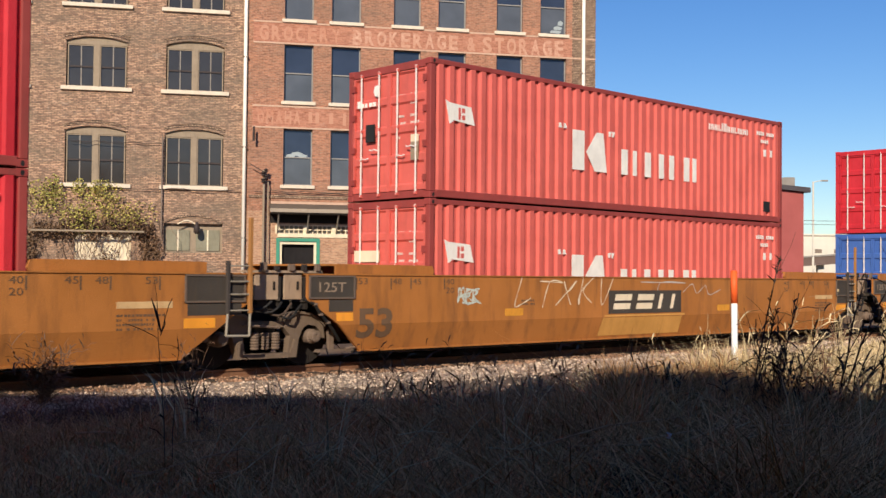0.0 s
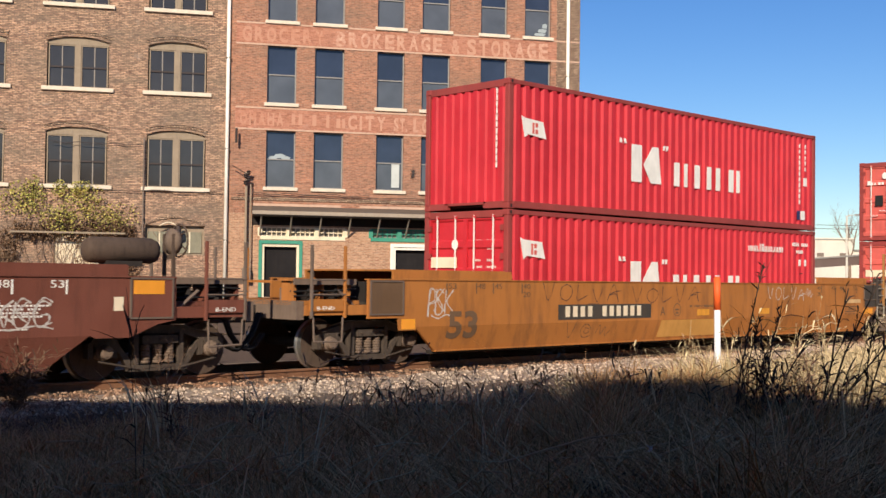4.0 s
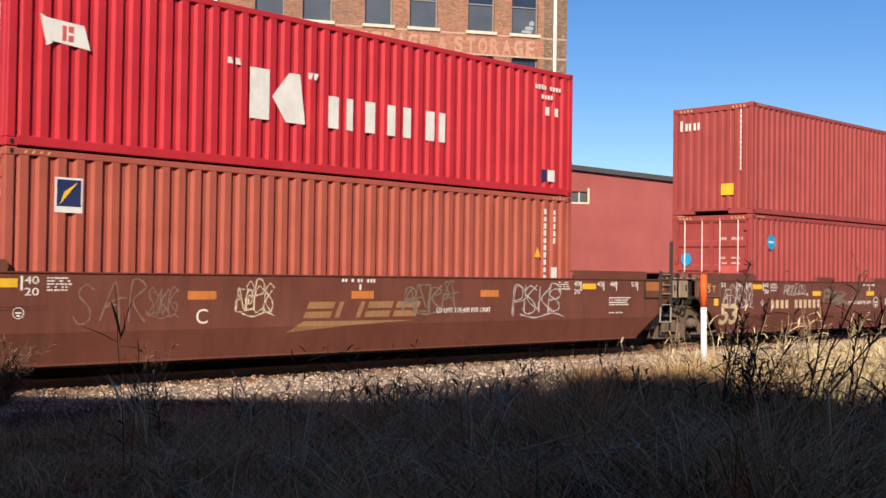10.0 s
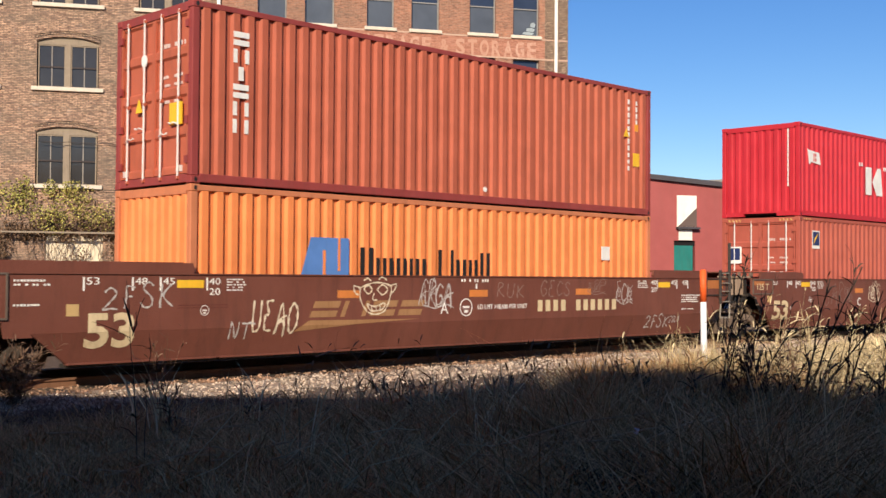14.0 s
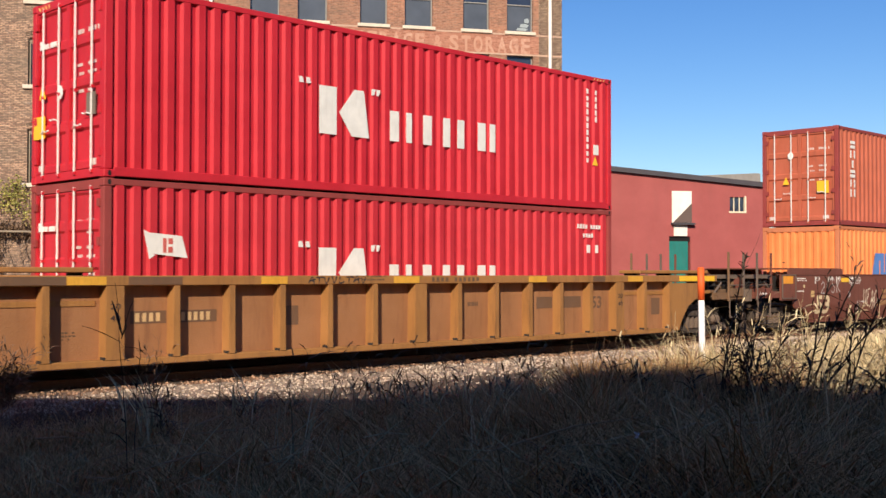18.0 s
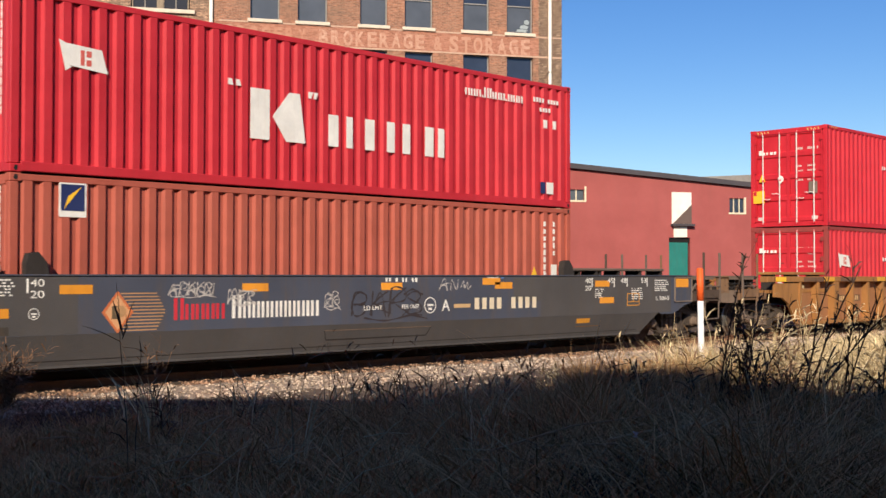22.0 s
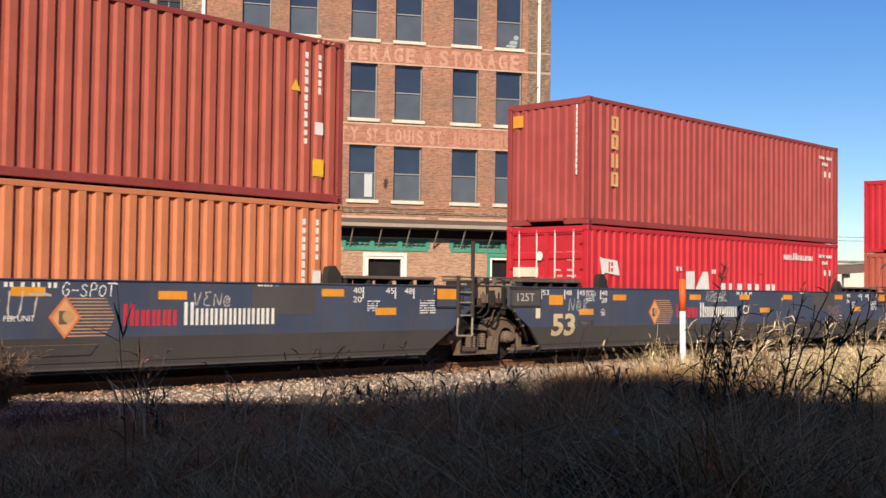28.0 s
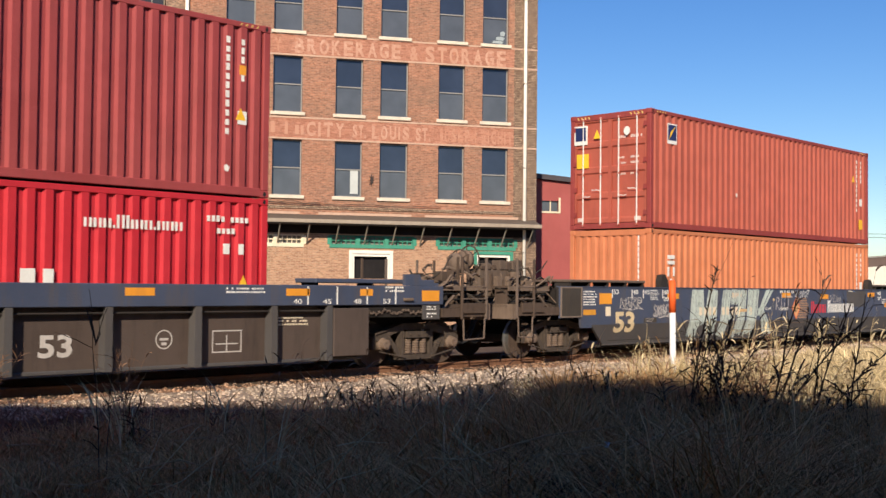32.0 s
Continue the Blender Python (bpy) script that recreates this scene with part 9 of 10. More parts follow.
def plant(name, x, y, stems, mat, seed, label, thick=0.009, leafy=0.6, tuft=0.3, head=0):
    """A dead weed. stems: (tip to the side, tip along the view, height, bow); side shoots rise at a steep angle, dry leaves droop."""
    rng = random.Random(seed)
    root = empty(name, pose(x, y, ground_height(x, y)), label, "weed", "weeds on the verge")
    side, ahead = Vector((ASIDE[0], ASIDE[1], 0)), Vector((AHEAD[0], AHEAD[1], 0))
    leaves_v, leaves_f = [], []

    def leaf(p, d, size):
        """A narrow strip that rises, bends and hangs."""
        k = len(leaves_v)
        wide = Vector((-d.y, d.x, 0.3)).normalized() * rng.uniform(0.006, 0.014)
        drop = rng.uniform(0.1, 0.7)
        for t, w in ((0.0, 0.6), (0.4, 1.0), (0.75, 0.7)):
            q = p + d * size * t + Vector((0, 0, -drop * size * t * t))
            leaves_v.extend((tuple(q - wide * w), tuple(q + wide * w)))
        leaves_v.append(tuple(p + d * size + Vector((0, 0, -drop * size))))
        leaves_f.extend(((k, k + 1, k + 3, k + 2), (k + 2, k + 3, k + 5, k + 4), (k + 4, k + 5, k + 6)))

    def out(up):
        a = rng.uniform(0, 6.28)
        return (side * math.cos(a) + ahead * math.sin(a) + Vector((0, 0, up))).normalized()

    for sx, sy, h, bow in stems:
        bm = bmesh.new()
        n = 10
        base = side * rng.uniform(-0.06, 0.06) + ahead * rng.uniform(-0.06, 0.06)
        pts = []
        for i in range(n + 1):
            t = i / n
            lean = t + bow * t * (t - 1)
            pts.append(base + side * (sx * lean + rng.uniform(-0.012, 0.012)) + ahead * (sy * lean) + Vector((0, 0, h * t - 0.03 - 0.12 * abs(bow) * h * t * t * t)))
        tube(bm, pts, [thick * (1 - 0.06 * i) for i in range(n + 1)])
        stem = part("stem", bm, mat, root)
        for _ in range(head):
            # short seed spikelets round the top of the stem
            t = rng.uniform(0.76, 0.99) * n
            i = int(t)
            leaf(pts[i].lerp(pts[i + 1], t - i), out(rng.uniform(1.0, 2.5)), rng.uniform(0.05, 0.12))
        for i in range(2, n):
            r0 = thick * (1 - 0.06 * i)
            for _ in range(2):
                if rng.random() < leafy:
                    leaf(pts[i], out(rng.uniform(0.1, 1.4)), rng.uniform(0.16, 0.42))
            if rng.random() < tuft + 0.05 * i:
                d = ((pts[i + 1] - pts[i]).normalized() + out(0.4) * 0.55).normalized()
                length = h * rng.uniform(0.10, 0.26)
                line = [pts[i]]
                for j in range(3):
                    line.append(line[-1] + d * length / 3)
                    if rng.random() < leafy * 0.8:
                        leaf(line[-1], (d + out(0.3) * 0.6).normalized(), rng.uniform(0.08, 0.2))
                    d = (d + Vector((rng.uniform(-0.15, 0.15), rng.uniform(-0.15, 0.15), 0.12))).normalized()
                bm = bmesh.new()
                tube(bm, line, [r0 * q for q in (0.6, 0.5, 0.38, 0.22)], 4)
                part("side_shoot", bm, mat, stem)
    if leaves_v:
        me = bpy.data.meshes.new("leaves")
        me.from_pydata(leaves_v, [], leaves_f)
        me.materials.append(mat)
        ob = part("leaves", me, mat, root)
        ob["kind"] = "stuff"
    return root


def thicket(n, h, spread, seed):
    r_ = random.Random(seed)
    return [(r_.uniform(-spread, spread), r_.uniform(-spread, spread), h * r_.uniform(0.55, 1.05), r_.uniform(-0.5, 0.6)) for i in range(n)]


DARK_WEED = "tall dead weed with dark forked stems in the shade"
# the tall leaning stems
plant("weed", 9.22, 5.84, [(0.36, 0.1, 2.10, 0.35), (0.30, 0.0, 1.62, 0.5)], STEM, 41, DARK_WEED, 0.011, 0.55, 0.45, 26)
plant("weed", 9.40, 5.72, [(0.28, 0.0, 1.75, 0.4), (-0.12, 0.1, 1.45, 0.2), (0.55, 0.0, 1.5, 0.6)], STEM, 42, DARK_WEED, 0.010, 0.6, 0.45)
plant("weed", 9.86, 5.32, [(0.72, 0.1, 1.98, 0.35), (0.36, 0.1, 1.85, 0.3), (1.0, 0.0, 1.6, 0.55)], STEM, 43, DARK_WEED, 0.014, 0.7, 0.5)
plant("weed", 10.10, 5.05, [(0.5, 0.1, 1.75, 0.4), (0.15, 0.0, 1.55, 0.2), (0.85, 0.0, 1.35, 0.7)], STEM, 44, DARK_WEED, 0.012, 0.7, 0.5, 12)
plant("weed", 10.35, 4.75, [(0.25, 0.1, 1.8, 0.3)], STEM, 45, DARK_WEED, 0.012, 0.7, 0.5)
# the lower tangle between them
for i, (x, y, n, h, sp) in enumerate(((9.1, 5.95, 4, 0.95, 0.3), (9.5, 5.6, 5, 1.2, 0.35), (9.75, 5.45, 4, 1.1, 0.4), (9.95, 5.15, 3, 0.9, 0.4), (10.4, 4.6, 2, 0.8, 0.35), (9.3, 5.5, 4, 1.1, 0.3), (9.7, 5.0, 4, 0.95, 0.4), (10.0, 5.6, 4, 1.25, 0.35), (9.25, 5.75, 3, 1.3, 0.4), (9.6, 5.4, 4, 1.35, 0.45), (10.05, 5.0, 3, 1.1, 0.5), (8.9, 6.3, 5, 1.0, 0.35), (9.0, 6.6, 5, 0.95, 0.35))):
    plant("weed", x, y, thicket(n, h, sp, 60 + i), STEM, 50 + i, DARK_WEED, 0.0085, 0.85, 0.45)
for i, (x, y, h) in enumerate(((8.08, 8.75, 0.62), (8.34, 8.5, 0.6), (7.91, 8.92, 0.7), (7.3, 9.5, 0.5), (8.9, 8.3, 0.7), (6.9, 9.9, 0.45), (9.3, 7.9, 0.75), (9.9, 7.4, 0.85), (5.9, 9.95, 0.5), (8.6, 8.7, 0.6), (9.0, 7.2, 0.8), (10.4, 7.0, 0.95), (8.2, 7.6, 0.75), (9.7, 6.7, 0.9), (7.6, 8.3, 0.6))):
    plant("weed", x, y, thicket(3, h * 1.15, 0.22, 80 + i), DULL_STEM, 70 + i, "thin dead weed standing at the edge of the shade", 0.0042, 0.7, 0.3)
plant("weed", 6.15, 14.25, thicket(36, 0.92, 0.42, 90), DULL_STEM, 90, "bushy dead weed in the shade near the rails", 0.0032, 0.3, 0.75)
plant("weed", 7.47, 12.95, thicket(9, 1.0, 0.34, 91), DULL_STEM, 91, "thin dead weed standing at the edge of the shade", 0.0032, 0.25, 0.6)
stalk = plant("weed", 4.8, 8.62, [(-0.12, 0.0, 1.72, 0.2), (0.03, 0.1, 1.2, 0.2)], STEM, 92, "single tall dead stalk in the shade", 0.0055, 0.2, 0.06)
for (x0, z0), (x1, z1), (x2, z2), w in (((-0.06, 1.20), (-0.10, 1.36), (-0.15, 1.50), 0.013), ((-0.06, 1.22), (0.0, 1.44), (0.03, 1.50), 0.004), ((-0.07, 1.18), (-0.03, 1.28), (-0.04, 1.38), 0.006)):
    # withered leaves hanging along the stalk
    bm = bmesh.new()
    tube(bm, [Vector((ASIDE[0] * a, ASIDE[1] * a, b)) for a, b in ((x0, z0), ((x0 + x1) / 2, (z0 + z1) / 2), (x1, z1), (x2, z2))], [0.004, w * 0.8, w, 0.003], 5)
    part("withered_leaf", bm, STEM, stalk)
plant("weed", 11.39, 9.73, thicket(3, 0.6, 0.12, 93), STRAW, 93, "small pale seed-headed weed in the sun", 0.005, 0.9, 0.5)
for i in range(9):
    r_ = random.Random(300 + i)
    plant("reed", 11.9 + 0.22 * i + r_.uniform(-0.2, 0.2), 6.9 - 0.22 * i + r_.uniform(-0.3, 0.3), thicket(3, r_.uniform(1.3, 1.75), 0.5, 310 + i), STRAW, 320 + i, "tall pale dry reed standing in the sun", 0.006, 0.6, 0.25)
for i in range(14):
    r_ = random.Random(i)
    x, y = 12.6 + i * 0.75 + r_.uniform(-0.3, 0.3), 8.6 - i * 0.25 + r_.uniform(-0.8, 0.8)
    plant("reed", x, y, thicket(3, r_.uniform(1.0, 1.5), 0.3, 140 + i), STRAW, 120 + i, "tall pale dry reed standing in the sun", 0.006, 0.6, 0.1)


# more of the dark tangle, and thin stalks standing along the edge of the stone
def spot(d, u):
    return d * (AHEAD[0] + u * ASIDE[0]), d * (AHEAD[1] + u * ASIDE[1])


for i, (d, u, n, h, sp) in enumerate(((12.6, 0.262, 3, 1.2, 0.3), (12.7, 0.30, 3, 1.25, 0.4))):
    plant("weed", *spot(d, u), thicket(n, h, sp, 400 + i), DULL_STEM, 410 + i, DARK_WEED, 0.006, 0.95, 0.4)
r_ = random.Random(77)
for i in range(16):
    d, u = r_.uniform(12.95, 13.5), 0.158 + 0.0052 * i + r_.uniform(-0.004, 0.004)
    plant("reed", *spot(d, u), thicket(3, r_.uniform(0.75, 1.15), 0.16, 420 + i), BLEACHED if i % 3 else STRAW, 440 + i, "thin pale dry reed standing near the post", 0.0042, 0.45, 0.15)
for i in range(9):
    d, u = r_.uniform(13.0, 13.9), 0.25 + 0.018 * i + r_.uniform(-0.005, 0.005)
    plant("reed", *spot(d, u), thicket(4, r_.uniform(1.1, 1.6), 0.5, 460 + i), STRAW, 480 + i, "tall pale dry reed standing in the sun", 0.0055, 0.8, 0.2)
for i, (d, u, h) in enumerate(((12.3, -0.095, 1.1), (12.2, -0.070, 1.2), (12.4, -0.045, 1.0), (12.1, -0.02, 1.1), (12.3, 0.01, 1.05), (12.4, 0.035, 1.0), (12.2, 0.065, 1.1), (12.0, 0.09, 1.05), (12.3, -0.135, 1.05), (12.4, -0.18, 1.0))):
    plant("weed", *spot(d, u), thicket(4, h, 0.28, 500 + i), DULL_STEM, 520 + i, "thin dead weed standing at the edge of the shade", 0.0034, 0.3, 0.45)


def build_fallen():
    """Bleached stalks lying across the matted grass."""
    rng = random.Random(21)
    for i in range(58):
        d, u = rng.uniform(7.6, 11.5), rng.uniform(-0.36, 0.42)
        thick = rng.choice((0.004, 0.005, 0.0075))
        x, y = d * (AHEAD[0] + u * ASIDE[0]), d * (AHEAD[1] + u * ASIDE[1])
        z = ground_height(x, y) + rng.uniform(0.15, 0.35) + 0.3 * max(0.0, min(1.0, (u + 0.1) / 0.25))
        a = rng.uniform(-0.9, 0.9) - AIM
        l = rng.uniform(0.3, 1.15)
        bm = bmesh.new()
        p = Vector((x, y, z))
        e = Vector((math.cos(a), math.sin(a), rng.uniform(-0.1, 0.3)))
        m = p + e * l * 0.5 + Vector((0, 0, rng.uniform(-0.03, 0.06)))
        rod(bm, p, m, thick, 5)
        rod(bm, m, p + e * l + Vector((0, 0, -0.05)), thick * 0.8, 5, 0.002)
        ob = new("fallen_stalk", mesh_of("fallen_stalk", bm, BLEACHED))
        tagged(ob, "bleached dry stalk lying over the grass", "stalk", "fallen stalks")


def build_leaning():
    """Longer straw-pale stalks leaning across the top of the dull grass."""
    rng = random.Random(33)
    side, ahead = Vector((ASIDE[0], ASIDE[1], 0)), Vector((AHEAD[0], AHEAD[1], 0))
    for i in range(34):
        d, u = rng.uniform(6.6, 9.2), rng.uniform(-0.24, 0.34)
        z = 1.54 - d * rng.uniform(0.135, 0.185)
        a = rng.choice((0.5, 0.7, 0.9, 1.1, 2.3, 0.1, 0.2)) + rng.uniform(-0.2, 0.2)
        l = rng.uniform(0.22, 0.55)
        p = ahead * d + side * (d * u) + Vector((0, 0, z))
        e = side * math.cos(a) + Vector((0, 0, math.sin(a))) + ahead * rng.uniform(-0.2, 0.2)
        bow = Vector((0, 0, rng.uniform(-0.03, 0.05))) + side * rng.uniform(-0.03, 0.03)
        bm = bmesh.new()
        tube(bm, [p - e * l * 0.5, p + bow, p + e * l * 0.5, p + e * l * 0.62 + side * 0.02], [0.0042, 0.0038, 0.003, 0.0015], 5)
        ob = new("leaning_stalk", mesh_of("leaning_stalk", bm, STRAW))
        tagged(ob, "pale dry stalk leaning across the dull grass", "stalk", "leaning stalks")


build_fallen()
build_leaning()

bm = bmesh.new()
litter = empty("litter", pose(5.75, 4.17, 0.58), "scrap of pale crumpled plastic caught in the grass", "litter")
for k in range(5):
    r_ = random.Random(k)
    vs = [bm.verts.new((r_.uniform(-0.028, 0.028), r_.uniform(-0.02, 0.02), r_.uniform(-0.035, 0.035))) for j in range(3)]
    bm.faces.new(vs)
part("scrap", bm, paint("pale_plastic", (0.75, 0.76, 0.85), 0.4, amount=0.1), litter)



def post_foot(rng):
    a, r = rng.uniform(0, 6.283), rng.uniform(0.0, 0.55)
    return 11.32 + r * math.cos(a), 7.27 + r * math.sin(a)


v_, f_ = blades(900, post_foot, lambda x, y, rng: rng.uniform(0.6, 1.2), 0.0065, 0.4, 18)
scatter_mesh("tuft_grass", v_, f_, STRAW, "tuft of straw-yellow grass round the foot of the post", "grass")
marker = empty("marker_post", pose(11.58, 7.46, GROUND), "white marker post with an orange-red upper sleeve", "post")
bm = bmesh.new()
rod(bm, (0.02, 0, -0.1), (-0.012, 0, 1.48), 0.036, 12)
part("post", bm, POST_WHITE, marker, smooth=True)
bm = bmesh.new()
rod(bm, (-0.012, 0, 1.47), (-0.022, 0, 1.84), 0.041, 12)
rod(bm, (-0.022, 0, 1.84), (-0.023, 0, 1.855), 0.041, 12, 0.03)
part("sleeve", bm, POST_RED, marker, smooth=True)


# ---- climbers and fittings on the old mill ----
def leaf_cloud(n, spots, size, seed):
    rng = random.Random(seed)
    v, f = [], []
    for i in range(n):
        cx, cy, cz, rx, ry, rz = rng.choice(spots)
        while True:
            p = [rng.uniform(-1, 1) for _ in range(3)]
            if p[0] ** 2 + p[1] ** 2 + p[2] ** 2 < 1:
                break
        c = Vector((cx + p[0] * rx, cy + p[1] * ry, cz + p[2] * rz))
        a = Vector((rng.uniform(-1, 1), rng.uniform(-1, 1), rng.uniform(-1, 1))).normalized() * size * rng.uniform(0.6, 1.4)
        b = a.orthogonal().normalized() * size * 0.55
        k = len(v)
        v += [tuple(c - a * 0.5), tuple(c + b), tuple(c + a * 0.6), tuple(c - b)]
        f.append((k, k + 1, k + 2, k + 3))
    return v, f


def leaf_part(name, v, f, mat, parent):
    me = bpy.data.meshes.new(name)
    me.from_pydata(v, [], f)
    me.materials.append(mat)
    ob = part(name, me, mat, parent)
    ob["kind"] = "stuff"
    return ob


PALE_BARK = earth("pale_vine_stem", (0.34, 0.24, 0.17), (0.18, 0.12, 0.085), (0.26, 0.175, 0.12), 6, 0.005)


def build_vines():
    vine = empty("climbing_vine", FACADE, "half-bare climbing vine with yellow-green leaves on old brick", "vine")
    rng = random.Random(8)
    spots_green = [(-23.2 + 0.45 * i + rng.uniform(-0.2, 0.2), -0.25, 4.15 + 0.5 * math.sin(i * 1.3) + rng.uniform(-0.25, 0.25), 0.75, 0.3, 0.6) for i in range(10)]
    leaf_part("green_leaves", *leaf_cloud(1900, spots_green, 0.075, 3), LEAF, vine)
    spots_top = [(-21.6, -0.2, 5.0, 0.35, 0.2, 0.4), (-20.8, -0.2, 5.0, 0.4, 0.2, 0.35), (-22.6, -0.2, 5.0, 0.4, 0.2, 0.5)]
    leaf_part("top_leaves", *leaf_cloud(350, spots_top, 0.08, 5), LEAF, vine)
    spots_brown = [(-23.0 + 0.5 * i, -0.2, 3.4 + rng.uniform(-0.25, 0.25), 0.45, 0.25, 0.4) for i in range(9)] + [(-18.9 + 0.2 * rng.uniform(-1, 1), -0.12, 1.2 + 0.4 * k, 0.5, 0.12, 0.35) for k in range(6)] + [(-23.6, -0.15, 1.5 + 0.5 * k, 0.6, 0.15, 0.4) for k in range(4)]
    leaf_part("dead_leaves", *leaf_cloud(4200, spots_brown, 0.075, 4), VINE, vine)
    spots_door = [(-21.6 + 0.4 * i, -0.08, 1.2 + 0.35 * (i % 4), 0.4, 0.08, 0.4) for i in range(6)]
    leaf_part("door_leaves", *leaf_cloud(420, spots_door, 0.07, 6), VINE, vine)
    for k in range(70):
        bm = bmesh.new()
        p = Vector((rng.uniform(-24.2, -18.4), -0.06, GROUND))
        top = rng.uniform(2.4, 4.6)
        line = [p]
        while p.z < top:
            q = p + Vector((rng.uniform(-0.22, 0.22), rng.uniform(-0.04, 0.03), rng.uniform(0.15, 0.4)))
            q.y = min(-0.02, max(-0.3, q.y))
            line.append(q)
            p = q
        tube(bm, line, [0.012] * len(line), 4)
        part("vine_stem", bm, PALE_BARK, vine)
    boxed("trellis", vine, FRAME_TAN, (-23.4, -19.0, -0.5, -0.42, 3.17, 3.24))


build_vines()


def build_fittings():
    # power mast with insulators beside the seam of the two houses
    mast = empty("service_mast", FACADE @ pose(-14.2, -0.25, GROUND), "rusty service mast with cable insulators on the brick wall", "mast")
    bm = bmesh.new()
    rod(bm, (0, 0, 1.5), (0, 0, 6.1), 0.05, 8)
    part("mast_pipe", bm, FRAME_TAN, mast)
    bm = bmesh.new()
    rod(bm, (0.18, 0, 1.7), (0.18, 0, 5.6), 0.03, 8)
    part("conduit", bm, FRAME_TAN, mast)
    boxed("meter_box", mast, FRAME_GREY, (-0.12, 0.22, -0.1, 0.1, 1.55, 2.1))
    for k in range(4):
        bm = bmesh.new()
        b2 = bmesh.new()
        lathe(b2, [(-0.09, 0.04), (-0.05, 0.09), (0.0, 0.05), (0.04, 0.1), (0.09, 0.04)], 10)
        join(bm, b2, Matrix.Translation((-0.05 + 0.13 * (k % 2), -0.1, 5.65 + 0.14 * k)) @ Matrix.Rotation(radians(90), 4, "X"))
        part("insulator", bm, SASH_DARK, mast)
    bm = bmesh.new()
    rod(bm, (-0.6, -0.1, 6.35), (0.1, -0.1, 5.95), 0.02, 6)
    rod(bm, (-0.45, 0.0, 7.6), (-0.45, -0.3, 7.6), 0.02, 6)
    rod(bm, (-0.45, -0.1, 7.3), (-0.45, -0.1, 7.9), 0.05, 6)
    part("bracket", bm, SASH_DARK, mast)
    # wires along the walls
    for u0, u1, z, sag, d in ((-23, -15.2, 5.05, 0.10, 0.02), (-14.6, -4.0, 4.98, 0.05, 0.03), (-22, -18.3, 6.9, 0.05, 0.0), (-13.9, -9.0, 5.06, 0.08, 0.05)):
        wire = empty("wall_cable", FACADE, "thin dark cable strung along the brick wall", "cable")
        bm = bmesh.new()
        n = 14
        pts = [Vector((u0 + (u1 - u0) * i / n, -0.08 - d, z - sag * math.sin(math.pi * (i * 3 % n) / n) + 0.02 * math.sin(i * 2.1))) for i in range(n + 1)]
        tube(bm, pts, [0.014] * len(pts))
        part("cable", bm, SASH_DARK, wire)
    # goose-neck lamp by the ground-floor window
    lamp = empty("wall_lamp", FACADE @ pose(-17.1, 0, 0), "old goose-neck lamp over the clouded window", "lamp")
    bm = bmesh.new()
    pts = [Vector((-0.6 + 0.12 * i, -0.1 - 0.02 * i, 3.55 + 0.16 * math.sin(i * 0.5))) for i in range(7)]
    for a, b in zip(pts, pts[1:]):
        rod(bm, a, b, 0.025, 6)
    part("arm", bm, CREAM, lamp)
    bm = bmesh.new()
    b2 = bmesh.new()
    lathe(b2, [(0.0, 0.05), (0.1, 0.07), (0.2, 0.12), (0.42, 0.13), (0.5, 0.06)], 12)
    join(bm, b2, Matrix.Translation((0.18, -0.24, 3.66)) @ Matrix.Rotation(radians(-90), 4, "X"))
    part("shade", bm, SASH_DARK, lamp, smooth=True)
    star = empty("wall_anchor", FACADE, "rusty iron tie plate on the brick wall", "wall anchor")
    bm = bmesh.new()
    for k in range(4):
        a = k * math.pi / 4
        slab(bm, [(-7.1 + 0.14 * math.cos(a), 6.05 + 0.3 * math.sin(a)), (-7.1 + 0.04 * math.cos(a + 1.57), 6.05 + 0.04 * math.sin(a + 1.57)), (-7.1 - 0.14 * math.cos(a), 6.05 - 0.3 * math.sin(a)), (-7.1 - 0.04 * math.cos(a + 1.57), 6.05 - 0.04 * math.sin(a + 1.57))], -0.05 - 0.002 * k, 0.0)
    part("plate", bm, SASH_DARK, star)


build_fittings()


# ---- the distance past the sheds ----
def far(depth, u):
    return Vector((depth * (AHEAD[0] + u * ASIDE[0]), depth * (AHEAD[1] + u * ASIDE[1]), 0))


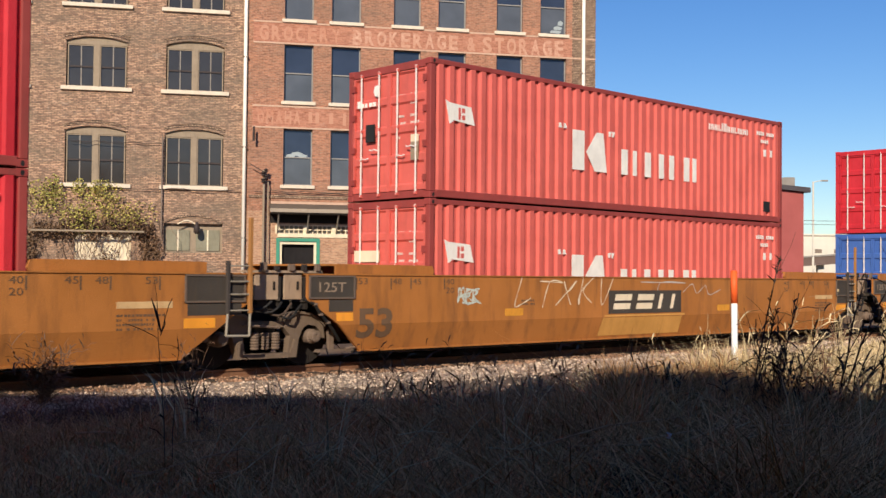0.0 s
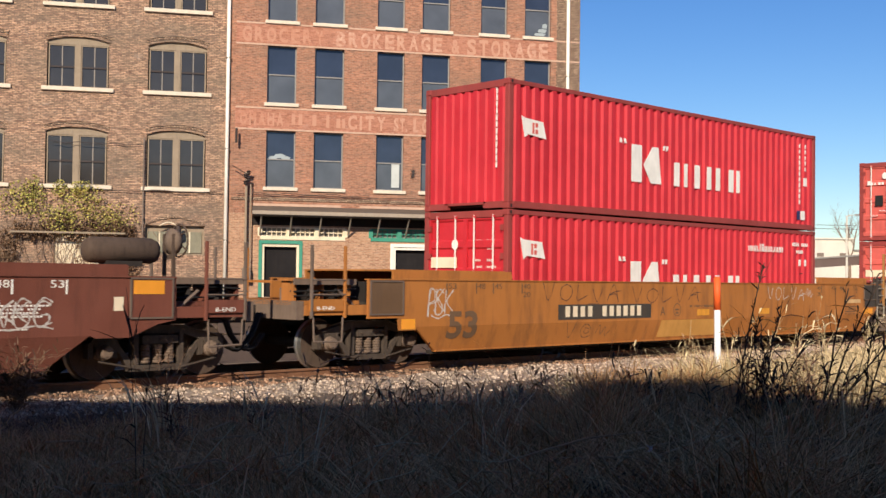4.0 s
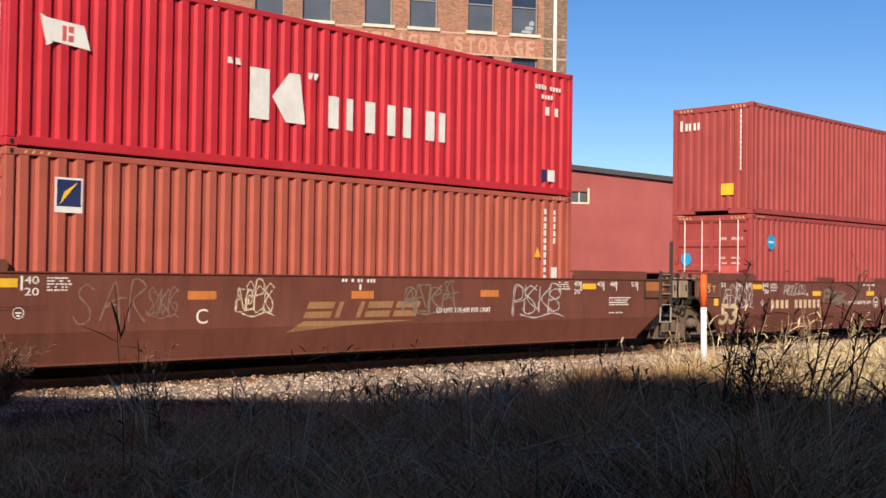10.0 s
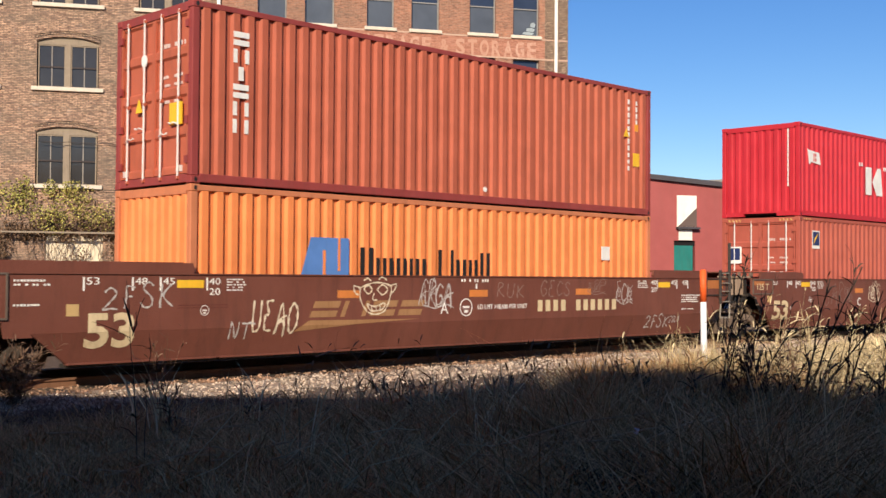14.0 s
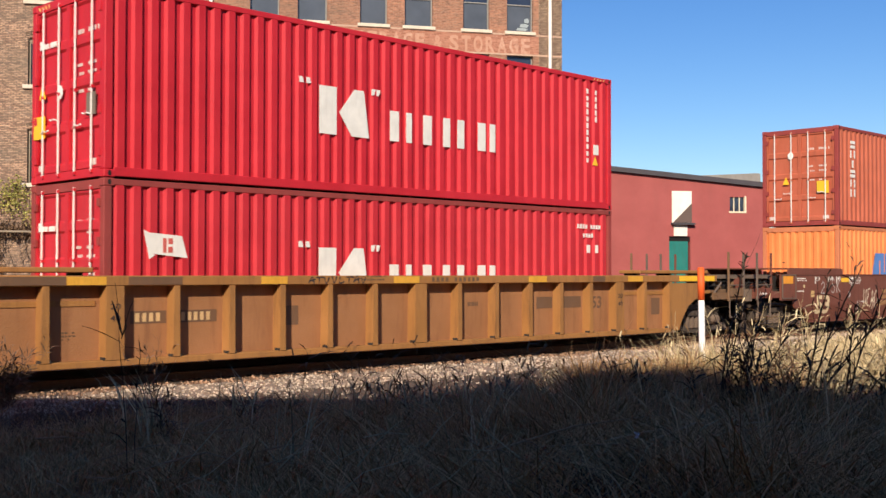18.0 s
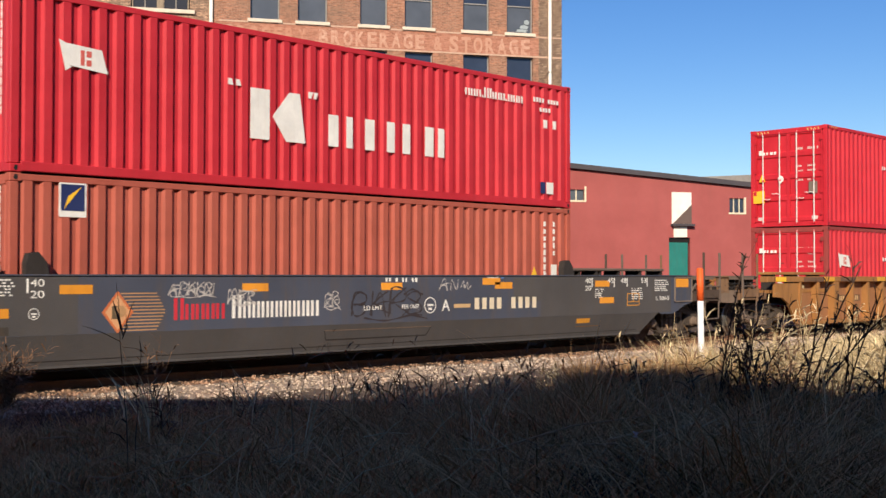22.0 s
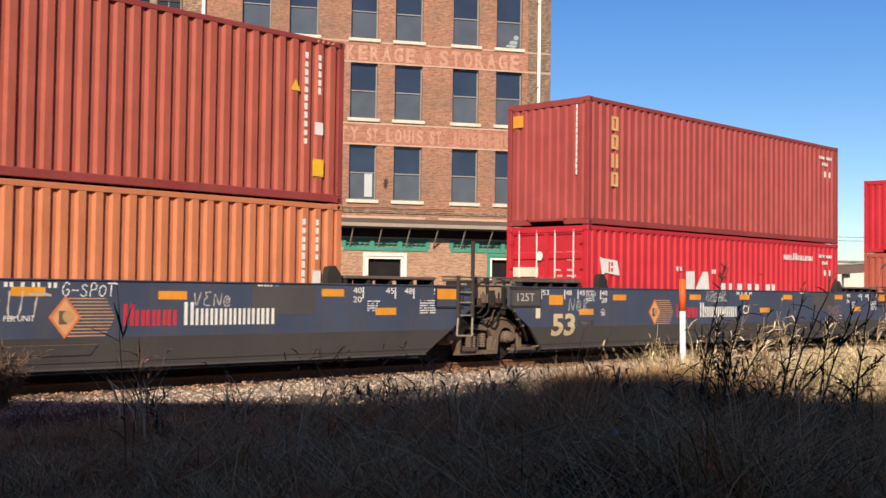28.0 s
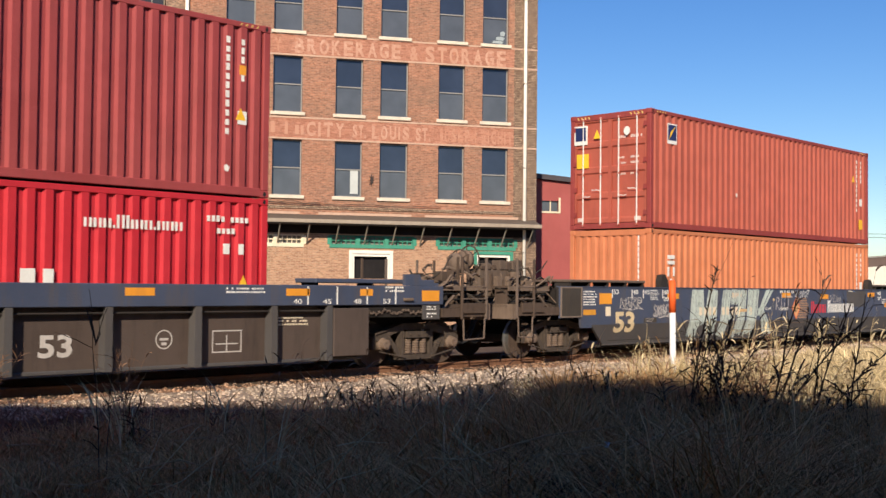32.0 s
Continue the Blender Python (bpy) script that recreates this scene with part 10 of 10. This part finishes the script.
def build_distance():
    p = far(150, 0.345)
    hall = empty("pale_hall", pose(p.x, p.y, GROUND, 0, 0, -44.2), "long low cream hall in the distance", "building")
    boxed("wall", hall, CONCRETE, (-34, 0.9, 0, 20, 0, 7.5))
    boxed("roof", hall, CONCRETE, (-34.2, 1.1, -0.2, 20.2, 7.5, 7.7))
    boxed("low_wing", hall, CONCRETE, (0.9, 60, 0.4, 20, 0, 6.0))
    boxed("wing_roof", hall, ROOF, (1.1, 60.2, 0.2, 20.2, 6.0, 6.2))
    for x in (-6.4, -3.9, -0.9):
        boxed("window", hall, FRAME_GREY, (x, x + 0.9, -0.05, 0.1, 5.2, 5.7))
    # dark ramp bridge before the hall, rising to the right
    ramp = empty("ramp_bridge", pose(100.05, 56.14, 0, 0, 0, -44.2), "dark brown concrete ramp bridge on pale columns", "bridge")
    bm = bmesh.new()
    slab(bm, [(-9, 2.10), (50, 6.7), (50, 7.75), (-9, 2.88)], 0.0, 6.0)
    part("deck", bm, CONCRETE_DIM, ramp)
    bm = bmesh.new()
    slab(bm, [(-9, 2.88), (50, 7.75), (50, 7.95), (-9, 3.02)], -0.1, 0.15)
    part("parapet", bm, ROOF, ramp)
    for k in range(8):
        x = -6 + 7.5 * k
        boxed("column", ramp, CONCRETE, (x - 0.3, x + 0.3, 0.8, 1.4, GROUND, 2.15 + 0.078 * (x + 9)))
    p = far(105, 0.35)
    wall_ = empty("pale_wall", pose(p.x, p.y, GROUND, 0, 0, -44.2), "low pale concrete wall beyond the tracks", "wall")
    boxed("panel", wall_, CONCRETE, (-8, 40, 0, 0.4, 0, 1.3))
    boxed("coping", wall_, STONE, (-8, 40, -0.1, 0.5, 1.3, 1.45))
    for x, y, h in ((100.4, 55.8, 11.2), (103.9, 52.4, 8.3)):
        pole = empty("light_pole", pose(x, y, GROUND, 0, 0, -44), "slender pale street-light pole", "pole", "light poles in the distance")
        bm = bmesh.new()
        rod(bm, (0, 0, 0), (0, 0, h), 0.13, 8, 0.08)
        part("shaft", bm, CONCRETE, pole)
        bm = bmesh.new()
        tube(bm, [Vector((0, 0, h - 0.1)), Vector((0.4, 0, h + 0.05)), Vector((0.9, 0, h + 0.08))], [0.05, 0.05, 0.04], 6)
        part("arm", bm, CONCRETE, pole)
        boxed("lamp_head", pole, ROOF, (0.8, 1.4, -0.12, 0.12, h + 0.02, h + 0.16))
    for z in (6.9, 7.25):
        wire = empty("overhead_wire", pose(100.2, 56.0, 0, 0, 0, -44.2), "thin overhead wire in the distance", "wire", "wires in the distance")
        bm = bmesh.new()
        tube(bm, [Vector((-25 + 8 * k, -1, z - 0.06 * k + 0.5 * ((k - 5) / 5) ** 2)) for k in range(11)], [0.022] * 11, 5)
        part("strand", bm, SASH_DARK, wire)
    for k, (x, y, h) in enumerate(((142.0, 71.2, 10.4),)):
        tree = empty("bare_tree", pose(x, y, GROUND), "bare winter tree with pale forked limbs", "tree", "bare trees in the distance")
        rng = random.Random(200 + k)
        twigs = bmesh.new()

        def limb(bm, a, d, length, r, level):
            for i in range(4):
                d = (d + Vector((rng.uniform(-0.2, 0.2), rng.uniform(-0.2, 0.2), rng.uniform(-0.02, 0.14)))).normalized()
                b = a + d * length / 4
                rod(bm, a, b, r, 5, r * 0.85)
                r *= 0.85
                if level < 4 and i > 0:
                    for _ in range(2 if level > 1 else 1):
                        ang = rng.uniform(0, 6.28)
                        e = (d + Vector((math.cos(ang) * 0.8, math.sin(ang) * 0.8, 0.25))).normalized()
                        limb(twigs if level > 1 else bm, b, e, length * rng.uniform(0.45, 0.7), r * 0.6, level + 1)
                a = b
        bm = bmesh.new()
        rod(bm, (0, 0, 0), (0, 0, h * 0.5), 0.28, 8, 0.2)
        # pale bark colour stands for distance haze on the whole tree
        part("trunk", bm, PALE_BARK, tree)
        for j in range(4):
            bm = bmesh.new()
            a = j * 1.57 + rng.uniform(-0.4, 0.4)
            limb(bm, Vector((0, 0, h * 0.48)), Vector((math.cos(a) * 0.35, math.sin(a) * 0.35, 1)).normalized(), h * 0.36, 0.11, 1)
            part("limb", bm, PALE_BARK, tree)
        part("crown", twigs, PALE_BARK, tree)["kind"] = "stuff"


build_distance()


def motions():
    """All that rolls: cars and loads along the track, wheels on their axles."""
    for thing, s, y, z in ROLLING:
        walk(thing, [(t, pose(s + d, y, z)) for t, d in TRAVEL])
    steps = [i / 10 for i in range(321)]
    along = np.interp(steps, [t for t, d in TRAVEL], [d for t, d in TRAVEL])
    for wheel, x, y, z, r in WHEELS:
        walk(wheel, [(t, pose(x, y, z, 0, math.degrees(d / r), 0)) for t, d in zip(steps, along)])


motions()
